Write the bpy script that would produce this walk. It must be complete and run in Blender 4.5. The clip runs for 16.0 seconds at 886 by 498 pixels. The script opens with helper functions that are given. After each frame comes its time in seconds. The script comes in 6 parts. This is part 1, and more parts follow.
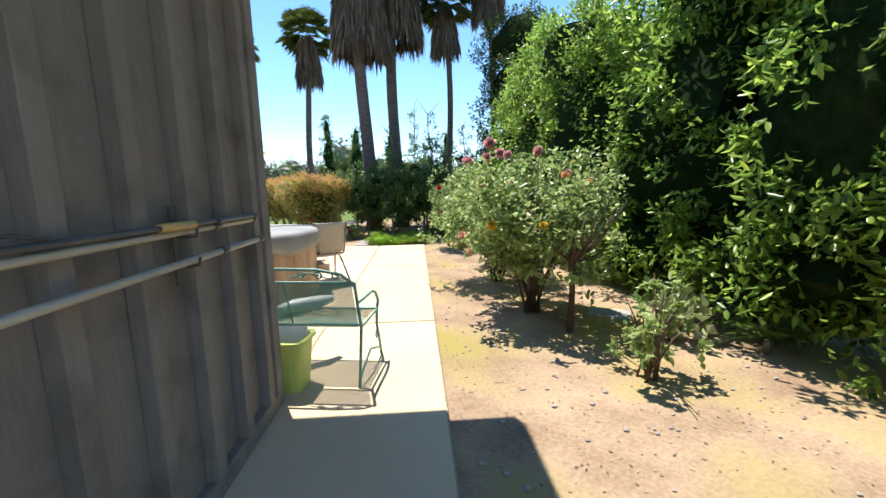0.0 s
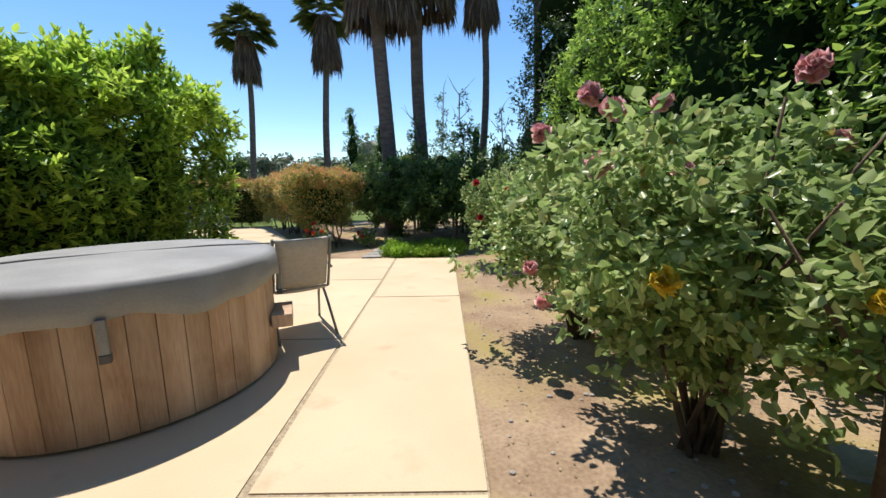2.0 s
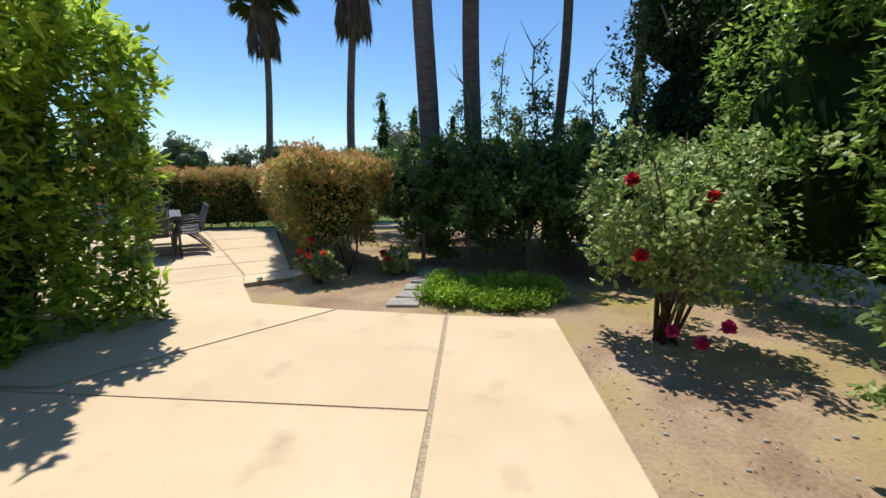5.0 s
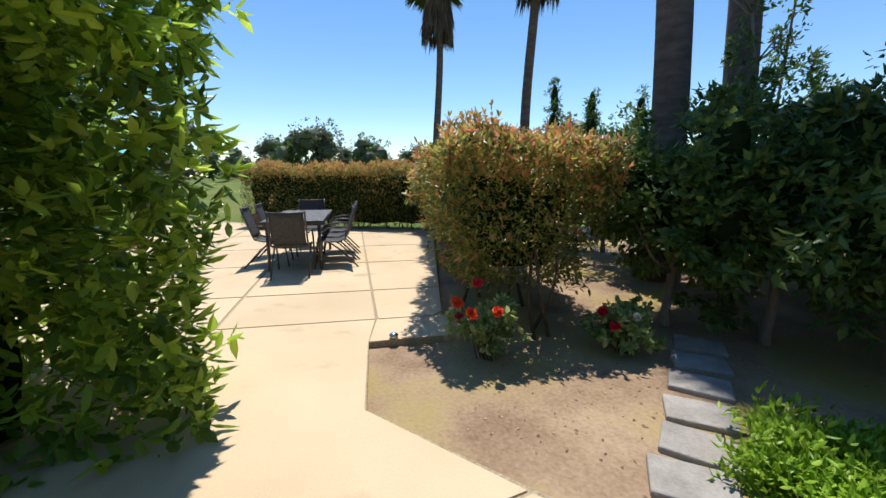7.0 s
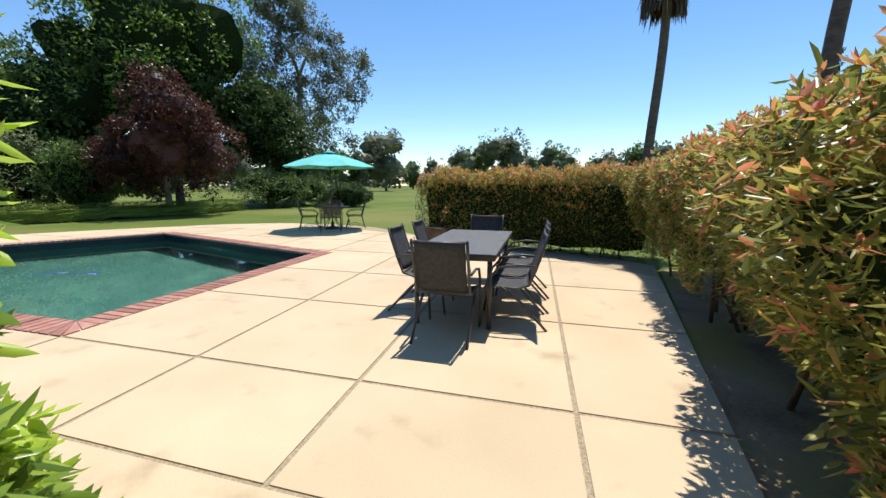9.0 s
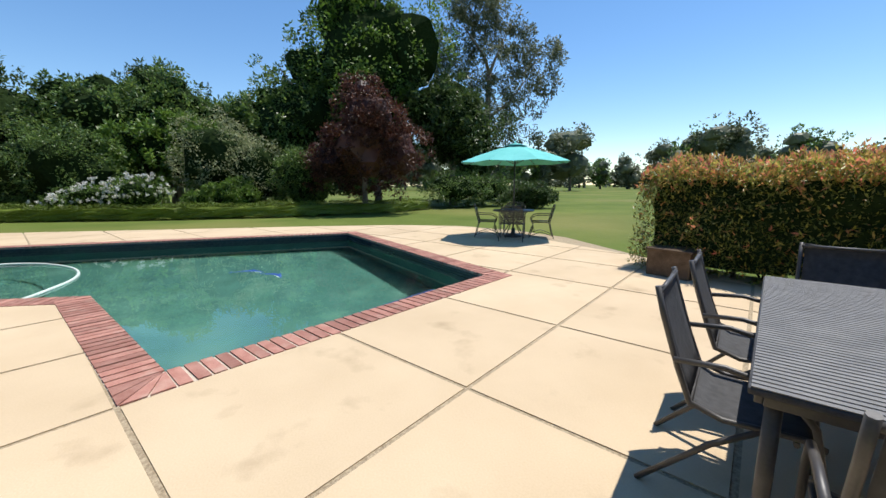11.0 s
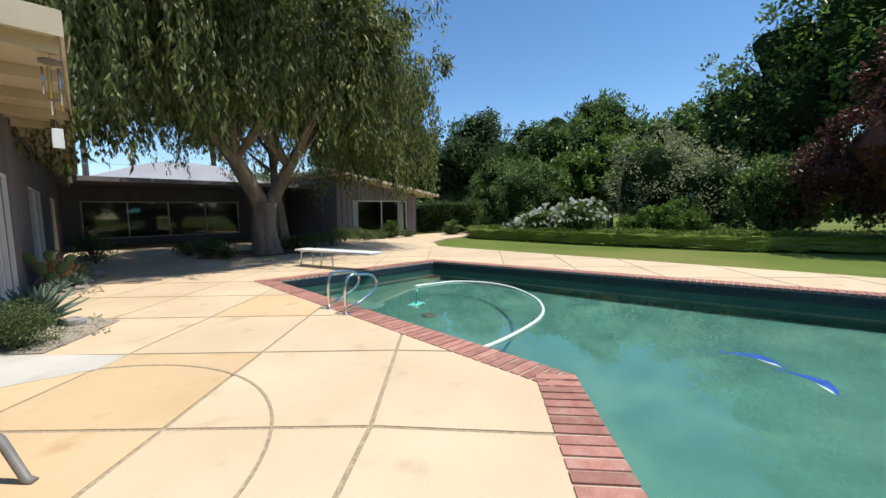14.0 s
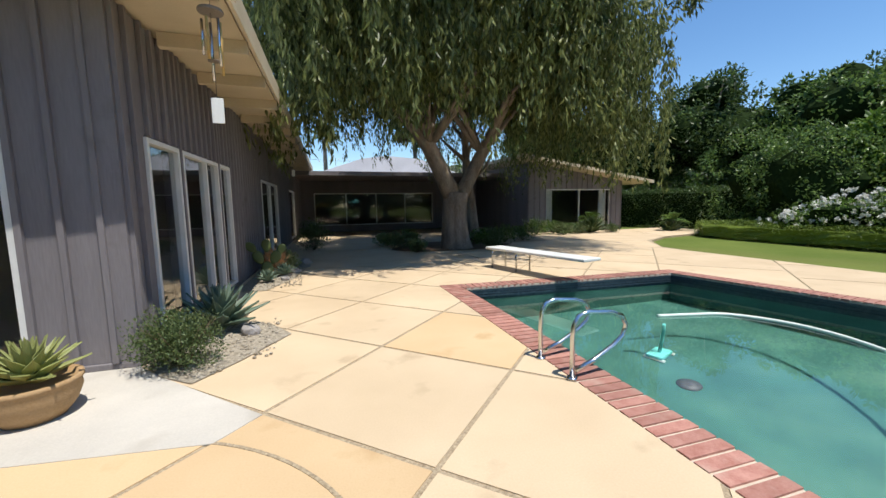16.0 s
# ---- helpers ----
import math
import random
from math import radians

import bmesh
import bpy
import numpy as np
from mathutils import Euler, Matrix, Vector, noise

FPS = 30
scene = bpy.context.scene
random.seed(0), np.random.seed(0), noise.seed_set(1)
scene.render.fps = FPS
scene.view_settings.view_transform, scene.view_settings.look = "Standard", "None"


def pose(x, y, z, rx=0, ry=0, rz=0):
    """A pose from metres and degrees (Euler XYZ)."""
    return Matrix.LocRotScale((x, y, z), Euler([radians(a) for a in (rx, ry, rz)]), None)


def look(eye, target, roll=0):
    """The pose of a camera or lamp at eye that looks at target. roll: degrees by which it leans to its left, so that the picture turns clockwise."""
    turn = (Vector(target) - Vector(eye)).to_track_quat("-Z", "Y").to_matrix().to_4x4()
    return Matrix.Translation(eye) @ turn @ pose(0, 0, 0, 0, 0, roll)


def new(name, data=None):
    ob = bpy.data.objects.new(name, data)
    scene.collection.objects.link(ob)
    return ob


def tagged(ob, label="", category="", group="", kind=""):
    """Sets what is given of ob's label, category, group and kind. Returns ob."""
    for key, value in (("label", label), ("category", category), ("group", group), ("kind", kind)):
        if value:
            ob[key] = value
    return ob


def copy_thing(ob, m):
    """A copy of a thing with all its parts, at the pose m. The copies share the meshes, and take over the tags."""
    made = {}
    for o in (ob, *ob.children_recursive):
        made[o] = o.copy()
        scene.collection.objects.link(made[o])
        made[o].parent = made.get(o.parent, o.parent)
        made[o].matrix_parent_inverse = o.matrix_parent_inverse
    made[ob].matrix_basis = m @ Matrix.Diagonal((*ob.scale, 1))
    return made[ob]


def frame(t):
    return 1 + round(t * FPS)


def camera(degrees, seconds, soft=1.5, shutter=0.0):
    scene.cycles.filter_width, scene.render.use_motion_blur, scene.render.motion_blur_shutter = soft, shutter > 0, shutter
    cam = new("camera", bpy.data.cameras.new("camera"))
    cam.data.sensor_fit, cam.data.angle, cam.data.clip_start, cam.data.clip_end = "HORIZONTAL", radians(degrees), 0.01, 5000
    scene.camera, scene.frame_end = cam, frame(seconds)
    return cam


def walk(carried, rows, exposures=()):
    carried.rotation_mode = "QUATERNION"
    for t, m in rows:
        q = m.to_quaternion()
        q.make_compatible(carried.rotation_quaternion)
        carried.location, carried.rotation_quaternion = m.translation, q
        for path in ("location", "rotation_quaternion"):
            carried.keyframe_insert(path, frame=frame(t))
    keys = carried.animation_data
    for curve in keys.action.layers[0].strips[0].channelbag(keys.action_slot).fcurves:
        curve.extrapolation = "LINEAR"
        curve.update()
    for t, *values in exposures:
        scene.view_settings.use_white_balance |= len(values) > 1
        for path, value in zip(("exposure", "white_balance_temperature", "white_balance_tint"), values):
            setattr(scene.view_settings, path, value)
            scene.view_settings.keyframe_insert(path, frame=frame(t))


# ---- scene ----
cam = camera(97.7, 16.0)
EXPOSURES = ((0.0, 0.95), (0.8, 0.78), (1.5, 0.45), (2.5, 0.32), (5.5, 0.15), (8.5, 0.25), (11.0, 0.15), (16.0, 0.2))
PATH = [
    (0, (-0.152, -3.871, 1.336), (-0.025, -1.897, 1.036), -1.2),
    (0.5, (-0.159, -3.281, 1.348), (-0.065, -1.304, 1.056), -0.9),
    (1, (-0.154, -2.682, 1.326), (-0.091, -0.704, 1.034), -0.9),
    (1.5, (-0.172, -2.131, 1.335), (-0.132, -0.154, 1.035), -1.1),
    (2, (-0.187, -1.508, 1.32), (-0.193, 0.468, 1.008), -0.9),
    (2.5, (-0.211, -0.891, 1.306), (-0.301, 1.079, 0.972), -0.9),
    (3, (-0.226, -0.298, 1.299), (-0.411, 1.658, 0.928), -0.9),
    (3.2, (-0.211, -0.076, 1.285), (-0.432, 1.875, 0.903), -0.9),
    (5.3, (-1.022, 2.299, 1.391), (-1.169, 4.265, 1.056), 0.2),
    (5.5, (-1.131, 2.555, 1.391), (-1.335, 4.517, 1.063), 0.3),
    (6, (-1.39, 3.156, 1.392), (-1.8, 5.083, 1.046), 0.2),
    (6.5, (-1.652, 3.748, 1.376), (-2.305, 5.603, 1.012), 0.0),
    (7, (-1.979, 4.356, 1.386), (-2.882, 6.101, 1.012), 0.0),
    (7.5, (-2.318, 4.912, 1.341), (-3.441, 6.529, 0.987), -0.0),
    (8, (-2.683, 5.351, 1.351), (-3.987, 6.831, 1.015), -0.0),
    (8.5, (-3.121, 5.777, 1.365), (-4.593, 7.093, 1.049), 0.5),
    (8.6, (-3.21, 5.841, 1.372), (-4.706, 7.13, 1.053), 0.4),
    (10.8, (-5.635, 6.824, 1.37), (-7.553, 7.281, 1.037), -0.1),
    (11, (-5.837, 6.852, 1.351), (-7.776, 7.211, 1.021), -0.2),
    (11.5, (-6.369, 6.83, 1.365), (-8.346, 6.88, 1.065), -0.6),
    (12, (-6.924, 6.589, 1.359), (-8.889, 6.317, 1.102), -0.5),
    (12.5, (-7.365, 6.253, 1.348), (-9.269, 5.681, 1.126), -0.6),
    (13, (-7.736, 5.8, 1.353), (-9.534, 4.947, 1.157), -0.5),
    (13.5, (-8.014, 5.256, 1.335), (-9.659, 4.133, 1.15), -0.9),
    (14, (-8.267, 4.777, 1.343), (-9.688, 3.382, 1.154), -0.9),
    (14.5, (-8.479, 4.259, 1.336), (-9.638, 2.642, 1.128), -1.0),
    (15, (-8.71, 3.743, 1.353), (-9.655, 1.993, 1.137), -1.0),
    (15.5, (-8.905, 3.235, 1.354), (-9.699, 1.413, 1.131), -1.0),
    (16, (-9.086, 2.706, 1.378), (-9.731, 0.826, 1.152), -0.9),
]
walk(cam, [(t, look(eye, target, roll)) for t, eye, target, roll in PATH],
     exposures=EXPOSURES)

# ---- daylight ----
SUN_DIR = Vector((-0.48, 0.877, 0.0)).normalized()
SUN_EL = radians(70)
world = bpy.data.worlds.new("sky")
scene.world = world
world.use_nodes = True
wn = world.node_tree.nodes
sky = wn.new("ShaderNodeTexSky")
sky.sky_type, sky.sun_disc = "NISHITA", False
sky.sun_elevation = SUN_EL
sky.sun_rotation = math.atan2(SUN_DIR.x, SUN_DIR.y)
sky.air_density, sky.dust_density, sky.ozone_density = 1.0, 0.0, 3.0
wn["Background"].inputs[1].default_value = 0.15
tone = wn.new("ShaderNodeHueSaturation")
tone.inputs["Saturation"].default_value = 1.16
world.node_tree.links.new(sky.outputs[0], tone.inputs["Color"])
world.node_tree.links.new(tone.outputs[0], wn["Background"].inputs[0])
sun = new("sun", bpy.data.lights.new("sun", "SUN"))
sun.data.energy, sun.data.angle, sun.data.color = 4.9, radians(0.55), (1.0, 0.955, 0.885)
sun.matrix_world = look((0, 0, 30), Vector((0, 0, 30)) - Vector((SUN_DIR.x * math.cos(SUN_EL), SUN_DIR.y * math.cos(SUN_EL), math.sin(SUN_EL))))


# ---- materials ----
def mat_base(name, rough=0.6, metal=0.0, spec=0.5):
    m = bpy.data.materials.new(name)
    m.use_nodes = True
    b = m.node_tree.nodes["Principled BSDF"]
    b.inputs["Roughness"].default_value = rough
    b.inputs["Metallic"].default_value = metal
    b.inputs["Specular IOR Level"].default_value = spec
    return m, m.node_tree.nodes, m.node_tree.links, b


def surface(name, c1, c2, scale=4.0, fine=60.0, rough=0.7, bump=0.15, metal=0.0, spot=None, spec=0.4, stretch=(1, 1, 1), vary=0.0):
    """Two scales of noise between two colours, a fine grain in the relief, optional stains."""
    m, n, l, b = mat_base(name, rough, metal, spec)
    co = n.new("ShaderNodeNewGeometry")
    mp = n.new("ShaderNodeMapping")
    mp.inputs["Scale"].default_value = stretch
    l.new(co.outputs["Position"], mp.inputs[0])
    big = n.new("ShaderNodeTexNoise")
    big.inputs["Scale"].default_value, big.inputs["Detail"].default_value = scale, 6
    l.new(mp.outputs[0], big.inputs["Vector"])
    small = n.new("ShaderNodeTexNoise")
    small.inputs["Scale"].default_value, small.inputs["Detail"].default_value = fine, 4
    l.new(mp.outputs[0], small.inputs["Vector"])
    add = n.new("ShaderNodeMath")
    add.operation = "MULTIPLY_ADD"
    l.new(small.outputs[0], add.inputs[0])
    add.inputs[1].default_value = 0.45
    l.new(big.outputs[0], add.inputs[2])
    ramp = n.new("ShaderNodeValToRGB")
    ramp.color_ramp.elements[0].position, ramp.color_ramp.elements[1].position = 0.48, 0.98
    ramp.color_ramp.elements[0].color = (*c1, 1)
    ramp.color_ramp.elements[1].color = (*c2, 1)
    l.new(add.outputs[0], ramp.inputs[0])
    out = ramp.outputs[0]
    if spot:
        st = n.new("ShaderNodeTexNoise")
        st.inputs["Scale"].default_value, st.inputs["Detail"].default_value = spot[1], 5
        l.new(co.outputs["Position"], st.inputs["Vector"])
        sr = n.new("ShaderNodeValToRGB")
        sr.color_ramp.elements[0].position, sr.color_ramp.elements[1].position = spot[2], spot[3]
        l.new(st.outputs[0], sr.inputs[0])
        mx = n.new("ShaderNodeMixRGB")
        mx.inputs[2].default_value = (*spot[0], 1)
        l.new(sr.outputs[0], mx.inputs[0])
        l.new(out, mx.inputs[1])
        out = mx.outputs[0]
    if vary:
        oi = n.new("ShaderNodeObjectInfo")
        hs = n.new("ShaderNodeHueSaturation")
        mr = n.new("ShaderNodeMapRange")
        mr.inputs[3].default_value, mr.inputs[4].default_value = 1 - vary, 1 + vary
        l.new(oi.outputs["Random"], mr.inputs[0])
        l.new(mr.outputs[0], hs.inputs["Value"])
        l.new(out, hs.inputs["Color"])
        out = hs.outputs[0]
    l.new(out, b.inputs["Base Color"])
    if bump:
        bp = n.new("ShaderNodeBump")
        bp.inputs["Strength"].default_value, bp.inputs["Distance"].default_value = bump, 0.01
        l.new(small.outputs[0], bp.inputs["Height"])
        l.new(bp.outputs[0], b.inputs["Normal"])
    return m


def leafy(name, dark, mid, light, rough=0.42, thin=0.35, tip=None, tip_from=0.9):
    """Leaves: colour by leaf, some light passing through."""
    m, n, l, b = mat_base(name, rough, 0, 0.35)
    g = n.new("ShaderNodeNewGeometry")
    ramp = n.new("ShaderNodeValToRGB")
    e = ramp.color_ramp.elements
    e[0].position, e[1].position = 0.0, 1.0
    e[0].color, e[1].color = (*dark, 1), (*light, 1)
    k = e.new(0.55)
    k.color = (*mid, 1)
    if tip:
        k = e.new(tip_from)
        k.color = (*light, 1)
        e[-1].color = (*tip, 1)
    l.new(g.outputs["Random Per Island"], ramp.inputs[0])
    big = n.new("ShaderNodeTexNoise")
    big.inputs["Scale"].default_value = 1.3
    l.new(g.outputs["Position"], big.inputs["Vector"])
    hs = n.new("ShaderNodeHueSaturation")
    mr = n.new("ShaderNodeMapRange")
    mr.inputs[3].default_value, mr.inputs[4].default_value = 0.55, 1.45
    l.new(big.outputs[0], mr.inputs[0])
    l.new(mr.outputs[0], hs.inputs["Value"])
    l.new(ramp.outputs[0], hs.inputs["Color"])
    l.new(hs.outputs[0], b.inputs["Base Color"])
    tr = n.new("ShaderNodeBsdfTranslucent")
    l.new(hs.outputs[0], tr.inputs[0])
    mix = n.new("ShaderNodeMixShader")
    mix.inputs[0].default_value = thin
    l.new(b.outputs[0], mix.inputs[1])
    l.new(tr.outputs[0], mix.inputs[2])
    l.new(mix.outputs[0], n["Material Output"].inputs[0])
    return m


def glassy(name, tint=(1, 1, 1), rough=0.0, ior=1.45):
    m, n, l, b = mat_base(name, rough)
    b.inputs["Base Color"].default_value = (*tint, 1)
    b.inputs["Transmission Weight"].default_value = 1.0
    b.inputs["IOR"].default_value = ior
    return m, n, l, b


M = {}
M["concrete"] = surface("concrete", (0.53, 0.405, 0.26), (0.63, 0.495, 0.33), 1.1, 90, 0.85, 0.12, spot=((0.40, 0.30, 0.19), 2.3, 0.60, 0.80), spec=0.25, vary=0.05)
M["concrete_warm"] = surface("concrete_warm", (0.53, 0.37, 0.205), (0.62, 0.455, 0.27), 1.0, 90, 0.85, 0.12, spot=((0.44, 0.28, 0.13), 2.0, 0.6, 0.8), spec=0.25, vary=0.05)
M["concrete_pale"] = surface("concrete_pale", (0.45, 0.42, 0.37), (0.58, 0.54, 0.47), 1.4, 90, 0.85, 0.12, spot=((0.38, 0.34, 0.28), 2.0, 0.55, 0.8), spec=0.25)
M["aggregate"] = surface("aggregate", (0.24, 0.18, 0.115), (0.54, 0.44, 0.30), 60, 160, 0.9, 0.8, spec=0.2)
M["soil"] = surface("soil", (0.20, 0.13, 0.08), (0.45, 0.33, 0.22), 1.7, 38, 0.95, 1.0, spot=((0.29, 0.235, 0.075), 0.85, 0.47, 0.66), spec=0.15)
M["dark_soil"] = surface("dark_soil", (0.08, 0.05, 0.03), (0.19, 0.13, 0.08), 2.5, 50, 0.95, 0.8, spec=0.15)
M["lawn"] = surface("lawn", (0.075, 0.115, 0.018), (0.15, 0.185, 0.04), 0.35, 70, 0.9, 0.6, spot=((0.20, 0.19, 0.06), 0.12, 0.5, 0.75), spec=0.15)
M["gravel"] = surface("gravel", (0.18, 0.15, 0.11), (0.52, 0.46, 0.36), 35, 120, 0.9, 0.9, spec=0.2)
M["brick"] = surface("brick", (0.30, 0.125, 0.095), (0.44, 0.235, 0.185), 9, 80, 0.85, 0.35, spot=((0.42, 0.28, 0.22), 6.0, 0.55, 0.8), spec=0.25, vary=0.22)
M["mortar"] = surface("mortar", (0.50, 0.42, 0.32), (0.60, 0.52, 0.42), 20, 120, 0.9, 0.4, spec=0.2)
M["plaster_pool"] = surface("plaster_pool", (0.03, 0.105, 0.088), (0.05, 0.15, 0.122), 2.2, 45, 0.7, 0.1, spot=((0.09, 0.20, 0.155), 1.2, 0.5, 0.8), spec=0.2)
M["pool_tile"] = surface("pool_tile", (0.015, 0.03, 0.045), (0.05, 0.075, 0.09), 18, 70, 0.25, 0.1, spec=0.5)
M["blue_tile"] = surface("blue_tile", (0.015, 0.04, 0.16), (0.03, 0.08, 0.28), 40, 120, 0.3, 0.1, spec=0.5)
M["siding"] = surface("siding", (0.16, 0.145, 0.152), (0.225, 0.208, 0.215), 2.0, 60, 0.75, 0.25, spot=((0.12, 0.105, 0.10), 3.0, 0.62, 0.85), spec=0.3, stretch=(1, 1, 0.12))
M["siding_warm"] = surface("siding_warm", (0.19, 0.16, 0.135), (0.28, 0.24, 0.205), 2.0, 60, 0.75, 0.3, spot=((0.12, 0.10, 0.08), 4.0, 0.50, 0.78), spec=0.3, stretch=(1, 1, 0.12))
M["soffit"] = surface("soffit", (0.50, 0.42, 0.29), (0.60, 0.51, 0.37), 2, 60, 0.7, 0.15, spec=0.3)
M["white_frame"] = surface("white_frame", (0.62, 0.62, 0.60), (0.74, 0.74, 0.72), 4, 60, 0.4, 0.05, spec=0.5)
M["roof_white"] = surface("roof_white", (0.62, 0.62, 0.64), (0.78, 0.78, 0.80), 1, 40, 0.8, 0.2)
# Dark interior colour that stands for unlit rooms.
M["room_shade"] = surface("room_shade", (0.05, 0.045, 0.04), (0.09, 0.08, 0.07), 2, 30, 0.8, 0.05)
M["bark"] = surface("bark", (0.14, 0.11, 0.085), (0.33, 0.27, 0.215), 5, 40, 0.95, 1.0, stretch=(1, 1, 0.3), spec=0.15)
M["palm_bark"] = surface("palm_bark", (0.10, 0.075, 0.065), (0.20, 0.16, 0.14), 4, 40, 0.95, 0.9, stretch=(1, 1, 3), spec=0.15)
M["thatch"] = leafy("thatch", (0.07, 0.045, 0.03), (0.16, 0.115, 0.08), (0.25, 0.19, 0.13), 0.8, 0.15)
M["dry_leaf"] = leafy("dry_leaf", (0.14, 0.09, 0.05), (0.28, 0.19, 0.11), (0.45, 0.34, 0.20), 0.8, 0.1)
M["twig"] = surface("twig", (0.08, 0.055, 0.035), (0.17, 0.12, 0.08), 8, 60, 0.9, 0.5, spec=0.2)
M["cedar"] = surface("cedar", (0.31, 0.185, 0.105), (0.56, 0.40, 0.27), 3.0, 40, 0.65, 0.35, spot=((0.19, 0.10, 0.055), 2.5, 0.55, 0.8), stretch=(2, 2, 0.25), spec=0.3, vary=0.22)
M["vinyl_grey"] = surface("vinyl_grey", (0.21, 0.205, 0.195), (0.32, 0.31, 0.29), 3, 90, 0.6, 0.1, spec=0.4)
M["steel"] = surface("steel", (0.55, 0.55, 0.55), (0.70, 0.70, 0.70), 10, 100, 0.18, 0.02, metal=1.0)
M["dark_metal"] = surface("dark_metal", (0.055, 0.05, 0.048), (0.09, 0.085, 0.08), 8, 100, 0.45, 0.05, spec=0.5)
M["grey_metal"] = surface("grey_metal", (0.16, 0.15, 0.135), (0.24, 0.225, 0.20), 8, 100, 0.45, 0.05, spec=0.5)
M["green_metal"] = surface("green_metal", (0.10, 0.22, 0.18), (0.17, 0.34, 0.28), 12, 100, 0.5, 0.1, spec=0.4)
M["sling"] = surface("sling", (0.42, 0.37, 0.30), (0.50, 0.45, 0.37), 30, 300, 0.8, 0.2, spec=0.2)
M["dark_sling"] = surface("dark_sling", (0.04, 0.04, 0.042), (0.075, 0.075, 0.078), 30, 300, 0.7, 0.2, spec=0.3)
M["turquoise"] = surface("turquoise", (0.13, 0.50, 0.46), (0.18, 0.58, 0.54), 3, 150, 0.8, 0.1, spec=0.2)
M["lime_plastic"] = surface("lime_plastic", (0.40, 0.46, 0.10), (0.50, 0.56, 0.16), 3, 80, 0.5, 0.05)
M["white_plastic"] = surface("white_plastic", (0.66, 0.66, 0.62), (0.78, 0.78, 0.74), 3, 80, 0.4, 0.03)
M["terracotta"] = surface("terracotta", (0.33, 0.21, 0.10), (0.45, 0.30, 0.16), 4, 60, 0.8, 0.25, spec=0.25)
M["stone_grey"] = surface("stone_grey", (0.24, 0.22, 0.20), (0.42, 0.39, 0.36), 5, 60, 0.9, 0.5, spec=0.2)
M["hose"] = surface("hose", (0.60, 0.66, 0.58), (0.72, 0.78, 0.70), 10, 60, 0.4, 0.03)
M["sail_blue"] = surface("sail_blue", (0.015, 0.05, 0.30), (0.03, 0.10, 0.50), 20, 80, 0.3, 0.05)
M["pole_pale"] = surface("pole_pale", (0.42, 0.37, 0.28), (0.55, 0.49, 0.38), 6, 80, 0.5, 0.1)
M["yellow_wood"] = surface("yellow_wood", (0.50, 0.32, 0.10), (0.62, 0.42, 0.15), 6, 80, 0.5, 0.1)
M["leaf_hedge"] = leafy("leaf_hedge", (0.09, 0.16, 0.025), (0.24, 0.38, 0.06), (0.44, 0.58, 0.10), 0.26, 0.58)
# Brighter leaf colour that paints sunlight onto the tall hedge's outer sprays.
M["leaf_sunlit"] = leafy("leaf_sunlit", (0.30, 0.46, 0.05), (0.46, 0.62, 0.08), (0.60, 0.74, 0.12), 0.32, 0.55)
M["leaf_tall"] = leafy("leaf_tall", (0.08, 0.15, 0.025), (0.21, 0.35, 0.06), (0.40, 0.55, 0.11), 0.28, 0.55, tip=(0.40, 0.52, 0.08), tip_from=0.90)
M["leaf_photinia"] = leafy("leaf_photinia", (0.08, 0.11, 0.025), (0.25, 0.27, 0.06), (0.46, 0.42, 0.10), 0.32, 0.48, tip=(0.68, 0.29, 0.13), tip_from=0.90)
M["leaf_red"] = leafy("leaf_red", (0.44, 0.46, 0.09), (0.62, 0.40, 0.14), (0.76, 0.20, 0.16), 0.36, 0.5)
M["leaf_rose"] = leafy("leaf_rose", (0.13, 0.21, 0.06), (0.32, 0.43, 0.14), (0.56, 0.63, 0.28), 0.30, 0.5, tip=(0.34, 0.27, 0.06), tip_from=0.95)
M["leaf_box"] = leafy("leaf_box", (0.06, 0.10, 0.012), (0.125, 0.185, 0.022), (0.22, 0.28, 0.04), 0.45, 0.25)
M["leaf_tree"] = leafy("leaf_tree", (0.045, 0.09, 0.022), (0.11, 0.185, 0.045), (0.20, 0.29, 0.07), 0.36, 0.4)
M["leaf_bright"] = leafy("leaf_bright", (0.045, 0.09, 0.015), (0.11, 0.20, 0.03), (0.19, 0.30, 0.05), 0.4, 0.35)
M["leaf_dark"] = leafy("leaf_dark", (0.026, 0.05, 0.015), (0.065, 0.11, 0.03), (0.12, 0.18, 0.05), 0.4, 0.32)
# Near-black filler colour, painted shade between the inner leaves.
M["core_shade"] = surface("core_shade", (0.008, 0.016, 0.005), (0.025, 0.042, 0.013), 9, 60, 1.0, 0.6, spec=0.03)
M["leaf_pale"] = leafy("leaf_pale", (0.13, 0.17, 0.07), (0.26, 0.30, 0.14), (0.46, 0.46, 0.27), 0.5, 0.35)
# Grey-green of the eucalyptus; on distant trees it carries painted haze.
M["leaf_grey_haze"] = leafy("leaf_grey_haze", (0.08, 0.10, 0.055), (0.15, 0.17, 0.10), (0.24, 0.26, 0.16), 0.5, 0.35)
M["leaf_purple"] = leafy("leaf_purple", (0.04, 0.016, 0.014), (0.09, 0.035, 0.026), (0.18, 0.075, 0.045), 0.42, 0.35)
M["leaf_willow"] = leafy("leaf_willow", (0.06, 0.08, 0.025), (0.15, 0.18, 0.055), (0.30, 0.32, 0.11), 0.4, 0.45)
M["leaf_palm"] = leafy("leaf_palm", (0.035, 0.055, 0.015), (0.075, 0.105, 0.025), (0.15, 0.17, 0.05), 0.45, 0.25)
M["leaf_agave"] = leafy("leaf_agave", (0.11, 0.16, 0.11), (0.16, 0.22, 0.15), (0.22, 0.28, 0.18), 0.5, 0.1)
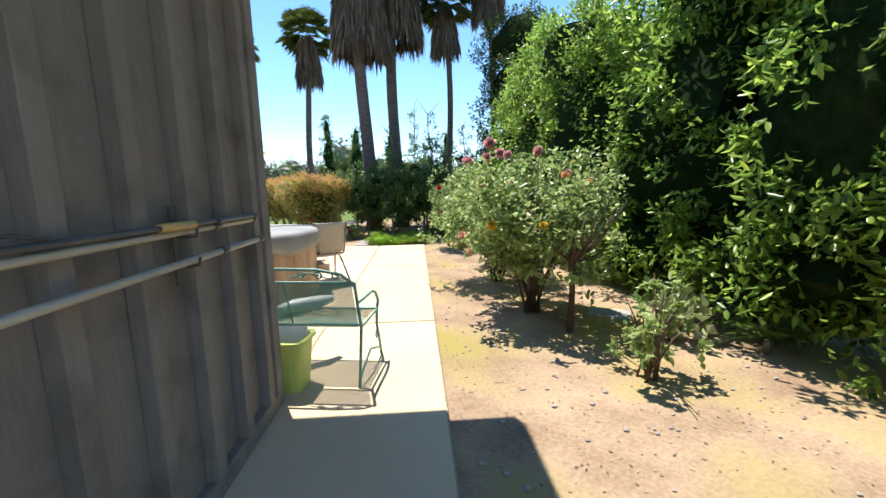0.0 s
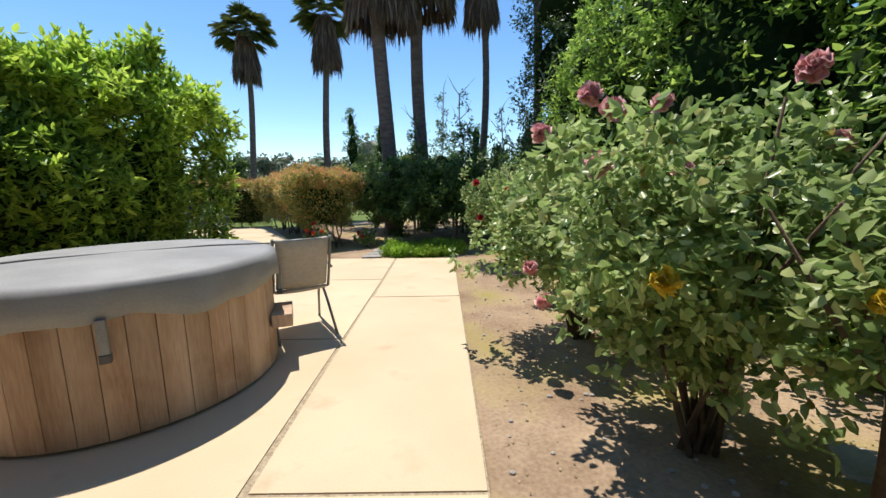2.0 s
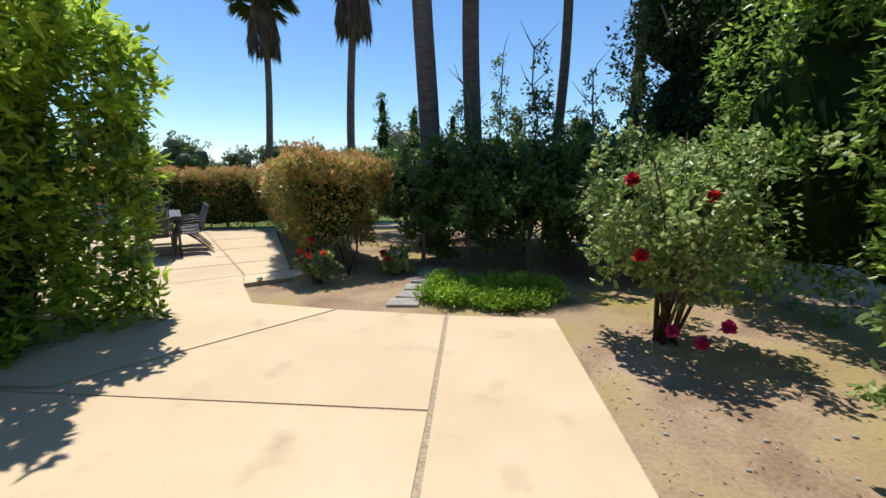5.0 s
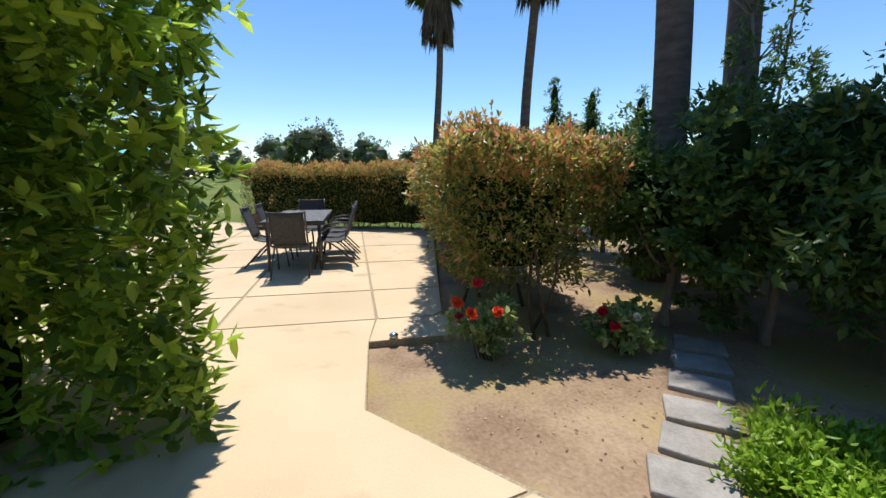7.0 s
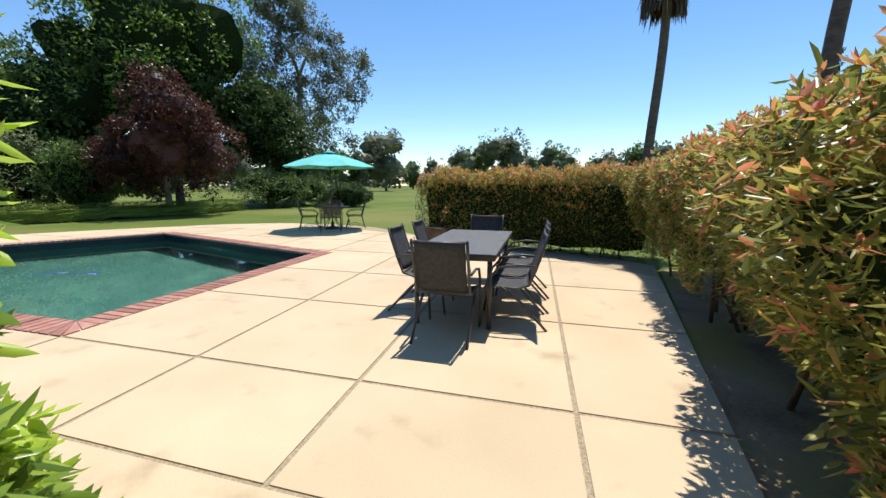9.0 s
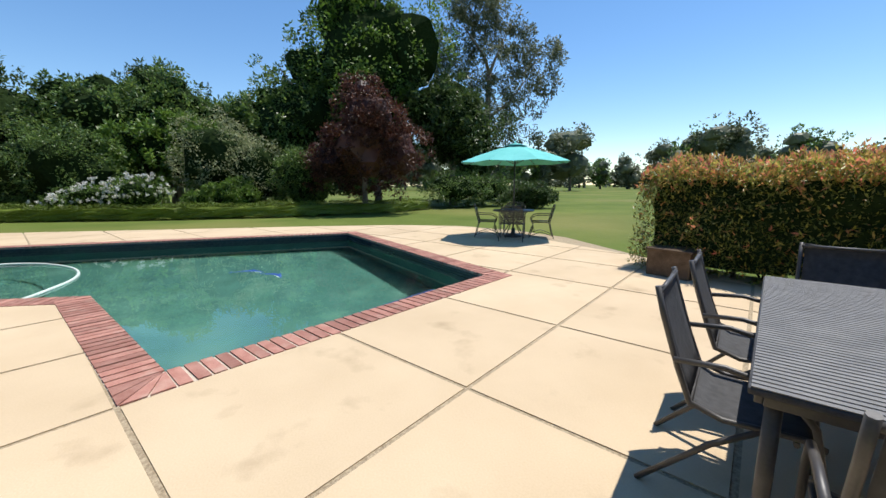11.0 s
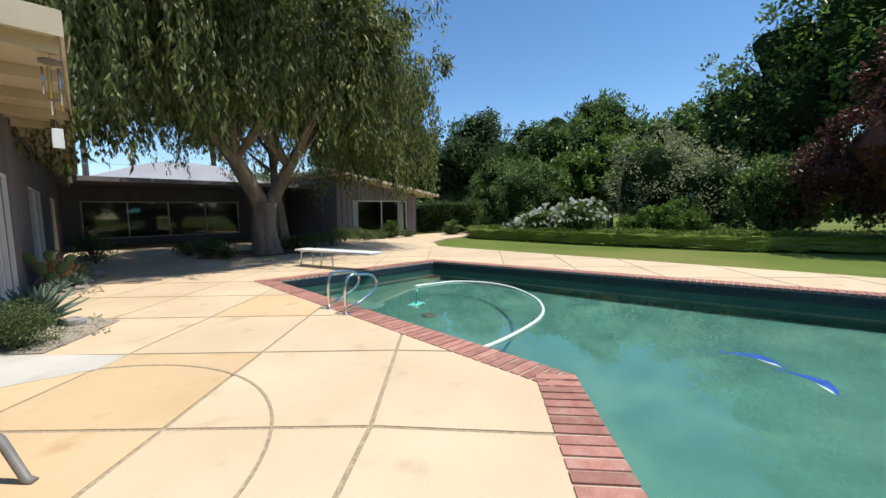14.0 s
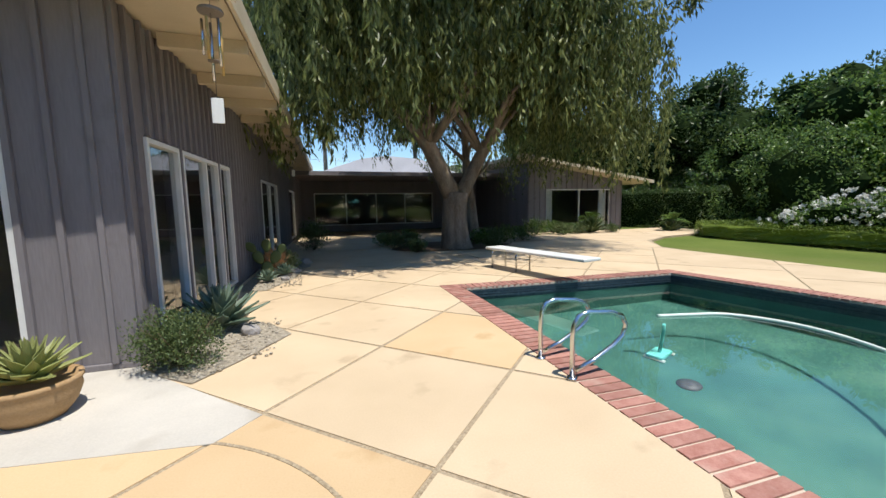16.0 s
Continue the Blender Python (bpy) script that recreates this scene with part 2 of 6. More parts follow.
M["leaf_agave_gold"] = leafy("leaf_agave_gold", (0.20, 0.23, 0.07), (0.32, 0.33, 0.12), (0.46, 0.43, 0.18), 0.5, 0.1)
M["leaf_herb"] = leafy("leaf_herb", (0.05, 0.08, 0.025), (0.09, 0.13, 0.045), (0.15, 0.19, 0.07), 0.5, 0.25)
M["leaf_grass"] = leafy("leaf_grass", (0.14, 0.26, 0.02), (0.28, 0.46, 0.04), (0.42, 0.60, 0.08), 0.4, 0.45)
M["petal_pink"] = leafy("petal_pink", (0.66, 0.28, 0.30), (0.76, 0.42, 0.42), (0.84, 0.56, 0.52), 0.6, 0.3)
M["petal_red"] = leafy("petal_red", (0.45, 0.012, 0.03), (0.60, 0.02, 0.05), (0.70, 0.05, 0.08), 0.6, 0.3)
M["petal_yellow"] = leafy("petal_yellow", (0.75, 0.50, 0.03), (0.80, 0.60, 0.06), (0.85, 0.70, 0.15), 0.6, 0.3)
M["petal_peach"] = leafy("petal_peach", (0.78, 0.36, 0.14), (0.82, 0.48, 0.22), (0.85, 0.60, 0.35), 0.6, 0.3)
M["petal_orange"] = leafy("petal_orange", (0.75, 0.06, 0.02), (0.80, 0.12, 0.04), (0.82, 0.22, 0.08), 0.6, 0.3)
M["petal_white"] = leafy("petal_white", (0.66, 0.65, 0.60), (0.75, 0.74, 0.70), (0.82, 0.81, 0.77), 0.6, 0.3)
M["petal_magenta"] = leafy("petal_magenta", (0.55, 0.02, 0.12), (0.65, 0.04, 0.18), (0.72, 0.10, 0.25), 0.6, 0.3)
M["glass"] = glassy("glass", (0.9, 0.93, 0.92))[0]
mw, nw, lw, bw = glassy("water", (0.86, 0.96, 0.94), 0.0, 1.33)
wv = nw.new("ShaderNodeTexNoise")
wv.inputs["Scale"].default_value, wv.inputs["Detail"].default_value = 3.0, 3
wb = nw.new("ShaderNodeBump")
wb.inputs["Strength"].default_value, wb.inputs["Distance"].default_value = 0.10, 0.02
lw.new(wv.outputs[0], wb.inputs["Height"])
lw.new(wb.outputs[0], bw.inputs["Normal"])
M["water"] = mw


# ---- builders ----
def mesh_ob(name, bm, material, parent=None):
    me = bpy.data.meshes.new(name)
    bm.to_mesh(me)
    bm.free()
    me.materials.append(M[material])
    ob = new(name, me)
    ob.parent = parent
    return ob


def part(name, bm, material, parent, label=""):
    return tagged(mesh_ob(name, bm, material, parent), label)


def thing(name, label, category, x=0, y=0, z=0, turn=0, group=""):
    ob = new(name)
    ob.empty_display_size = 0.2
    ob.matrix_basis = pose(x, y, z, 0, 0, turn)
    return tagged(ob, label, category, group)


def smooth(ob):
    for p in ob.data.polygons:
        p.use_smooth = True
    return ob


def add_box(bm, x0, y0, z0, x1, y1, z1, bevel=0.0, m=None):
    r = bmesh.ops.create_cube(bm, size=1)
    for v in r["verts"]:
        v.co = Vector(((v.co.x + 0.5) * (x1 - x0) + x0, (v.co.y + 0.5) * (y1 - y0) + y0, (v.co.z + 0.5) * (z1 - z0) + z0))
    if bevel:
        es = list({e for v in r["verts"] for e in v.link_edges})
        out = bmesh.ops.bevel(bm, geom=es, offset=bevel, segments=2, affect="EDGES", profile=0.5)
        vs = list({v for f in out["faces"] for v in f.verts} | {v for v in r["verts"] if v.is_valid})
    else:
        vs = r["verts"]
    if m is not None:
        bmesh.ops.transform(bm, matrix=m, verts=vs)
    return vs


def box(x0, y0, z0, x1, y1, z1, bevel=0.0, m=None):
    bm = bmesh.new()
    add_box(bm, x0, y0, z0, x1, y1, z1, bevel, m)
    return bm


def prism(bm, pts, z0, z1):
    """An upright slab over a polygon."""
    area = sum(pts[i - 1][0] * pts[i][1] - pts[i][0] * pts[i - 1][1] for i in range(len(pts)))
    if area < 0:
        pts = pts[::-1]
    lo = [bm.verts.new((p[0], p[1], z0)) for p in pts]
    hi = [bm.verts.new((p[0], p[1], z1)) for p in pts]
    bm.faces.new(hi)
    bm.faces.new(lo[::-1])
    for i in range(len(pts)):
        bm.faces.new((lo[i - 1], lo[i], hi[i], hi[i - 1]))


def add_tube(bm, pts, radii, sides=8, cap=True):
    """A round tube along points, with a radius at each."""
    pts = [Vector(p) for p in pts]
    if not hasattr(radii, "__len__"):
        radii = [radii] * len(pts)
    rings, side = [], None
    for i, p in enumerate(pts):
        d = (pts[min(i + 1, len(pts) - 1)] - pts[max(i - 1, 0)]).normalized()
        if side is None:
            side = d.orthogonal().normalized()
        side = (side - d * side.dot(d))
        side = side.normalized() if side.length > 1e-6 else d.orthogonal().normalized()
        up = d.cross(side)
        rings.append([bm.verts.new(p + (side * math.cos(a) + up * math.sin(a)) * radii[i]) for a in [2 * math.pi * k / sides for k in range(sides)]])
    for a, b in zip(rings, rings[1:]):
        for k in range(sides):
            f = bm.faces.new((a[k - 1], a[k], b[k], b[k - 1]))
            f.smooth = True
    if cap:
        bm.faces.new(rings[0][::-1])
        bm.faces.new(rings[-1])


def tube(pts, radii, sides=8):
    bm = bmesh.new()
    add_tube(bm, pts, radii, sides)
    return bm


def add_lathe(bm, profile, sides=32, at=(0, 0)):
    """A turned body from (radius, height) pairs."""
    rings = []
    for r, z in profile:
        rings.append([bm.verts.new((at[0] + r * math.cos(2 * math.pi * k / sides), at[1] + r * math.sin(2 * math.pi * k / sides), z)) for k in range(sides)])
    for a, b in zip(rings, rings[1:]):
        for k in range(sides):
            f = bm.faces.new((a[k - 1], a[k], b[k], b[k - 1]))
            f.smooth = True
    bm.faces.new(rings[0][::-1])
    bm.faces.new(rings[-1])


def lathe(profile, sides=32, at=(0, 0)):
    bm = bmesh.new()
    add_lathe(bm, profile, sides, at)
    return bm


def fill_sheet(loops, z):
    """One flat sheet between an outer loop and its holes."""
    bm = bmesh.new()
    edges = []
    for pts in loops:
        vs = [bm.verts.new((p[0], p[1], z)) for p in pts]
        edges += [bm.edges.new((vs[i - 1], vs[i])) for i in range(len(vs))]
    bmesh.ops.triangle_fill(bm, edges=edges, use_beauty=True, normal=(0, 0, 1))
    bmesh.ops.recalc_face_normals(bm, faces=bm.faces)
    if bm.faces and sum(f.normal.z for f in bm.faces) < 0:
        bmesh.ops.reverse_faces(bm, faces=bm.faces)
    return bm


rng = np.random.default_rng(7)


def quad_mesh(name, quads, material, parent=None):
    """A mesh of many loose leaves from an (n, k, 3) array: k = 4 for plain lozenges, 6 for oval leaves folded along the rib."""
    n, k = quads.shape[:2]
    me = bpy.data.meshes.new(name)
    me.vertices.add(k * n)
    me.vertices.foreach_set("co", quads.reshape(-1).astype(np.float32))
    base = np.arange(n)[:, None] * k
    halves = [[0, 1, 2, 0, 2, 3]] if k == 4 else [[0, 1, 2, 3, 0, 3, 4, 5]]
    side = 3 if k == 4 else 4
    idx = (base + np.array(halves)).reshape(-1)
    me.loops.add(2 * side * n)
    me.loops.foreach_set("vertex_index", idx.astype(np.int32))
    me.polygons.add(2 * n)
    me.polygons.foreach_set("loop_start", (np.arange(2 * n) * side).astype(np.int32))
    me.update(calc_edges=True)
    me.materials.append(M[material])
    ob = new(name, me)
    ob.parent = parent
    return ob


def oval(points, d, s, u, L, W, fold):
    """Pointed oval leaves with a bent tip."""
    q = np.empty((len(points), 6, 3))
    sag = np.array([0, 0, -1.0]) * L * 0.10
    q[:, 0] = points
    q[:, 1] = points + d * L * 0.26 + s * W * 0.46 + u * W * fold
    q[:, 2] = points + d * L * 0.64 + s * W * 0.40 + u * W * fold + sag * 0.4
    q[:, 3] = points + d * L + sag
    q[:, 4] = points + d * L * 0.64 - s * W * 0.40 + u * W * fold + sag * 0.4
    q[:, 5] = points + d * L * 0.26 - s * W * 0.46 + u * W * fold
    return q


def leaves_at(points, outward, length, width, droop=0.15, spread=0.9, fold=0.25, flat=0.55, round_leaf=False):
    """Leaves that start at points and lean outward, each a folded lozenge."""
    n = len(points)
    d = outward + rng.normal(0, spread, (n, 3))
    d[:, 2] -= droop
    d /= np.linalg.norm(d, axis=1, keepdims=True) + 1e-9
    s = np.cross(d, np.array([0, 0, 1.0]) + rng.normal(0, flat, (n, 3)))
    s /= np.linalg.norm(s, axis=1, keepdims=True) + 1e-9
    u = np.cross(d, s)
    L = (length * rng.uniform(0.6, 1.3, n))[:, None]
    W = (width * rng.uniform(0.7, 1.2, n))[:, None]
    if round_leaf:
        return oval(points, d, s, u, L, W, fold)
    q = np.empty((n, 4, 3))
    q[:, 0] = points
    q[:, 1] = points + d * L * 0.45 + s * W * 0.5 + u * W * fold
    q[:, 2] = points + d * L
    q[:, 3] = points + d * L * 0.45 - s * W * 0.5 + u * W * fold
    return q


def unit(n):
    v = rng.normal(0, 1, (n, 3))
    return v / np.linalg.norm(v, axis=1, keepdims=True)


def lumpy(v, seed, freq, amount):
    """A cheap smooth wobble for directions or places."""
    out = np.zeros(len(v))
    r = np.random.default_rng(seed)
    for k in range(7):
        w = r.normal(0, freq, 3)
        out += np.sin(v @ w + r.uniform(0, 6.28)) / 7 ** 0.5
    return out * amount


def blob_points(blobs, count, seed=1, shell=0.35, wobble=0.22):
    """Places and outward ways on a crown made of round masses (x, y, z, rx, ry, rz), mostly near its outside."""
    blobs = np.array(blobs, float)
    size = blobs[:, 3] * blobs[:, 4] + blobs[:, 4] * blobs[:, 5] + blobs[:, 3] * blobs[:, 5]
    pick = rng.choice(len(blobs), count, p=size / size.sum())
    d = unit(count)
    r = 1 - shell * rng.random(count) ** 1.6
    r = r * (1 + lumpy(d * 1.0 + pick[:, None] * 1.7, seed, 3.2, wobble))
    b = blobs[pick]
    return b[:, :3] + d * r[:, None] * b[:, 3:], d


def clump_points(blobs, count, clumps, seed=1, size=0.26, wobble=0.22, flat=0.55):
    """Leaves gathered in sprays over a crown of round masses, with gaps between the sprays."""
    c, d = blob_points(blobs, clumps, seed, 0.30, wobble)
    bl = np.array(blobs, float)
    r = np.mean(bl[:, 3:], axis=1).mean() * size
    pick = rng.integers(0, clumps, count)
    big = r * rng.uniform(0.55, 1.35, clumps)[pick]
    o = unit(count) * (rng.random(count) ** 0.45)[:, None]
    along = (o * d[pick]).sum(1, keepdims=True)
    o = o - d[pick] * along * (1 - flat)
    p = c[pick] + o * big[:, None]
    p[:, 2] -= 0.25 * big * (o[:, 0] ** 2 + o[:, 1] ** 2)
    way = d[pick] * 0.7 + o * 0.9
    return p, way


def core_blob(bm, x, y, z, rx, ry, rz, seed=0):
    r = bmesh.ops.create_icosphere(bm, subdivisions=2, radius=1)
    co = np.array([v.co[:] for v in r["verts"]])
    k = 1 + lumpy(co, seed, 3.5, 0.16) + np.random.default_rng(seed).normal(0, 0.05, len(co))
    for v, c, a in zip(r["verts"], co, k):
        v.co = Vector((x + c[0] * rx * a, y + c[1] * ry * a, z + c[2] * rz * a))


def limbs(bm, base, top, r0, r1, n, reach, seed, lean=0.1):
    """A tapered trunk that parts into limbs."""
    rr = random.Random(seed)
    base, top = Vector(base), Vector(top)
    mid = [base.lerp(top, k / 6) + Vector((rr.uniform(-lean, lean), rr.uniform(-lean, lean), 0)) * (k / 6) for k in range(7)]
    mid[0] = base
    add_tube(bm, mid, [r0 * (1.35 if k == 0 else 1) * (1 - k / 6) + r1 * (k / 6) for k in range(7)], 9)
    for k in range(n):
        a = 2 * math.pi * k / n + rr.uniform(-0.4, 0.4)
        s = mid[rr.randint(3, 6)]
        e = s + Vector((math.cos(a) * reach * rr.uniform(0.6, 1), math.sin(a) * reach * rr.uniform(0.6, 1), reach * rr.uniform(0.5, 1.1)))
        m = s.lerp(e, 0.5) + Vector((rr.uniform(-.15, .15) * reach, rr.uniform(-.15, .15) * reach, -0.08 * reach))
        add_tube(bm, [s, m, e], [r1 * 0.9, r1 * 0.6, r1 * 0.2], 6)


def tree(name, label, category, base, top, r0, blobs, count, leaf, lw, material, core="core_shade", seed=1, core_size=0.72, shell=0.4, reach=1.5, droop=0.15, n_limb=6, group="", bark="bark", wobble=0.22, clumps=0, clump=0.26, round_leaf=False):
    t = thing(name, label, category, *base, group=group)
    inv = np.array(base)
    bm = bmesh.new()
    limbs(bm, (0, 0, -0.1), Vector(top) - Vector(base), r0, r0 * 0.5, n_limb, reach, seed)
    part("trunk", bm, bark, t)
    bl = [(b[0] - inv[0], b[1] - inv[1], b[2] - inv[2], b[3], b[4], b[5]) for b in blobs]
    p, d = clump_points(bl, count, clumps, seed, clump, wobble) if clumps else blob_points(bl, count, seed, shell, wobble)
    quad_mesh("crown", leaves_at(p, d * 0.8, leaf, lw, droop, round_leaf=round_leaf), material, t)
    # solid filler behind the leaves, by default coloured as inner shade
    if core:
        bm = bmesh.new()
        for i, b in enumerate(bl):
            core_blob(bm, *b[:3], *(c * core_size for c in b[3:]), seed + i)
        part("filler_core", bm, core, t)
    return t


def hedge(name, label, category, axis, half, height, count, leaf, lw, material, core, z0=0.0, seed=1, rough=0.10, clear=0.0, top_material=None, droop=0.1, group="", spread=0.9, skirt=0.0, core_in=0.16, round_leaf=False, deep=0.22, low=0.45, shoots=1.0):
    """A clipped hedge along a line of (x, y): leaves over its faces, a solid core that darkens the inside, and stems
    below.
    """
    (x0, y0), (x1, y1) = axis[0], axis[-1]
    t = thing(name, label, category, x0, y0, z0, group=group)
    pts = [np.array(a) - (x0, y0) for a in axis]
    seg = [np.linalg.norm(b - a) for a, b in zip(pts, pts[1:])]
    total = sum(seg)

    def place(s):
        s = np.clip(s, 0, total)
        out, way = np.zeros((len(s), 2)), np.zeros((len(s), 2))
        acc = 0
        for a, b, L in zip(pts, pts[1:], seg):
            k = (s >= acc - 1e-6) & (s <= acc + L + 1e-6)
            out[k] = a + (b - a) * ((s[k] - acc) / L)[:, None]
            way[k] = (b - a) / L
            acc += L
        return out, way

    h = height
    area = np.array([total * (h - clear), total * (h - clear), total * 2 * half, 2 * half * (h - clear), 2 * half * (h - clear)])
    which = rng.choice(5, count, p=area / area.sum())
    s = rng.uniform(0, total, count)
    u = rng.uniform(-1, 1, count)
    z = rng.uniform(clear, h, count)
    back = skirt * half * (1 - np.clip(z / (low * h), 0, 1)) ** 1.2
    s[which == 3], s[which == 4] = back[which == 3], total - back[which == 4]
    u[which == 0], u[which == 1] = -1, 1
    z[which == 2] = h
    c, way = place(s)
    nrm = np.stack([-way[:, 1], way[:, 0]], 1)
    out = np.zeros((count, 3))
    for k, sg in ((0, -1), (1, 1)):
        out[which == k, :2] = nrm[which == k] * sg
    out[which == 2, 2] = 1
    out[which == 3, :2] = -way[which == 3]
    out[which == 4, :2] = way[which == 4]
    p = np.zeros((count, 3))
    swell = 1 - 0.10 * (z / h) ** 4 - skirt * (1 - np.clip(z / (low * h), 0, 1)) ** 1.2
    p[:, :2] = c + nrm * (u * half * swell)[:, None]
    p[:, 2] = z
    edge = np.abs(u) ** 6 * (which == 2)
    p[:, 2] -= edge * 0.10 * h * 0.4
    wob = lumpy(p, seed, 2.2, rough) + lumpy(p, seed + 9, 6.0, rough * 0.5)
    p += out * (wob - rng.random(count) ** 2 * deep)[:, None]
    part_mesh = quad_mesh("foliage", leaves_at(p, out * 0.8 + np.array([0, 0, 0.2]), leaf, lw, droop, spread * 0.8, 0.25, 0.28, round_leaf), material, t)
    # outer sprays: red tips of the clipped hedges, painted sunlit leaves of the tall one
    if top_material:
        k = which == 2
        k = (k & (rng.random(count) < 0.18)) | (rng.random(count) < shoots * (0.008 + 0.05 * (p[:, 2] / h) ** 3))
        grow = out[k] * 0.7 + np.array([0, 0, 0.55]) + rng.normal(0, 0.25, (k.sum(), 3))
        far_out = rng.uniform(0.02, 0.16, k.sum())[:, None] * (leaf / 0.1)
        tip = np.concatenate([p[k] + grow * far_out * u_ for u_ in (0.35, 0.6, 0.8, 0.95, 1.0, 1.0)])
        quad_mesh("new_and_sunlit_tips", leaves_at(tip, np.tile(grow, (6, 1)) * 0.6, leaf, lw, droop, spread * 0.6, round_leaf=round_leaf), top_material, t)
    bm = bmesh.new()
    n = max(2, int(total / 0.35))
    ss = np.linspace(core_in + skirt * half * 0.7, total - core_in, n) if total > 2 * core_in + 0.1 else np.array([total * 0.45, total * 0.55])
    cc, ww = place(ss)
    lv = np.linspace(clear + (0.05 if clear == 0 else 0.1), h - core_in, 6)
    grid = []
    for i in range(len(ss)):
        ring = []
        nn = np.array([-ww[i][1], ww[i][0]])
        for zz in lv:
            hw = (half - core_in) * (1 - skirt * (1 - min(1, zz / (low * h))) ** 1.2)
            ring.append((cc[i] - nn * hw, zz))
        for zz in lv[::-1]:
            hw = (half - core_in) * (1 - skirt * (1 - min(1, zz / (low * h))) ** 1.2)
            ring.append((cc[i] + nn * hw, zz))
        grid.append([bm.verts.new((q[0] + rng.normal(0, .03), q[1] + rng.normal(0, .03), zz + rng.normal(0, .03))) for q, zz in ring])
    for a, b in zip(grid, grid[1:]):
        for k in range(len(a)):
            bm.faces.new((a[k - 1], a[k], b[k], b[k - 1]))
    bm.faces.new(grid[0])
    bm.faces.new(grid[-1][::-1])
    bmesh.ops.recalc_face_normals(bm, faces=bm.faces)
    # solid filler, mostly in the painted shade colour
    part("filler_core", bm, core, t)
    if clear > 0:
        bm = bmesh.new()
        for k in range(int(total * 4)):
            q, _ = place(np.array([rng.uniform(0.2, max(0.25, total - 0.2))]))
            a = q[0] + rng.normal(0, half * 0.25, 2)
            b = a + rng.normal(0, 0.22, 2)
            add_tube(bm, [(a[0], a[1], -0.05), (*((a + b) / 2 + rng.normal(0, .04, 2)), clear * 0.8), (b[0], b[1], clear + 0.35)], [0.022, 0.018, 0.010], 5)
        tagged(part("stem_thicket", bm, "twig", t), kind="stuff")
    return t


# ---- ground and pool shell ----
POOL = [(-8.83, 5.32), (-11.31, 8.50), (-16.95, 6.20), (-15.65, -2.85), (-11.45, -3.15), (-11.19, 3.40)]
WATER = -0.20
SOIL = -0.06


def offset_loop(pts, d):
    """The loop moved outward by d (loop runs clockwise seen from above)."""
    out = []
    n = len(pts)
    for i in range(n):
        p, q, r = Vector(pts[i - 1]), Vector(pts[i]), Vector(pts[(i + 1) % n])
        a, b = (q - p).normalized(), (r - q).normalized()
        na, nb = Vector((-a.y, a.x)), Vector((-b.y, b.x))
        k = (na + nb)
        k = k / max(0.25, k.dot(na)) if k.length > 1e-6 else na
        out.append(tuple(q + k * d))
    return out


AREA = sum(POOL[i - 1][0] * POOL[i][1] - POOL[i][0] * POOL[i - 1][1] for i in range(6))
SIGN = 1 if AREA < 0 else -1
COPING = offset_loop(POOL, 0.33 * SIGN)
MID = offset_loop(POOL, 0.15 * SIGN)

far = [(-420, -420), (420, -420), (420, 420), (-420, 420)]
tagged(mesh_ob("ground", fill_sheet([far, MID], SOIL - 0.02), "lawn"), "flat mown golf-course lawn reaching the horizon", "lawn", kind="structure")

bm = bmesh.new()
rings = []
for z, o in ((-0.035, 0.0), (WATER - 0.06, 0.0), (WATER - 0.061, 0.0), (-1.5, 0.0)):
    rings.append([bm.verts.new((p[0], p[1], z)) for p in offset_loop(POOL, o)])
for a, b in zip(rings, rings[1:]):
    for i in range(6):
        bm.faces.new((a[i - 1], a[i], b[i], b[i - 1]))
bmesh.ops.triangle_fill(bm, edges=[e for e in bm.edges if all(v in rings[-1] for v in e.verts)], use_beauty=True)
shell = mesh_ob("pool_shell", bm, "plaster_pool")
shell.data.materials.append(M["pool_tile"])
for p in shell.data.polygons:
    if p.center.z > WATER - 0.07:
        p.material_index = 1
tagged(shell, "dark green plastered swimming pool shell with dark tile band", "swimming pool", kind="structure")
bm = bmesh.new()
for k in range(3):
    inner = offset_loop(POOL, -SIGN * (0.018 + 0.010 * k))
    outer = offset_loop(POOL, -SIGN * 0.001)
    z1 = -0.045 - 0.045 * k
    for i in range(6):
        prism(bm, [outer[i - 1], outer[i], inner[i], inner[i - 1]], z1 - 0.025, z1)
tagged(mesh_ob("pool_wall_ledge", bm, "pool_tile"), "stepped dark tile ledges under the pool coping", "pool edge", kind="structure")
water = mesh_ob("water", fill_sheet([offset_loop(POOL, -SIGN * 0.002)], WATER), "water")
water.visible_shadow = False
tagged(water, "still blue-green swimming pool water mirroring the trees", "water", kind="structure")
# broad entry steps under water along one side
A, B = Vector(POOL[0]), Vector(POOL[1])
ab = (B - A).normalized()
inn = Vector((ab.y, -ab.x)) if (Vector((ab.y, -ab.x)).dot(Vector(POOL[2]) - A) > 0) else Vector((-ab.y, ab.x))
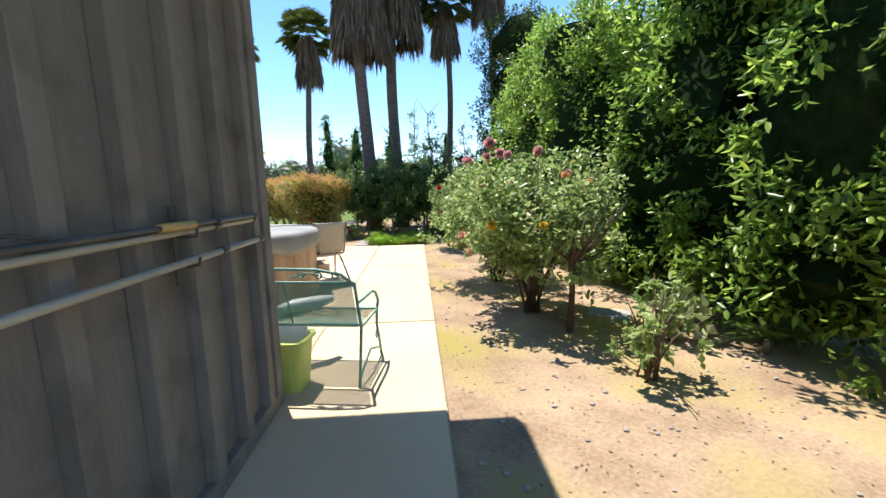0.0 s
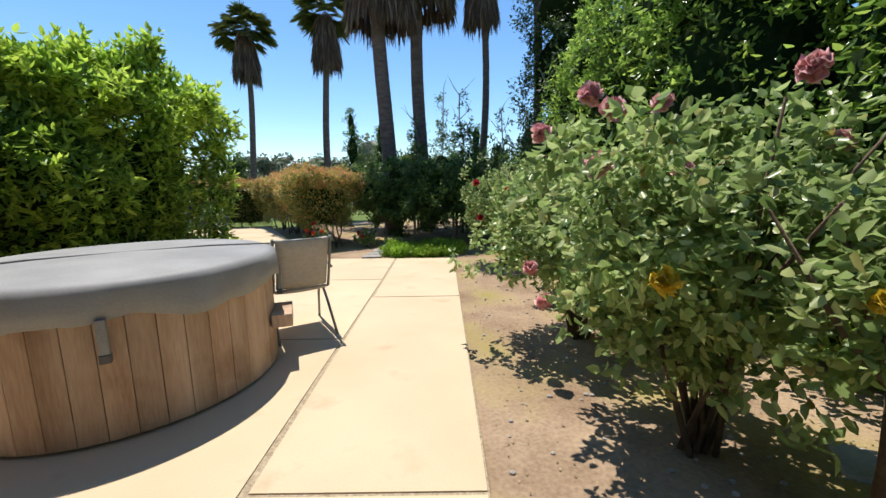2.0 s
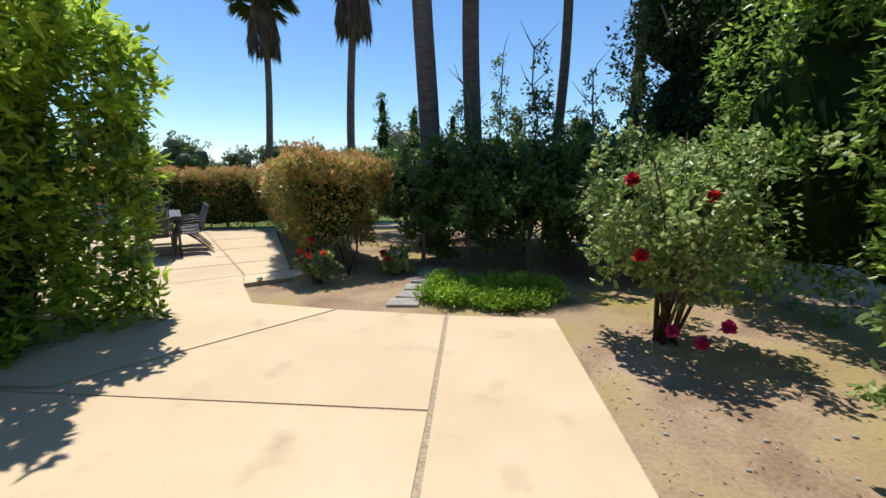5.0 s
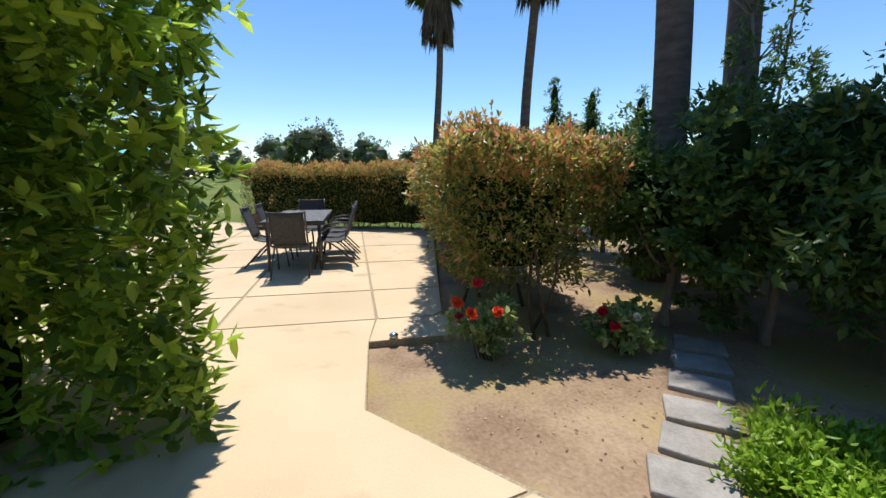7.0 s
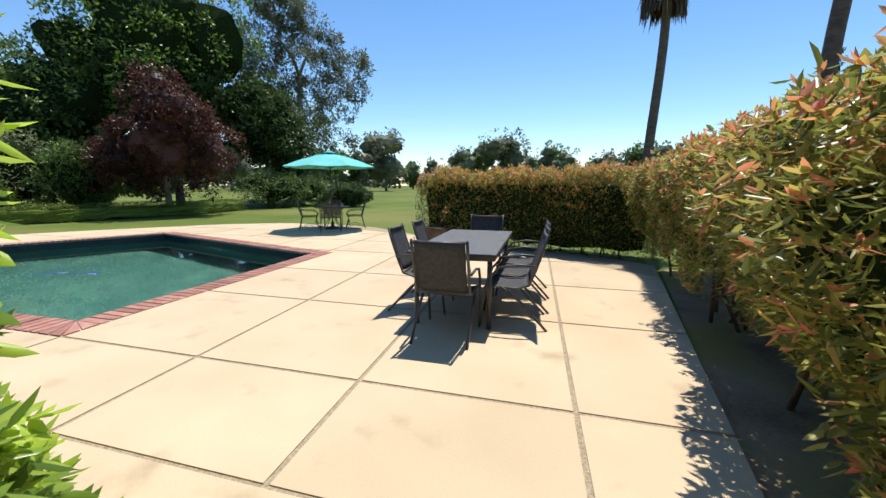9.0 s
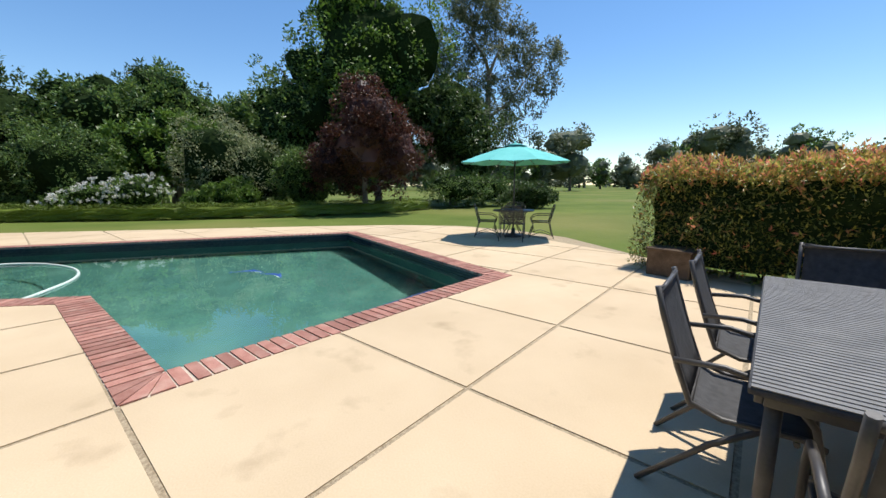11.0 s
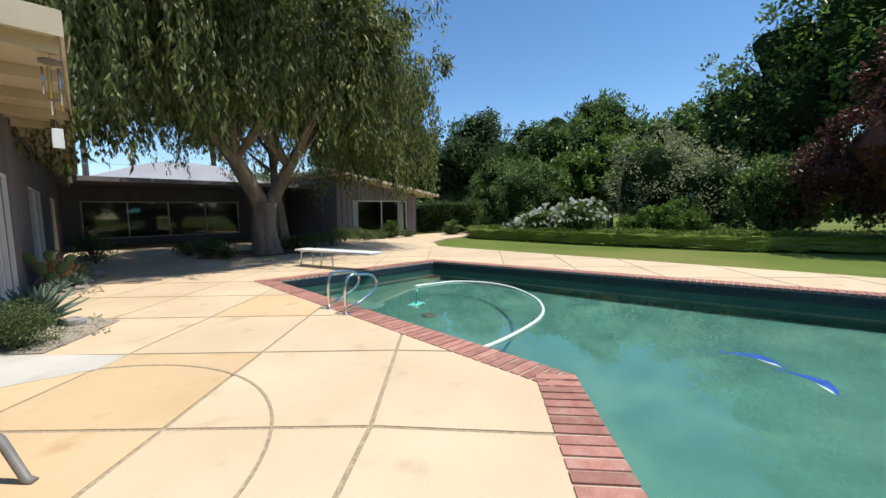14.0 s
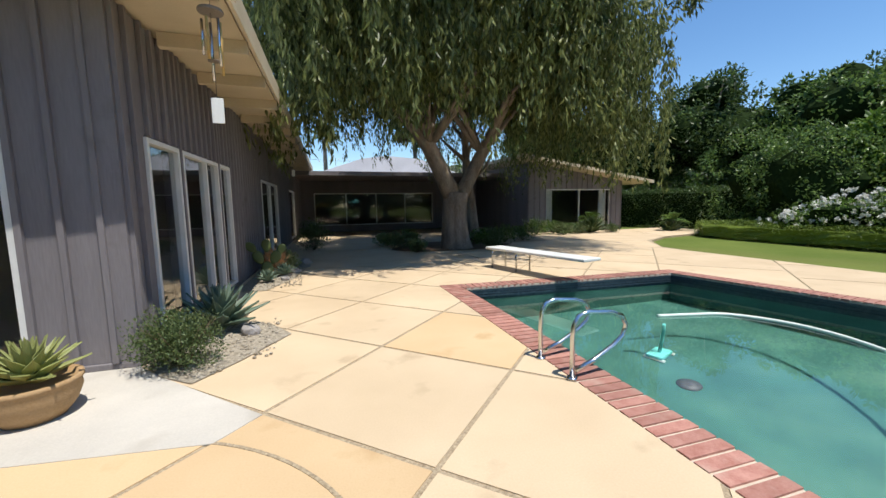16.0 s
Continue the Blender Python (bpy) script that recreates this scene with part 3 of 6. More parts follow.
for k in range(3):
    st = thing("pool_step", "submerged plastered pool step with blue tile nosing", "pool step", group="pool entry steps")
    d0, d1, zt = 0.0, 0.32 * (k + 1), WATER - 0.07 - 0.24 * k
    a0, a1 = A + ab * 0.03 * (k + 1), B - ab * 0.10
    d0 = 0.004 + 0.32 * k
    q = [a0 + inn * d0, a1 + inn * d0, a1 + inn * d1, a0 + inn * d1]
    bm = bmesh.new()
    prism(bm, [tuple(v) for v in q], -1.5, zt)
    part("tread", bm, "plaster_pool", st)
    bm = bmesh.new()
    cells = int((a1 - a0).length / 0.05)
    for i in range(cells):
        for row in range(2):
            s0 = a0 + ab * (0.05 * i + 0.004) + inn * (d1 - 0.072 + 0.034 * row)
            prism(bm, [tuple(s0), tuple(s0 + ab * 0.042), tuple(s0 + ab * 0.042 + inn * 0.028), tuple(s0 + inn * 0.028)], zt + 0.001, zt + 0.006)
    part("nosing", bm, "blue_tile", st, "blue mosaic tile nosing")

# ---- concrete paving ----
PATIO = [(0, -14), (0, 5.78), (-1.12, 5.80), (-2.31, 5.89), (-3.36, 6.02), (-3.95, 6.80), (-3.45, 7.22), (-6.7, 12.9), (-8.6, 12.9), (-12.0, 11.85),
         (-15.0, 11.75), (-16.8, 11.0), (-18.2, 9.6), (-18.9, 7.8), (-19.1, 5.0), (-18.8, 1.2), (-18.9, -3.5), (-19.3, -6.3), (-20.6, -7.9), (-22.5, -9.0), (-27, -9.9), (-27, -13.2),
         (-18.8, -13.2), (-18.8, -19), (-7.7, -19), (-7.7, -14)]
bm = fill_sheet([PATIO, MID], -0.007)
bmesh.ops.solidify(bm, geom=bm.faces[:], thickness=0.14)
base = tagged(mesh_ob("paving_bed", bm, "aggregate"), "exposed aggregate joints between concrete slabs", "paving", kind="structure")

bm = fill_sheet([[(0.0, -14), (9, -14), (9, 9), (4, 16), (-3, 16), (-6.6, 12.9), (-3.45, 7.22), (-3.95, 6.80), (-3.36, 6.02), (-2.31, 5.89), (-1.12, 5.80), (0, 5.78)]], SOIL)
tagged(mesh_ob("garden_bed", bm, "soil"), "dry bare garden soil with moss and leaf litter", "soil", kind="structure")


def clip(poly, p, n):
    """The part of a convex polygon on the side of p that n points to."""
    out = []
    for i in range(len(poly)):
        a, b = poly[i - 1], poly[i]
        da, db = (a - p).dot(n), (b - p).dot(n)
        if (da >= 0) != (db >= 0):
            out.append(a + (b - a) * (da / (da - db)))
        if db >= 0:
            out.append(b)
    return out


def minus(poly, hole):
    """A convex polygon less a convex hole (counter-clockwise): convex pieces."""
    pieces, rest = [], poly
    for i in range(len(hole)):
        a, b = hole[i - 1], hole[i]
        n = Vector((b.y - a.y, a.x - b.x)).normalized()
        o = clip(rest, a, n)
        if len(o) > 2:
            pieces.append(o)
        rest = clip(rest, a, -n)
        if len(rest) < 3:
            break
    return pieces


def ccw(p):
    p = [Vector(v) for v in p]
    return p if sum(p[i - 1].x * p[i].y - p[i].x * p[i - 1].y for i in range(len(p))) > 0 else p[::-1]


HOLES = [ccw([COPING[0], COPING[1], COPING[2], COPING[5]]), ccw([COPING[5], COPING[2], COPING[3], COPING[4]])]
MAIN = ccw([(-3.45, 7.22), (-6.7, 12.9), (-8.6, 12.9), (-12.0, 11.85), (-15.0, 11.75), (-16.8, 11.0), (-18.2, 9.6), (-18.9, 7.8), (-19.1, 5.0), (-19.1, -6.3), (-7.7, -6.3), (-4.2, 0.0), (-3.9, 5.4)])
SLABS = []


def shrink(poly, d):
    poly = ccw(poly)
    out = []
    for i in range(len(poly)):
        p, q, r = poly[i - 1], poly[i], poly[(i + 1) % len(poly)]
        if (q - p).length < 1e-4 or (r - q).length < 1e-4:
            continue
        a, b = (q - p).normalized(), (r - q).normalized()
        na, nb = Vector((-a.y, a.x)), Vector((-b.y, b.x))
        k = na + nb
        out.append(q + k / max(0.3, k.dot(na)) * d)
    return out


def slab(poly, gap=0.017, material="concrete", inside=MAIN, top=0.0):
    poly = shrink(poly, gap)
    if inside:
        for i in range(len(inside)):
            a, b = inside[i - 1], inside[i]
            poly = clip(poly, a, Vector((a.y - b.y, b.x - a.x)).normalized())
            if len(poly) < 3:
                return
    pieces = [poly]
    for h in HOLES:
        pieces = [q for p in pieces for q in minus(p, h)]
    pieces = [p for p in pieces if len(p) > 2 and abs(sum(p[i - 1].x * p[i].y - p[i].x * p[i - 1].y for i in range(len(p)))) > 0.01]
    if not pieces:
        return
    bm = bmesh.new()
    for p in pieces:
        prism(bm, [tuple(v) for v in p], -0.06, top)
    SLABS.append((bm, material))


PC = Vector((-8.36, 5.27))
AN, BN = Vector((-0.647, 0.762)), Vector((-0.787, -0.617))
J4 = Vector((-9.60, 2.80))
AS, BS = Vector((-0.70, 0.714)), Vector((-0.715, -0.699))
sN = [-1.0, 0.0, 1.6, 3.1, 4.85, 6.3, 7.6, 9.4, 11.5]
tE = [-7.5, -6.0, -4.45, -2.99, -1.55, 0.0, 1.6, 3.2, 4.8, 6.4, 8.0, 9.6, 11.2, 13.0, 15.0, 17.0]
for s0, s1 in zip(sN, sN[1:]):
    for t0, t1 in zip(tE, tE[1:]):
        if s0 < 0 and t0 >= 0:
            continue
        slab([PC + AN * s0 + BN * t0, PC + AN * s1 + BN * t0, PC + AN * s1 + BN * t1, PC + AN * s0 + BN * t1])
STRIP = PC + AN * -1.12
SD = (J4 - STRIP).normalized()


def south_edge(t):
    """The joint that bounds the strip beside the coping."""
    return STRIP.lerp(J4, t / 2.51) if t <= 2.51 else J4 + BS * (t - 2.51)


for t0, t1 in ((0, 1.22), (1.22, 2.51), (2.51, 3.87), (3.87, 6.59), (6.59, 9.3), (9.3, 12.0), (12.0, 17.0)):
    slab([south_edge(t0), PC + BN * t0, PC + BN * t1, south_edge(t1)])
CIRCLE = Vector((-7.70, 1.65))
for i in range(-14, 0):
    for j in range(-3, 16):
        hi = 1.32 * (i + 1) + (0.9 if i == -1 and j < 0 else 0)
        c = [J4 + AS * (1.32 * i) + BS * (1.36 * j), J4 + AS * hi + BS * (1.36 * j), J4 + AS * hi + BS * (1.36 * (j + 1)), J4 + AS * (1.32 * i) + BS * (1.36 * (j + 1))]
        mid = (c[0] + c[2]) / 2
        if j < 0:
            c = clip(c, STRIP, Vector((-SD.y, SD.x)))
        if len(c) < 3:
            continue
        warm = mid.y < 3.2 and -11.4 < mid.x and mid.y > -1.6
        slab(c, material="concrete_warm" if (mid - CIRCLE).length < 1.5 or (warm and random.random() < 0.6) else "concrete")
# walk beside the house and the turn to the pool
for y0, y1 in ((-14, -10), (-10, -6.6), (-6.6, -3.2), (-3.2, 0), (0, 3.13), (3.13, 5.79)):
    slab([Vector((-1.08, y0)), Vector((0, y0)), Vector((0, y1)), Vector((-1.10, y1))], 0.012, inside=None)
for x0, x1, y0, y1 in ((-4.2, -1.1, -1.45, 1.79), (-4.2, -1.1, 1.79, 4.07)):
    slab([Vector((x0, y0)), Vector((x1, y0)), Vector((x1, y1)), Vector((x0, y1))], 0.012, inside=None)
slab([Vector((-4.2, -1.37)), Vector((-4.2, 4.07)), Vector((-7.0, 2.0)), Vector((-7.7, -1.3))], 0.01, inside=None, top=0.004)
D0, D1 = Vector((-2.31, 5.87)), Vector((-3.70, 4.13))
slab([Vector((-1.1, 4.07)), Vector((-1.12, 5.80)), D0, D1, Vector((-4.0, 4.07))], 0.012, inside=None)
P4 = PC + AN * -1.0 + BN * -4.45
slab([D0, Vector((-3.36, 6.02)), Vector((-3.93, 6.78)), P4, PC + AN * -1.0 + BN * -1.35, Vector((-5.4, 4.07)), D1], 0.012, inside=None, top=0.002)
slab([Vector((-3.95, 6.80)), P4, PC + AN * -1.0 + BN * -5.7, Vector((-3.42, 7.24))], 0.004, inside=None)
# paving towards the pool house
for q in ([(-7.7, -6.3), (-13.2, -6.3), (-13.0, -9.6), (-8.0, -10)], [(-8.0, -10), (-13.0, -9.6), (-12.8, -14), (-8.2, -14)], [(-8.2, -14), (-12.8, -14), (-12.8, -19), (-7.8, -19)],
          [(-13.2, -6.3), (-19.3, -6.3), (-20.5, -8), (-17.4, -9.6), (-13.0, -9.6)], [(-20.5, -8), (-22.5, -9.0), (-24.4, -13.1), (-19, -13.1), (-17.4, -9.6)], [(-22.5, -9.0), (-27, -9.9), (-27, -13.1), (-24.4, -13.1)]):
    slab([Vector(v) for v in q], 0.012, inside=None)


# ---- house ----
def boarded(parent, x0, x1, z0, z1, step, material, depth=0.04, side=-1, first=0.0, half=0.024):
    """Upright battens over a wall panel whose outer face is y = 0 of the wall."""
    me = None
    x = x0 + first
    while x < x1:
        if me is None:
            b0 = part("batten", box(-half, -depth if side < 0 else 0, z0, half, 0 if side < 0 else depth, z1, 0.004), material, parent)
            me = b0.data
            b0.location.x = x
        else:
            b = new("batten", me)
            b.parent = parent
            b.location.x = x
        x += step


def glazing(name, parent_pose, w, z0, z1, split, label, depth=0.07):
    """A framed glass opening of width w in its own frame: posts, head, sill, panes."""
    t = new(name)
    t.matrix_basis = parent_pose
    tagged(t, label, "window", kind="structure")
    f = 0.05
    for i, x in enumerate([0] + split + [w]):
        part("window_frame", box(x - f / 2, -0.03, z0, x + f / 2, depth, z1, 0.004), "white_frame", t)
    xs = [0] + split + [w]
    for a, b in zip(xs, xs[1:]):
        part("window_frame", box(a + f / 2, -0.03, z1 - f, b - f / 2, depth, z1, 0.003), "white_frame", t)
        part("window_sill", box(a + f / 2, -0.03, z0, b - f / 2, depth, z0 + f, 0.003), "white_frame", t)
        pane = part("pane", box(a + f / 2, 0.02, z0 + f, b - f / 2, 0.026, z1 - f), "glass", t)
    return t


WALL_TOP = 3.12
# east wall, along the walk
we = new("wall_east")
we.matrix_basis = pose(-1.10, -13.8, 0, 0, 0, 90)
tagged(we, "dark grey board-and-batten house wall", "wall", kind="structure")
part("panel", box(0, 0.0, 0.10, 12.32, 0.15, WALL_TOP), "siding_warm", we)
part("sill_board", box(0, -0.05, 0.0, 12.34, 0.15, 0.10, 0.01), "siding_warm", we)
boarded(we, 0.1, 12.29, 0.10, WALL_TOP, 0.30, "siding_warm", 0.06, first=0.04, half=0.036)
part("corner_board", box(12.24, -0.055, 0.10, 12.34, 0.0, WALL_TOP, 0.005), "siding_warm", we)
# north wall, with a dark glass door
wn_ = new("wall_north")
wn_.matrix_basis = pose(-1.10, -1.46, 0, 0, 0, 178.42)
tagged(wn_, "dark grey board-and-batten end wall, sunlit below", "wall", kind="structure")
part("panel", box(0.0, 0.0, 0.06, 3.7, 0.15, WALL_TOP), "siding", wn_)
part("panel", box(3.7, 0.0, 2.08, 5.78, 0.15, WALL_TOP), "siding", wn_)
part("panel", box(5.78, 0.0, 0.06, 6.52, 0.15, WALL_TOP), "siding", wn_)
part("sill_board", box(0, -0.02, 0.0, 6.54, 0.15, 0.06, 0.01), "siding", wn_)
boarded(wn_, 0.15, 3.7, 0.06, WALL_TOP, 0.27, "siding", 0.04)
boarded(wn_, 3.8, 5.75, 2.08, WALL_TOP, 0.27, "siding", 0.04)
boarded(wn_, 5.81, 6.5, 0.06, WALL_TOP, 0.27, "siding", 0.04)
glazing("door_1", pose(-4.799, -1.358, 0, 0, 0, 178.42), 2.06, 0.06, 2.06, [1.03], "dark glass sliding door in a white frame")
# west wall
WW = pose(-7.62, -1.26, 0, 0, 0, -93.4)
ww = new("wall_west")
ww.matrix_basis = WW @ pose(0, 0, 0, 0, 0, 0)
tagged(ww, "dark grey board-and-batten wall with tall windows", "wall", kind="structure")
OPEN = [(0.50, 1.26), (1.40, 2.80), (2.93, 3.50), (6.5, 9.2), (12.5, 14.5)]
prev = 0.0
for a, b in OPEN + [(18.0, 18.0)]:
    part("panel", box(prev, 0.0, 0.06, a, 0.15, WALL_TOP), "siding", ww)
    boarded(ww, prev + 0.06, a - 0.02, 0.06, WALL_TOP, 0.21, "siding", 0.04)
    if b > a:
        part("panel", box(a, 0.0, 2.08, b, 0.15, WALL_TOP), "siding", ww)
        boarded(ww, a + 0.05, b, 2.08, WALL_TOP, 0.21, "siding", 0.04)
    prev = b
part("sill_board", box(0, -0.02, 0.0, 18.0, 0.15, 0.06, 0.01), "siding", ww)
for i, (a, b) in enumerate(OPEN):
    glazing(f"window_{i + 1}", WW @ pose(a, 0, 0), b - a, 0.10, 2.06, [0.85] if 1 < b - a < 2 else ([(b - a) / 2] if b - a > 2 else []), "tall window in a white metal frame")
# rooms behind the glass, their dimness put into the surface colour
room = mesh_ob("room_interior", box(-7.3, -17.9, 0.02, -1.3, -1.9, 3.05), "room_shade")
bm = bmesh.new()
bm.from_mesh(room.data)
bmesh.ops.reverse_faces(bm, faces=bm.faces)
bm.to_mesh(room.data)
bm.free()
tagged(room, "plain room box behind the glass, dimness put in its colour", "room", kind="structure")
# roof: soffit with beams, fascia
RP = [(-0.17, -0.70), (-0.17, -14.2), (-9.35, -18.2), (-8.50, -0.70)]
bm = bmesh.new()
prism(bm, RP, WALL_TOP + 0.085, WALL_TOP + 0.22)
tagged(mesh_ob("roof", bm, "roof_white"), "low flat house roof with pale fascia", "roof", kind="structure")
bm = bmesh.new()
prism(bm, [(-0.21, -0.74), (-0.21, -14.1), (-9.28, -18.1), (-8.46, -0.74)], WALL_TOP + 0.045, WALL_TOP + 0.081)
for k in range(60):
    x = -0.9 - 0.13 * k
    prism(bm, [(x, -0.75), (x - 0.012, -0.75), (x - 0.012, -1.27), (x, -1.27)], WALL_TOP + 0.036, WALL_TOP + 0.046)
tagged(mesh_ob("ceiling_soffit", bm, "soffit"), "cream painted boarded soffit under the eaves", "ceiling", kind="structure")
for k in range(14):
    y = -0.95 - 1.22 * k
    xe = -8.50 + (y + 0.45) * 0.048
    tagged(mesh_ob("beam", box(xe + 0.03, y - 0.05, WALL_TOP - 0.10, -7.9 + (y + 1) * 0.06 + 0.25, y + 0.05, WALL_TOP + 0.044, 0.006), "soffit"), "cream painted roof beam under the eaves", "beam", group="eave beams", kind="structure")
bm = bmesh.new()
for a, b in ((RP[0], RP[3]), (RP[3], RP[2]), (RP[0], RP[1])):
    a, b = Vector(a), Vector(b)
    d = (b - a).normalized()
    n = Vector((d.y, -d.x))
    c = Vector((-4.5, -8))
    if (c - a).dot(n) > 0:
        n = -n
    prism(bm, [tuple(a - d * 0.02), tuple(b), tuple(b + n * 0.03), tuple(a - d * 0.02 + n * 0.03)], WALL_TOP + 0.0, WALL_TOP + 0.25)
tagged(mesh_ob("trim", bm, "soffit"), "cream painted eave fascia board", "fascia", kind="structure")

# rear wing across the court
wing = new("wall_south")
wing.matrix_basis = pose(-19.0, -19.3, 0, 0, 0, 0)
tagged(wing, "dark rear house wing with wide windows under eaves stretched for shade", "wall", kind="structure")
part("panel", box(0, -0.15, 0, 3.0, 0, 2.75), "siding", wing)
part("panel", box(3.0, -0.15, 2.1, 9.6, 0, 2.75), "siding", wing)
part("panel", box(3.0, -0.15, 0, 9.6, 0, 0.35), "siding", wing)
part("panel", box(9.6, -0.15, 0, 12.2, 0, 2.75), "siding", wing)
boarded(wing, 0.1, 3.0, 0.05, 2.75, 0.3, "siding", 0.04, side=1)
boarded(wing, 9.7, 12.2, 0.05, 2.75, 0.3, "siding", 0.04, side=1)
glazing("window_7", pose(-9.4, -19.3, 0, 0, 0, 180), 6.6, 0.35, 2.1, [1.65, 3.3, 4.95], "wide dark window of the rear wing")
tagged(mesh_ob("room_rear", box(-16.2, -24, 0.02, -9.2, -19.6, 2.6), "room_shade"), "plain room box behind the rear window, dimness put in its colour", "room", kind="structure")
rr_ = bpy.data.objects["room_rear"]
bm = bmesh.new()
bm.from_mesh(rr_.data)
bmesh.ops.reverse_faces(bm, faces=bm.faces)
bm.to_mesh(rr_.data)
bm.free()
bm = bmesh.new()
# eave stretched 4 m past the wall to keep sky light off it
prism(bm, [(-21, -15.2), (-6.5, -15.2), (-6.5, -25), (-21, -25)], 2.75, 2.93)
tagged(mesh_ob("roof_rear", bm, "siding"), "dark fascia roof of the rear wing, eave stretched for shade", "roof", kind="structure")
bm = bmesh.new()
prism(bm, [(-19.5, 2.94), (-8.6, 2.94), (-12.2, 4.15), (-13.6, 4.34), (-15.6, 4.20)], 20.6, 25)
bmesh.ops.rotate(bm, matrix=Matrix.Rotation(radians(90), 3, "X"), verts=bm.verts)
tagged(mesh_ob("roof_upper", bm, "roof_white"), "white raised roof behind the rear wing", "roof", kind="structure")

# pool house with a sloping roof
ph = new("wall_pool_house")
ph.matrix_basis = pose(-24.3, -13.26, 0, 0, 0, 0)
tagged(ph, "dark grey board-and-batten pool house with wide sliding doors", "pool house", kind="structure")


def sloped(x0, x1, z0, thick=0.15):
    """A front panel whose top follows the roof."""
    top = lambda x: 2.46 + x * 0.152
    bm = bmesh.new()
    vs = [(x0, z0), (x1, z0), (x1, top(x1)), (x0, top(x0))]
    f = [bm.verts.new((x, 0.0, z)) for x, z in vs]
    g = [bm.verts.new((x, -thick, z)) for x, z in vs]
    bm.faces.new(f[::-1])
    bm.faces.new(g)
    for i in range(4):
        bm.faces.new((f[i - 1], f[i], g[i], g[i - 1]))
    bmesh.ops.recalc_face_normals(bm, faces=bm.faces)
    return bm


part("panel", sloped(0, 0.75, 0.0), "siding", ph)
part("panel", sloped(0.75, 4.5, 2.05), "siding", ph)
part("panel", sloped(4.5, 5.5, 0.0), "siding", ph)
for k in range(19):
    x = 0.05 + 0.30 * k
    z0 = 2.05 if 0.7 < x < 4.5 else 0.02
    part("batten", box(x - 0.02, 0, z0, x + 0.02, 0.035, 2.43 + x * 0.152), "siding", ph)
part("side_wall", box(5.36, -5.9, 0, 5.5, -0.15, 3.26), "siding", ph)
part("back_wall", box(0, -6.0, 0, 5.5, -5.9, 2.44), "siding", ph)
part("end_wall", box(0, -5.9, 0, 0.15, -0.15, 2.45), "siding", ph)
part("floor_slab", box(0.15, -5.9, 0.0, 5.36, -0.15, 0.03), "room_shade", ph)
part("partition", box(0.3, -3.4, 0.03, 5.3, -3.3, 2.2), "room_shade", ph)
glazing("door_2", pose(-19.8, -13.30, 0, 0, 0, 180), 3.75, 0.03, 2.05, [1.9], "white-framed sliding glass doors of the pool house")
part("curtain", box(4.02, -0.30, 0.05, 4.45, -0.22, 2.0, 0.02), "white_plastic", ph, "white curtain drawn aside")
part("curtain", box(0.8, -0.30, 0.05, 1.25, -0.22, 2.0, 0.02), "white_plastic", ph, "white curtain drawn aside")
bm = bmesh.new()
vs = [(-1.05, 2.302), (6.3, 3.419), (6.3, 3.559), (-1.05, 2.442)]
f = [bm.verts.new((x, 1.0, z)) for x, z in vs]
g = [bm.verts.new((x, -6.4, z)) for x, z in vs]
bm.faces.new(f[::-1])
bm.faces.new(g)
for i in range(4):
    bm.faces.new((f[i - 1], f[i], g[i], g[i - 1]))
bmesh.ops.recalc_face_normals(bm, faces=bm.faces)
part("roof", bm, "soffit", ph, "low sloping roof with pale edge")
part("chimney", box(2.6, -3.2, 3.0, 3.4, -2.4, 3.35, 0.02), "siding", ph)


# ---- planting ----
LEFT_HEDGE = [(-4.72, 5.62), (-5.1, 3.6), (-5.75, 0.7)]
# bright sprays lighten its shaded face by colour
hedge("tall_hedge", "tall leafy green hedge with outer sprays coloured as if sunlit", "hedge", LEFT_HEDGE, 0.66, 2.70, 34000, 0.125, 0.052, "leaf_hedge", "core_shade", 0, 3, 0.26, 0.0, top_material="leaf_sunlit", droop=0.1, core_in=0.55, round_leaf=True, deep=0.4, shoots=4.0, skirt=0.22, low=0.5)
hedge("hedge", "clipped red-tipped hedge beside the pool patio", "hedge", [(-2.74, 7.52), (-4.6, 10.55), (-6.5, 13.4)], 0.82, 1.74, 50000, 0.070, 0.024, "leaf_photinia", "core_shade", SOIL, 5, 0.15, 0.45, top_material="leaf_red", skirt=0.60, core_in=0.34, round_leaf=True, deep=0.35, low=0.8)
hedge("hedge", "low clipped red-tipped hedge edging the lawn", "hedge", [(-7.0, 13.6), (-9.5, 12.6), (-11.75, 11.65)], 0.60, 1.66, 30000, 0.075, 0.026, "leaf_photinia", "core_shade", SOIL, 6, 0.12, 0.1, top_material="leaf_red", core_in=0.24, deep=0.3)
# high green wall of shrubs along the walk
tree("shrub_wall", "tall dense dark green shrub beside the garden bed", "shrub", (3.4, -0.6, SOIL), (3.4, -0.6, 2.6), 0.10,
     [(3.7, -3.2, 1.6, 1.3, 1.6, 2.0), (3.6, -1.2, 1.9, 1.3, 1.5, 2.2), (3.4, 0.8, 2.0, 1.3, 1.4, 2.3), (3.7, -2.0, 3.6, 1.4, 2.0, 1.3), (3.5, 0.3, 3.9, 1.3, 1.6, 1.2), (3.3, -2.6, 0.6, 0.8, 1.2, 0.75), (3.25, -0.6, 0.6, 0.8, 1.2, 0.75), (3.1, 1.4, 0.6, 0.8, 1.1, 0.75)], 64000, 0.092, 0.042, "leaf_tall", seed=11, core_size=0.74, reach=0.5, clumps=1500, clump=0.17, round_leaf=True)
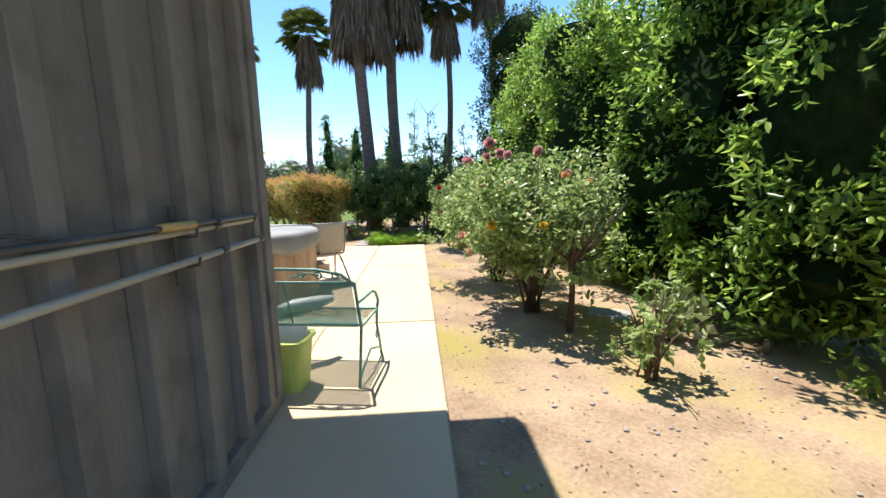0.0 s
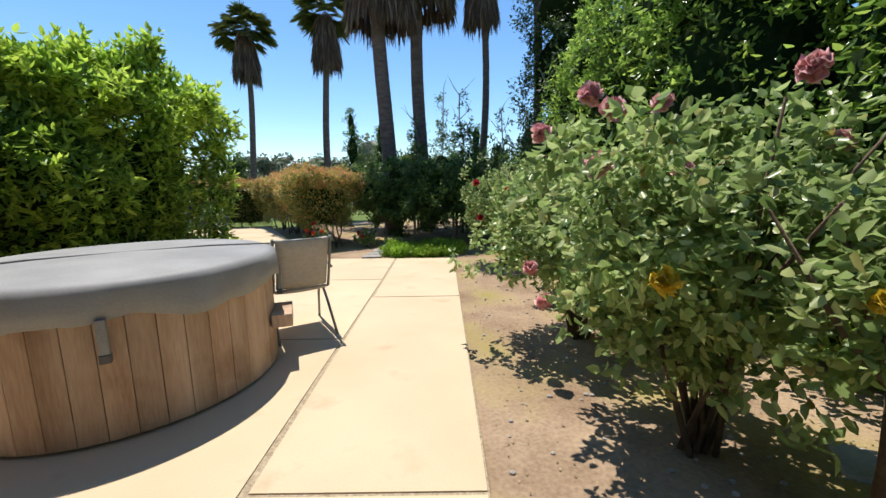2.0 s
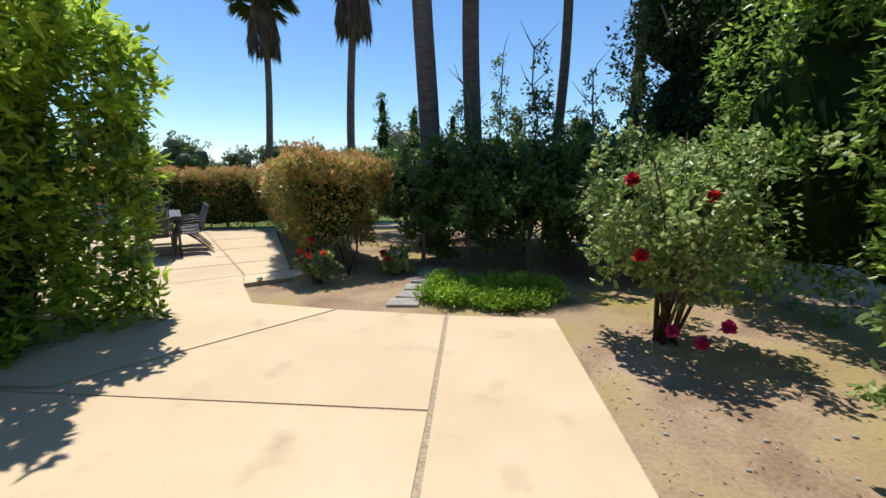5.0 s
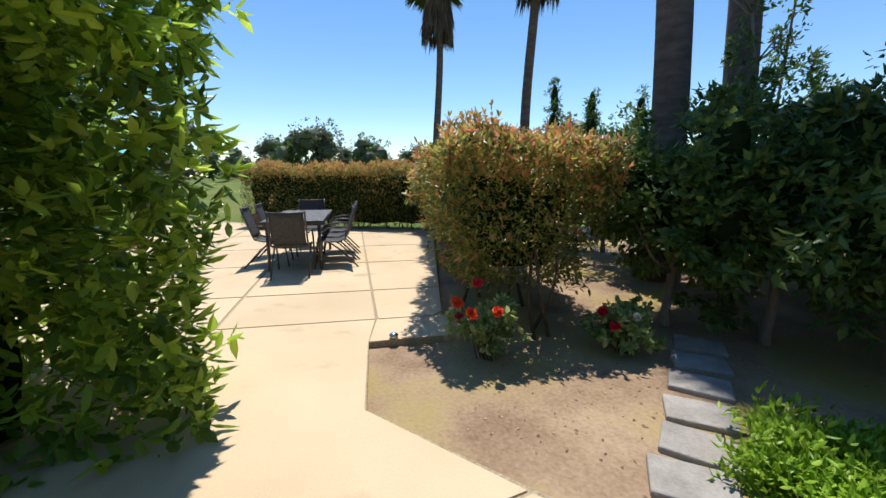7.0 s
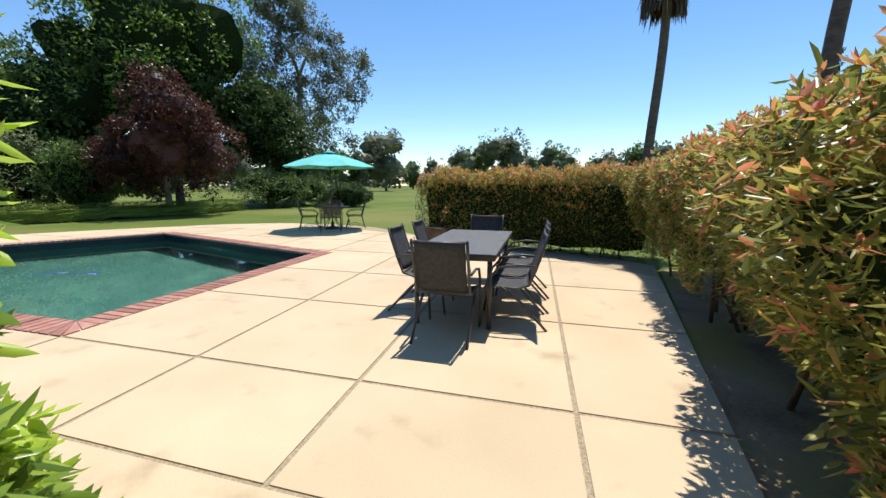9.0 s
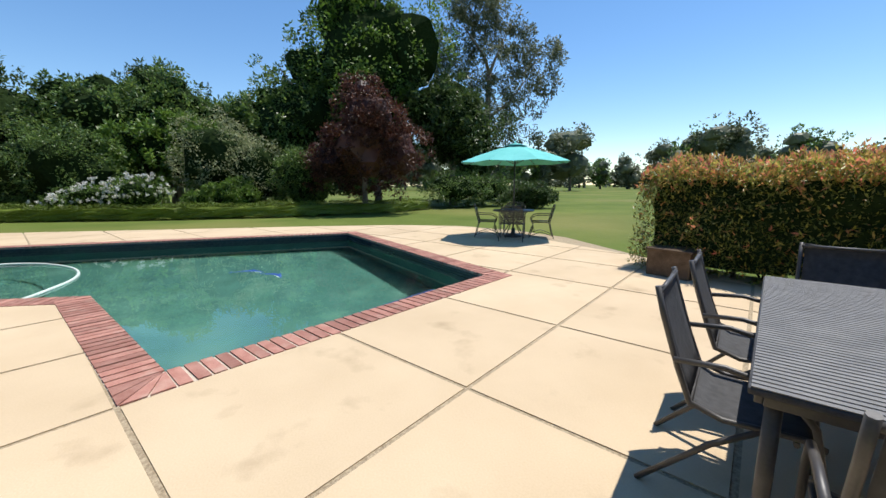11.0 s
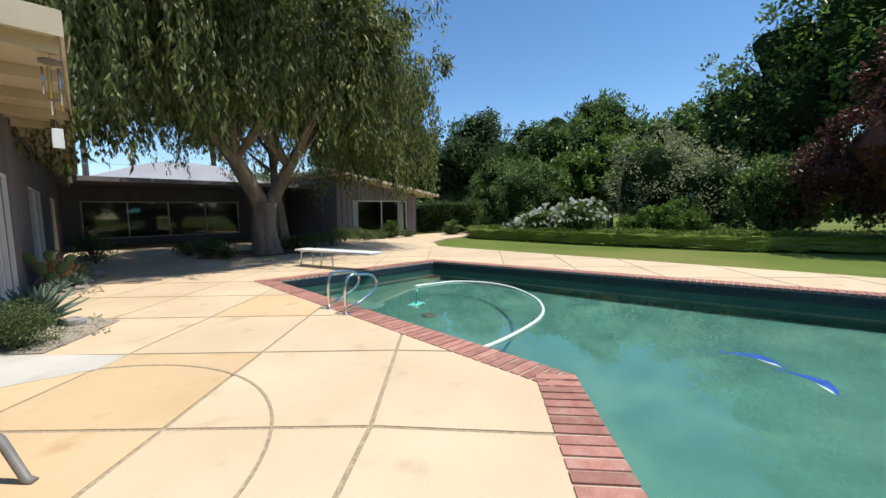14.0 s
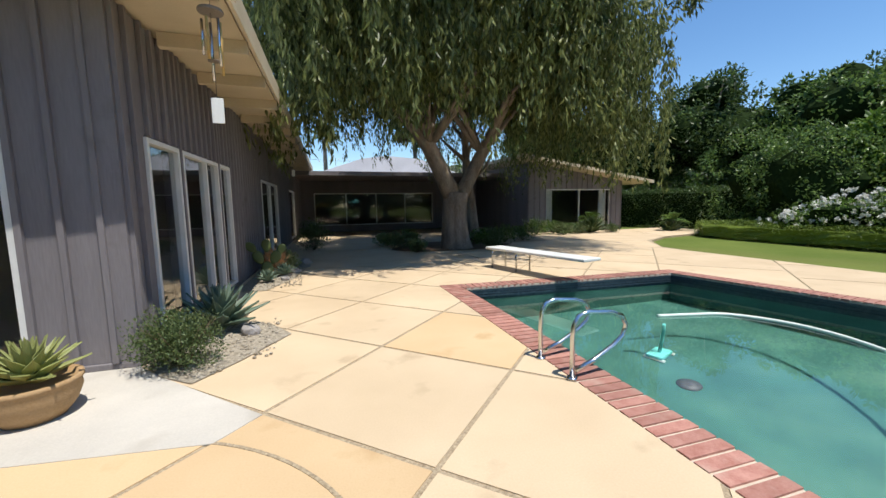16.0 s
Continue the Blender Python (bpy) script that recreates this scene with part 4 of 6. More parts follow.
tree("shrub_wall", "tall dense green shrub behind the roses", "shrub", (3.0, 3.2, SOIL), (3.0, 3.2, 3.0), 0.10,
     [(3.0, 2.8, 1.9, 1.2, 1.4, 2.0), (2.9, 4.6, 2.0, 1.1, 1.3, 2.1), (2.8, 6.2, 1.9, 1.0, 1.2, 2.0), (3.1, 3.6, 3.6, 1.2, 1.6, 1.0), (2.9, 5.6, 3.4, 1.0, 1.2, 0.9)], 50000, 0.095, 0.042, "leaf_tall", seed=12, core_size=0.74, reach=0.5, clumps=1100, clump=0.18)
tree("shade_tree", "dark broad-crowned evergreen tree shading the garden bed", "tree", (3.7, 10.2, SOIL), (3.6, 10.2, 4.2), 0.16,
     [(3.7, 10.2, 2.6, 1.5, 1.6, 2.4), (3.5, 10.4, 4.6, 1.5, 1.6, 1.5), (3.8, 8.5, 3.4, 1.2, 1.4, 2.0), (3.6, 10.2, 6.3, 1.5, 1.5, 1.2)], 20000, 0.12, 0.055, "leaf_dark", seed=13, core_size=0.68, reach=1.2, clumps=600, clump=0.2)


def palm(x, y, h, r, skirt, crown, label, seed):
    """A fan palm: ringed trunk, hanging skirt of dead fronds, crown of fans."""
    t = thing("fan_palm", label, "palm tree", x, y, SOIL, group="fan palms")
    rr = random.Random(seed)
    n = 14
    pts = [(0.12 * math.sin(k * 0.35 + seed), 0.10 * math.cos(k * 0.3 + seed), h * k / n - 0.05) for k in range(n + 1)]
    bm = bmesh.new()
    add_tube(bm, pts, [r * (1.25 if k == 0 else 1.0 - 0.25 * k / n) for k in range(n + 1)], 12)
    part("trunk", bm, "palm_bark", t)
    top = Vector(pts[-1])
    # dead fronds hanging
    m = 4200 if r > 0.21 else 1900
    a = rng.uniform(0, 6.283, m)
    z = top.z + 0.1 - skirt * rng.random(m)
    w = (0.30 + 0.50 * np.clip((top.z - z) / skirt, 0, 1) ** 0.6 * (1 - 0.55 * np.clip((top.z - z) / skirt - 0.55, 0, 1))) * crown * (0.85 if r > 0.21 else 0.55)
    p = np.stack([top.x + np.cos(a) * w, top.y + np.sin(a) * w, z], 1)
    d = np.stack([np.cos(a) * 0.15, np.sin(a) * 0.15, -np.ones(m)], 1)
    quad_mesh("dead_fronds", leaves_at(p, d, 0.75, 0.07, 0.3, 0.12), "thatch", t)
    # living fans
    quads = []
    for k in range(46):
        az = rr.uniform(0, 6.283)
        el = rr.uniform(-0.5, 1.2)
        way = np.array([math.cos(az) * math.cos(el), math.sin(az) * math.cos(el), math.sin(el)])
        c = np.array(top) + way * crown * 0.55
        sd = np.cross(way, [0, 0, 1.0])
        sd /= np.linalg.norm(sd) + 1e-9
        up = np.cross(sd, way)
        ang = np.linspace(-1.5, 1.5, 22)
        for g in ang:
            dd = way * math.cos(g) + sd * math.sin(g)
            ln = crown * 0.55 * (0.75 + 0.25 * math.cos(g))
            e = c + dd * ln + np.array([0, 0, -0.25 * ln * rr.uniform(0.5, 1.6)])
            mm = c + dd * ln * 0.5
            ww_ = np.cross(dd, up) * 0.035
            quads.append([c, mm + ww_, e, mm - ww_])
        st = np.cross(way, [0.3, 0.2, 1]) * 0.012
        quads.append([np.array(top), (np.array(top) + c) / 2 + st, c, (np.array(top) + c) / 2 - st])
    quad_mesh("crown", np.array(quads), "leaf_palm", t)
    return t


palm(-1.88, 10.5, 9.1, 0.235, 2.7, 1.5, "thick fan palm with a long skirt of dead fronds", 1)
palm(-0.86, 11.8, 10.0, 0.23, 2.8, 1.6, "tall fan palm with a hanging grey skirt of dead fronds", 2)
palm(-5.6, 17.5, 9.3, 0.17, 2.0, 1.45, "slender fan palm with green crown and dead skirt", 3)
palm(-10.9, 21.0, 9.9, 0.18, 2.2, 1.6, "slender fan palm with yellowing crown and dead skirt", 4)
palm(1.15, 11.85, 8.3, 0.13, 1.4, 1.1, "slender leaning fan palm with ragged trunk", 5)
palm(2.9, 12.0, 10.5, 0.15, 2.4, 1.4, "tall slender fan palm behind the shrubs", 6)

# shaded thicket behind the stepping stones, its crowns clear of the ground
THICKET = ((-2.6, 12.2, 2.1, 1.3), (-0.5, 11.8, 2.4, 1.5), (1.3, 11.2, 2.2, 1.5), (2.5, 9.9, 2.2, 1.1), (-1.5, 10.4, 1.9, 1.1), (0.2, 9.9, 2.0, 1.2), (1.5, 9.3, 2.0, 1.1),
           (-0.95, 8.45, 1.85, 0.85), (0.05, 8.25, 1.9, 0.9), (1.05, 7.9, 1.8, 0.85), (2.3, 7.7, 1.9, 0.8), (-1.7, 8.55, 1.85, 0.75))
for i, (x, y, h, w) in enumerate(THICKET):
    tree("thicket_shrub", "dark shaded evergreen shrub under the palms", "shrub", (x, y, SOIL), (x, y, h * 0.6), 0.045,
         [(x, y, h * 0.60, w, w, h * 0.34), (x + 0.3, y - 0.2, h * 0.86, w * 0.45, w * 0.45, h * 0.30), (x - 0.5 * w, y + 0.2, h * 0.64, w * 0.6, w * 0.6, h * 0.34), (x + 0.5 * w, y - 0.3, h * 0.52, w * 0.6, w * 0.6, h * 0.28)], 6500, 0.10, 0.052, "leaf_tree", seed=30 + i, core_size=0.40, wobble=0.40, group="thicket under the palms", reach=0.6, clumps=210, clump=0.27)
for i, (x, y, h) in enumerate(((0.4, 10.4, 4.0), (-0.2, 12.8, 4.6), (1.7, 10.8, 3.6), (2.2, 9.9, 3.4), (-1.0, 10.6, 3.3))):
    tree("sapling", "thin young tree with sparse leaves", "tree", (x, y, SOIL), (x, y, h), 0.03,
         [(x, y, h * 0.82, 0.2, 0.2, h * 0.22), (x + .1, y, h * 0.58, 0.42, 0.42, h * 0.22)], 1300, 0.10, 0.045, "leaf_tree", core=None, seed=40 + i, group="thin saplings", reach=0.5, clumps=60, clump=0.3)
for i, (x, y, h, w) in enumerate(((-9.6, 40.0, 9.5, 1.3), (-6.4, 39.0, 8.6, 1.2), (-2.9, 40.0, 8.0, 1.2), (3.5, 42.0, 8.2, 1.5), (8.5, 40.0, 7.5, 1.6))):
    tree("cypress", "narrow upright conifer beyond the garden", "tree", (x, y, SOIL), (x, y, h * 0.8), 0.14,
         [(x, y, h * 0.28, w, w, h * 0.28), (x, y, h * 0.55, w * 0.75, w * 0.75, h * 0.25), (x, y, h * 0.82, w * 0.4, w * 0.4, h * 0.2)], 3200, 0.26, 0.10, "leaf_tree", seed=46 + i, core_size=0.6, group="conifers beyond the garden", reach=0.8, clumps=160, clump=0.22)


def rose(x, y, h, w, label, flowers, seed, count=5200, trunk=False):
    """A rose bush: canes from the base, leaves, and open blooms."""
    t = thing("rose_bush", label, "rose bush", x, y, SOIL, group="rose bushes")
    rr = random.Random(seed)
    bm = bmesh.new()
    tips = []
    for k in range(14):
        a = rr.uniform(0, 6.283)
        s = rr.uniform(0.35, 1.0)
        e = Vector((math.cos(a) * w * s, math.sin(a) * w * s, h * rr.uniform(0.6, 1.0)))
        b = Vector((rr.uniform(-.08, .08), rr.uniform(-.08, .08), 0))
        m = b.lerp(e, 0.5) + Vector((0, 0, 0.15 * h))
        if trunk:
            b = Vector((0, 0, h * 0.42))
        k_ = min(1.0, h / 1.5)
        add_tube(bm, [b, m, e], [0.017 * k_, 0.012 * k_, 0.005 * k_], 5)
        tips.append(e)
    if trunk:
        add_tube(bm, [(0, 0, -0.03), (0.02, 0.01, h * 0.25), (0, 0, h * 0.45)], [0.038, 0.030, 0.034], 8)
    part("cane", bm, "twig", t)
    bl = [(0, 0, h * 0.58, w * 0.85, w * 0.85, h * 0.36), (w * 0.35, 0.1, h * 0.78, w * 0.5, w * 0.5, h * 0.22), (-w * 0.4, -0.1, h * 0.62, w * 0.5, w * 0.5, h * 0.28)]
    p, d = clump_points(bl, int(count * 1.35), int(count * 0.085), seed, 0.24, 0.42)
    keep = p[:, 2] > (0.24 * h if h > 1 else 0.05)
    p, d = p[keep], d[keep]
    quad_mesh("foliage", leaves_at(p, d * 0.6, 0.062, 0.042, 0.1, round_leaf=True), "leaf_rose", t)
    for (fx, fy, fz, fr, col) in flowers:
        c = np.array([fx - x, fy - y, fz - SOIL])
        n = 64
        dd = unit(n)
        pts = c + dd * fr * 0.12 + np.array([0, 0, -0.3 * fr])
        quad_mesh("bloom", leaves_at(pts, dd * 0.9 + np.array([0, 0, 0.5]), fr * 0.75, fr * 0.85, 0, 0.3, 0.35, round_leaf=True), col, t)
    return t


rose(1.12, 0.36, 1.72, 0.84, "large rose bush with yellow and pink blooms", [(0.55, -0.25, 1.02, 0.06, "petal_yellow"), (0.95, -0.55, 1.03, 0.05, "petal_yellow"), (0.62, 0.41, 1.70, 0.07, "petal_pink"), (0.60, 0.5, 1.45, 0.08, "petal_pink"),
     (0.85, 0.40, 1.72, 0.06, "petal_pink"), (0.85, 0.2, 1.40, 0.06, "petal_pink"), (1.4, 0.1, 1.5, 0.06, "petal_pink"), (1.0, -0.2, 1.7, 0.06, "petal_pink")], 1, 7600)
rose(1.30, -0.33, 1.62, 0.50, "rose standard on a bare trunk with peach bloom", [(1.15, -0.5, 1.46, 0.045, "petal_peach"), (1.5, -0.2, 1.40, 0.04, "petal_peach")], 2, 900, True)
rose(1.50, -1.32, 0.74, 0.34, "small young rose bush with sparse leaves", [], 3, 330)
rose(1.05, 1.9, 1.7, 0.85, "rose bush with pale pink blooms", [(0.45, 1.3, 0.75, 0.07, "petal_pink"), (0.5, 1.1, 0.55, 0.08, "petal_pink"), (0.75, 1.2, 0.72, 0.06, "petal_pink"), (0.55, 1.5, 1.75, 0.09, "petal_pink"), (0.8, 1.2, 1.95, 0.10, "petal_pink"), (0.9, 1.0, 1.8, 0.08, "petal_pink")], 4, 6500)
rose(1.40, 3.3, 1.35, 0.62, "rose bush with a few pale pink blooms", [(0.95, 3.1, 1.05, 0.05, "petal_pink"), (1.1, 2.9, 0.7, 0.05, "petal_pink")], 6, 2600)
rose(0.90, 5.40, 1.85, 0.78, "tall rose bush with crimson blooms", [(0.36, 5.05, 1.42, 0.065, "petal_red"), (0.42, 4.92, 0.85, 0.065, "petal_red"), (0.62, 4.75, 0.32, 0.06, "petal_magenta"), (0.80, 4.68, 0.25, 0.06, "petal_magenta"), (0.98, 4.70, 0.38, 0.06, "petal_magenta"), (0.85, 4.85, 1.30, 0.055, "petal_red")], 5, 4600)
rose(1.6, 7.6, 1.1, 0.7, "dark shaded rose bush with red leaves", [(1.2, 7.1, 0.9, 0.06, "petal_red"), (1.5, 7.0, 0.7, 0.06, "petal_white")], 7, 3000)
rose(-3.02, 7.12, 0.50, 0.27, "low rose with orange-red blooms", [(-3.18, 6.90, 0.46, 0.06, "petal_orange"), (-3.02, 6.82, 0.42, 0.055, "petal_orange"), (-2.84, 6.88, 0.44, 0.05, "petal_orange"), (-3.2, 7.0, 0.30, 0.05, "petal_magenta"), (-3.05, 7.0, 0.60, 0.05, "petal_red")], 8, 560)
rose(-2.05, 7.75, 0.40, 0.26, "small rose with red and pale blooms in shade", [(-2.2, 7.55, 0.34, 0.05, "petal_red"), (-1.95, 7.55, 0.33, 0.04, "petal_white"), (-2.1, 7.5, 0.25, 0.05, "petal_red")], 9, 900)

# bright groundcover at the end of the walk
g = thing("groundcover", "clump of bright green feathery groundcover", "groundcover", -0.6, 6.55, SOIL)
for k in range(26):
    a, q = k * 2.399, (k / 26) ** 0.5
    cx, cy, ch = 0.82 * q * math.cos(a), 0.44 * q * math.sin(a), rng.uniform(0.18, 0.34)
    p, d = blob_points([(cx, cy, ch * 0.45, 0.20, 0.18, ch * 0.55)], 620, 60 + k, 0.8, 0.35)
    p[:, 2] = np.abs(p[:, 2])
    quad_mesh("tuft", leaves_at(p, d * 0.4 + np.array([0, 0, 0.7]), 0.055, 0.020, 0, 0.7, round_leaf=True), "leaf_grass", g)["kind"] = "stuff"

# far side: hedge ring, shrubs and trees round the lawn
hedge("box_hedge", "long low clipped box hedge round the shrub border", "hedge", [(-26.0, -9.6), (-24.4, -8.6), (-23.9, -2.5), (-24.3, 3.2), (-26.0, 7.6), (-28.2, 9.9)], 0.55, 0.62, 30000, 0.05, 0.03, "leaf_box", "leaf_box", SOIL, 21, 0.05)
hedge("tall_border_hedge", "dark tall hedge closing the garden beside the pool house", "hedge", [(-26.6, -16.5), (-28.6, -13.4), (-30.5, -9.5)], 0.7, 2.1, 14000, 0.12, 0.06, "leaf_dark", "core_shade", SOIL, 22, 0.15, core_in=0.24)
wb_ = [(-24.9, -4.7, 0.75, 0.9, 1.2, 0.75), (-24.8, -3.0, 0.95, 0.9, 1.2, 0.85), (-24.9, -5.9, 0.5, 0.7, 0.9, 0.5)]
t = tree("white_rose_bush", "broad shrub covered in white blossom", "shrub", (-24.9, -4.0, SOIL), (-24.9, -4.0, 0.8), 0.05, wb_, 6000, 0.09, 0.05, "leaf_bright", seed=50, reach=0.4, core_size=0.7)
p, d = blob_points([(b[0] + 24.9, b[1] + 4.0, b[2] + 0.06, *b[3:]) for b in wb_], 420, 51, 0.08)
k = d[:, 2] > -0.1
p, d = np.repeat(p[k], 12, 0), np.repeat(d[k], 12, 0)
quad_mesh("blossom", leaves_at(p, d * 0.4, 0.10, 0.08, 0, 1.0), "petal_white", t)
SH = [("pale_shrub", "large pale flowering shrub behind the box hedge", "leaf_pale", [(-27.5, -0.6, 2.6, 1.9, 2.4, 2.2), (-27.2, 1.4, 2.0, 1.5, 1.8, 1.8)], 60),
      ("green_shrub", "rounded green shrub in the border", "leaf_tree", [(-26.6, -6.6, 2.0, 1.7, 2.2, 2.0), (-27.5, -8.6, 2.2, 1.6, 2.0, 2.1)], 61),
      ("green_shrub", "mid-green shrub under the trees", "leaf_tree", [(-26.2, 3.6, 1.6, 1.2, 1.4, 1.6)], 62),
      ("palm_shrub", "low feathery bright shrub in the border", "leaf_bright", [(-25.4, 0.6, 0.8, 0.9, 1.2, 0.8), (-25.2, -0.8, 0.6, 0.6, 0.7, 0.5)], 63),
      ("green_shrub", "leafy shrub at the end of the border", "leaf_tree", [(-29.5, 12.0, 1.2, 1.8, 2.2, 1.2), (-30.5, 14.5, 1.0, 1.6, 1.8, 1.0)], 64),
      ("dark_hedge_shrub", "dark clipped shrub on the far lawn", "leaf_dark", [(-27.5, 16.2, 0.7, 1.0, 1.6, 0.75)], 65)]
for name, label, mat_, bl, sd in SH:
    tree(name, label, "shrub", (bl[0][0], bl[0][1], SOIL), (bl[0][0], bl[0][1], bl[0][2]), 0.08, bl, 9000, 0.13, 0.07, mat_, seed=sd, reach=0.8, core_size=0.68, clumps=300, clump=0.22)
tree("purple_tree", "round copper-purple leaved tree by the lawn", "tree", (-25.5, 6.6, SOIL), (-25.5, 6.6, 3.6), 0.16,
     [(-25.5, 6.4, 3.0, 2.0, 2.1, 2.1), (-25.4, 7.0, 4.6, 1.6, 1.6, 1.5), (-25.6, 5.0, 2.3, 1.4, 1.3, 1.4), (-25.3, 8.2, 2.8, 1.4, 1.4, 1.6), (-25.5, 6.6, 5.6, 0.9, 0.9, 0.9)], 20000, 0.14, 0.08, "leaf_purple", core="leaf_purple", seed=70, core_size=0.62, clumps=420, clump=0.24)
TR = [("broad green tree behind the border", "leaf_tree", (-36, -6.5), 8.2, 3.4, 80), ("broad green tree behind the border", "leaf_tree", (-35, -11.5), 7.4, 3.2, 81), ("tall green tree behind the border", "leaf_tree", (-37, -1.5), 7.0, 3.0, 82),
      ("dense dark green tree", "leaf_dark", (-34, -16), 8.8, 3.6, 83), ("rounded green tree behind the purple tree", "leaf_tree", (-34, 3.0), 8.6, 3.3, 84), ("tall bright green maple-like tree", "leaf_bright", (-34, 7.4), 12.5, 3.6, 85),
      ("spreading dark green tree at the lawn edge", "leaf_dark", (-33, 12.6), 6.6, 3.0, 86), ("dark tree behind the pool house", "leaf_dark", (-31, -21), 8.0, 3.4, 87), ("dense tree behind the pool house", "leaf_tree", (-28, -24), 7.5, 3.2, 88),
      ("dark conifer-like tree behind the border", "leaf_dark", (-40, -9), 9.5, 2.6, 89), ("green tree behind the border", "leaf_bright", (-31.5, -4.2), 5.0, 2.2, 90)]
for label, mat_, (x, y), h, w, sd in TR:
    grow = {84: 1.22, 85: 1.40, 86: 1.30}.get(sd, 1.10)
    h, w = h * grow, w * 1.2
    r_ = random.Random(sd)
    bl = [(x, y, h * 0.55, w, w, h * 0.30)] + [(x + r_.uniform(-.6, .6) * w, y + r_.uniform(-.7, .7) * w, h * r_.uniform(0.22, 0.82), w * r_.uniform(.45, .7), w * r_.uniform(.45, .65), h * r_.uniform(.14, .2)) for _ in range(7)] + [(x, y, h * 0.85, w * 0.5, w * 0.5, h * 0.15)]
    tree("garden_tree", label, "tree", (x, y, SOIL), (x, y, h * 0.6), 0.22, bl, 20000, 0.26, 0.14, mat_, seed=sd, reach=w * 0.6, core_size=0.70, wobble=0.3, clumps=620, clump=0.24)
# airy eucalyptus
ex, ey = -41, 17.6
bl = [(ex, ey - 3.5, 12.5, 2.4, 2.6, 2.2), (ex, ey + 4.4, 13.0, 2.0, 2.2, 1.5), (ex, ey - 2, 17.5, 2.2, 2.4, 1.8), (ex, ey - 2.5, 8, 3, 3.4, 3), (ex, ey, 12.5, 2.6, 3.0, 2.6), (ex, ey + 3.2, 9.5, 2.4, 2.6, 2.0), (ex, ey + 5.6, 10.6, 1.6, 1.8, 1.3), (ex, ey - 1, 16, 2, 2.4, 2), (ex, ey + 2.5, 14.5, 1.6, 1.8, 1.2), (ex, ey + 1, 5, 2, 2.5, 2)]
tree("eucalyptus", "tall airy grey-green eucalyptus tree", "tree", (ex, ey, SOIL), (ex, ey, 11), 0.4, bl, 26000, 0.36, 0.12, "leaf_grey_haze", core=None, seed=95, reach=4, droop=0.5, wobble=0.35, clumps=420, clump=0.34)

# distant trees over the golf course, most with grey leaves put in for haze
r_ = random.Random(5)
for k in range(62):
    az = radians(60 + k * 3.2)
    dist = r_.uniform(75, 130)
    x, y = dist * math.cos(az), dist * math.sin(az)
    h = r_.uniform(8, 15)
    w = h * r_.uniform(0.28, 0.5)
    bl = [(x + r_.uniform(-.5, .5) * w, y + r_.uniform(-.5, .5) * w, h * r_.uniform(0.2, 0.8), w * r_.uniform(.5, .9), w * r_.uniform(.5, .9), h * r_.uniform(.15, .26)) for _ in range(8)]
    tree("distant_tree", "distant tree across the golf course, grey put in for haze", "tree", (x, y, SOIL), (x, y, h * 0.6), 0.25, bl, 1700, 0.72, 0.42, "leaf_grey_haze" if k % 3 else "leaf_tree", seed=100 + k, core="leaf_grey_haze", core_size=0.62, n_limb=3, reach=w * 0.5, group="trees across the golf course", wobble=0.35, clumps=110, clump=0.3)

# horizon ring, its leaf colour greyed to stand for haze
for k in range(70):
    az = radians(50 + k * 3.1)
    dist = r_.uniform(150, 185)
    x, y = dist * math.cos(az), dist * math.sin(az)
    h = r_.uniform(6, 10)
    bl = [(x + r_.uniform(-4, 4), y + r_.uniform(-4, 4), h * r_.uniform(0.25, 0.7), 4.2, 4.2, h * 0.28) for _ in range(4)]
    tree("far_tree", "far tree on the horizon, haze put in its grey-green leaves", "tree", (x, y, SOIL), (x, y, h * 0.5), 0.3, bl, 600, 1.3, 0.75, "leaf_grey_haze", core="leaf_grey_haze", seed=200 + k, core_size=0.7, n_limb=2, reach=2, group="trees on the horizon", clumps=70, clump=0.3)

# weeping tree over the court
wx, wy = -13.5, -8.85
w = thing("weeping_tree", "large weeping pepper tree with forked grey trunk", "tree", wx, wy, 0)
bm = bmesh.new()
add_tube(bm, [(0, 0, -0.05), (0.02, 0, 0.25), (0.05, 0.0, 0.8), (0.02, 0, 1.45), (0.0, 0.0, 1.75)], [0.58, 0.47, 0.41, 0.39, 0.42], 14)
add_tube(bm, [(0.08, 0, 1.55), (0.45, 0.1, 2.3), (0.9, 0.2, 3.1), (1.5, 0.2, 3.9), (2.6, 0.4, 4.6), (3.8, 0.3, 5.2)], [0.30, 0.27, 0.24, 0.20, 0.13, 0.05], 10)
add_tube(bm, [(-0.08, 0, 1.55), (-0.45, -0.1, 2.1), (-0.95, -0.1, 3.0), (-1.4, 0.2, 4.0), (-1.9, 0.3, 5.2)], [0.28, 0.23, 0.20, 0.15, 0.05], 10)
for k in range(16):
    a = k * 2.4
    s = Vector((0.9, 0.2, 3.1)) if k % 2 else Vector((-0.95, -0.1, 3.0))
    e = s + Vector((math.cos(a) * 2.6, math.sin(a) * 2.4, 2.2 + 0.5 * math.sin(k)))
    add_tube(bm, [s, s.lerp(e, 0.5) + Vector((0, 0, 0.5)), e], [0.11, 0.07, 0.02], 6)
part("trunk", bm, "bark", w)
cr = [(0.0, 0.3, 7.6, 5.2, 4.6, 2.2), (3.2, 0.2, 6.9, 3.2, 3.0, 2.0), (-3.2, 1.0, 6.8, 3.0, 3.0, 2.1), (0.2, 2.2, 6.6, 4.4, 2.6, 1.8), (-1.5, -2.6, 6.9, 4.2, 3.4, 2.0), (3.0, 2.6, 6.8, 2.6, 2.4, 1.6)]
p, d = clump_points(cr, 90000, 900, 33, 0.24, 0.25)
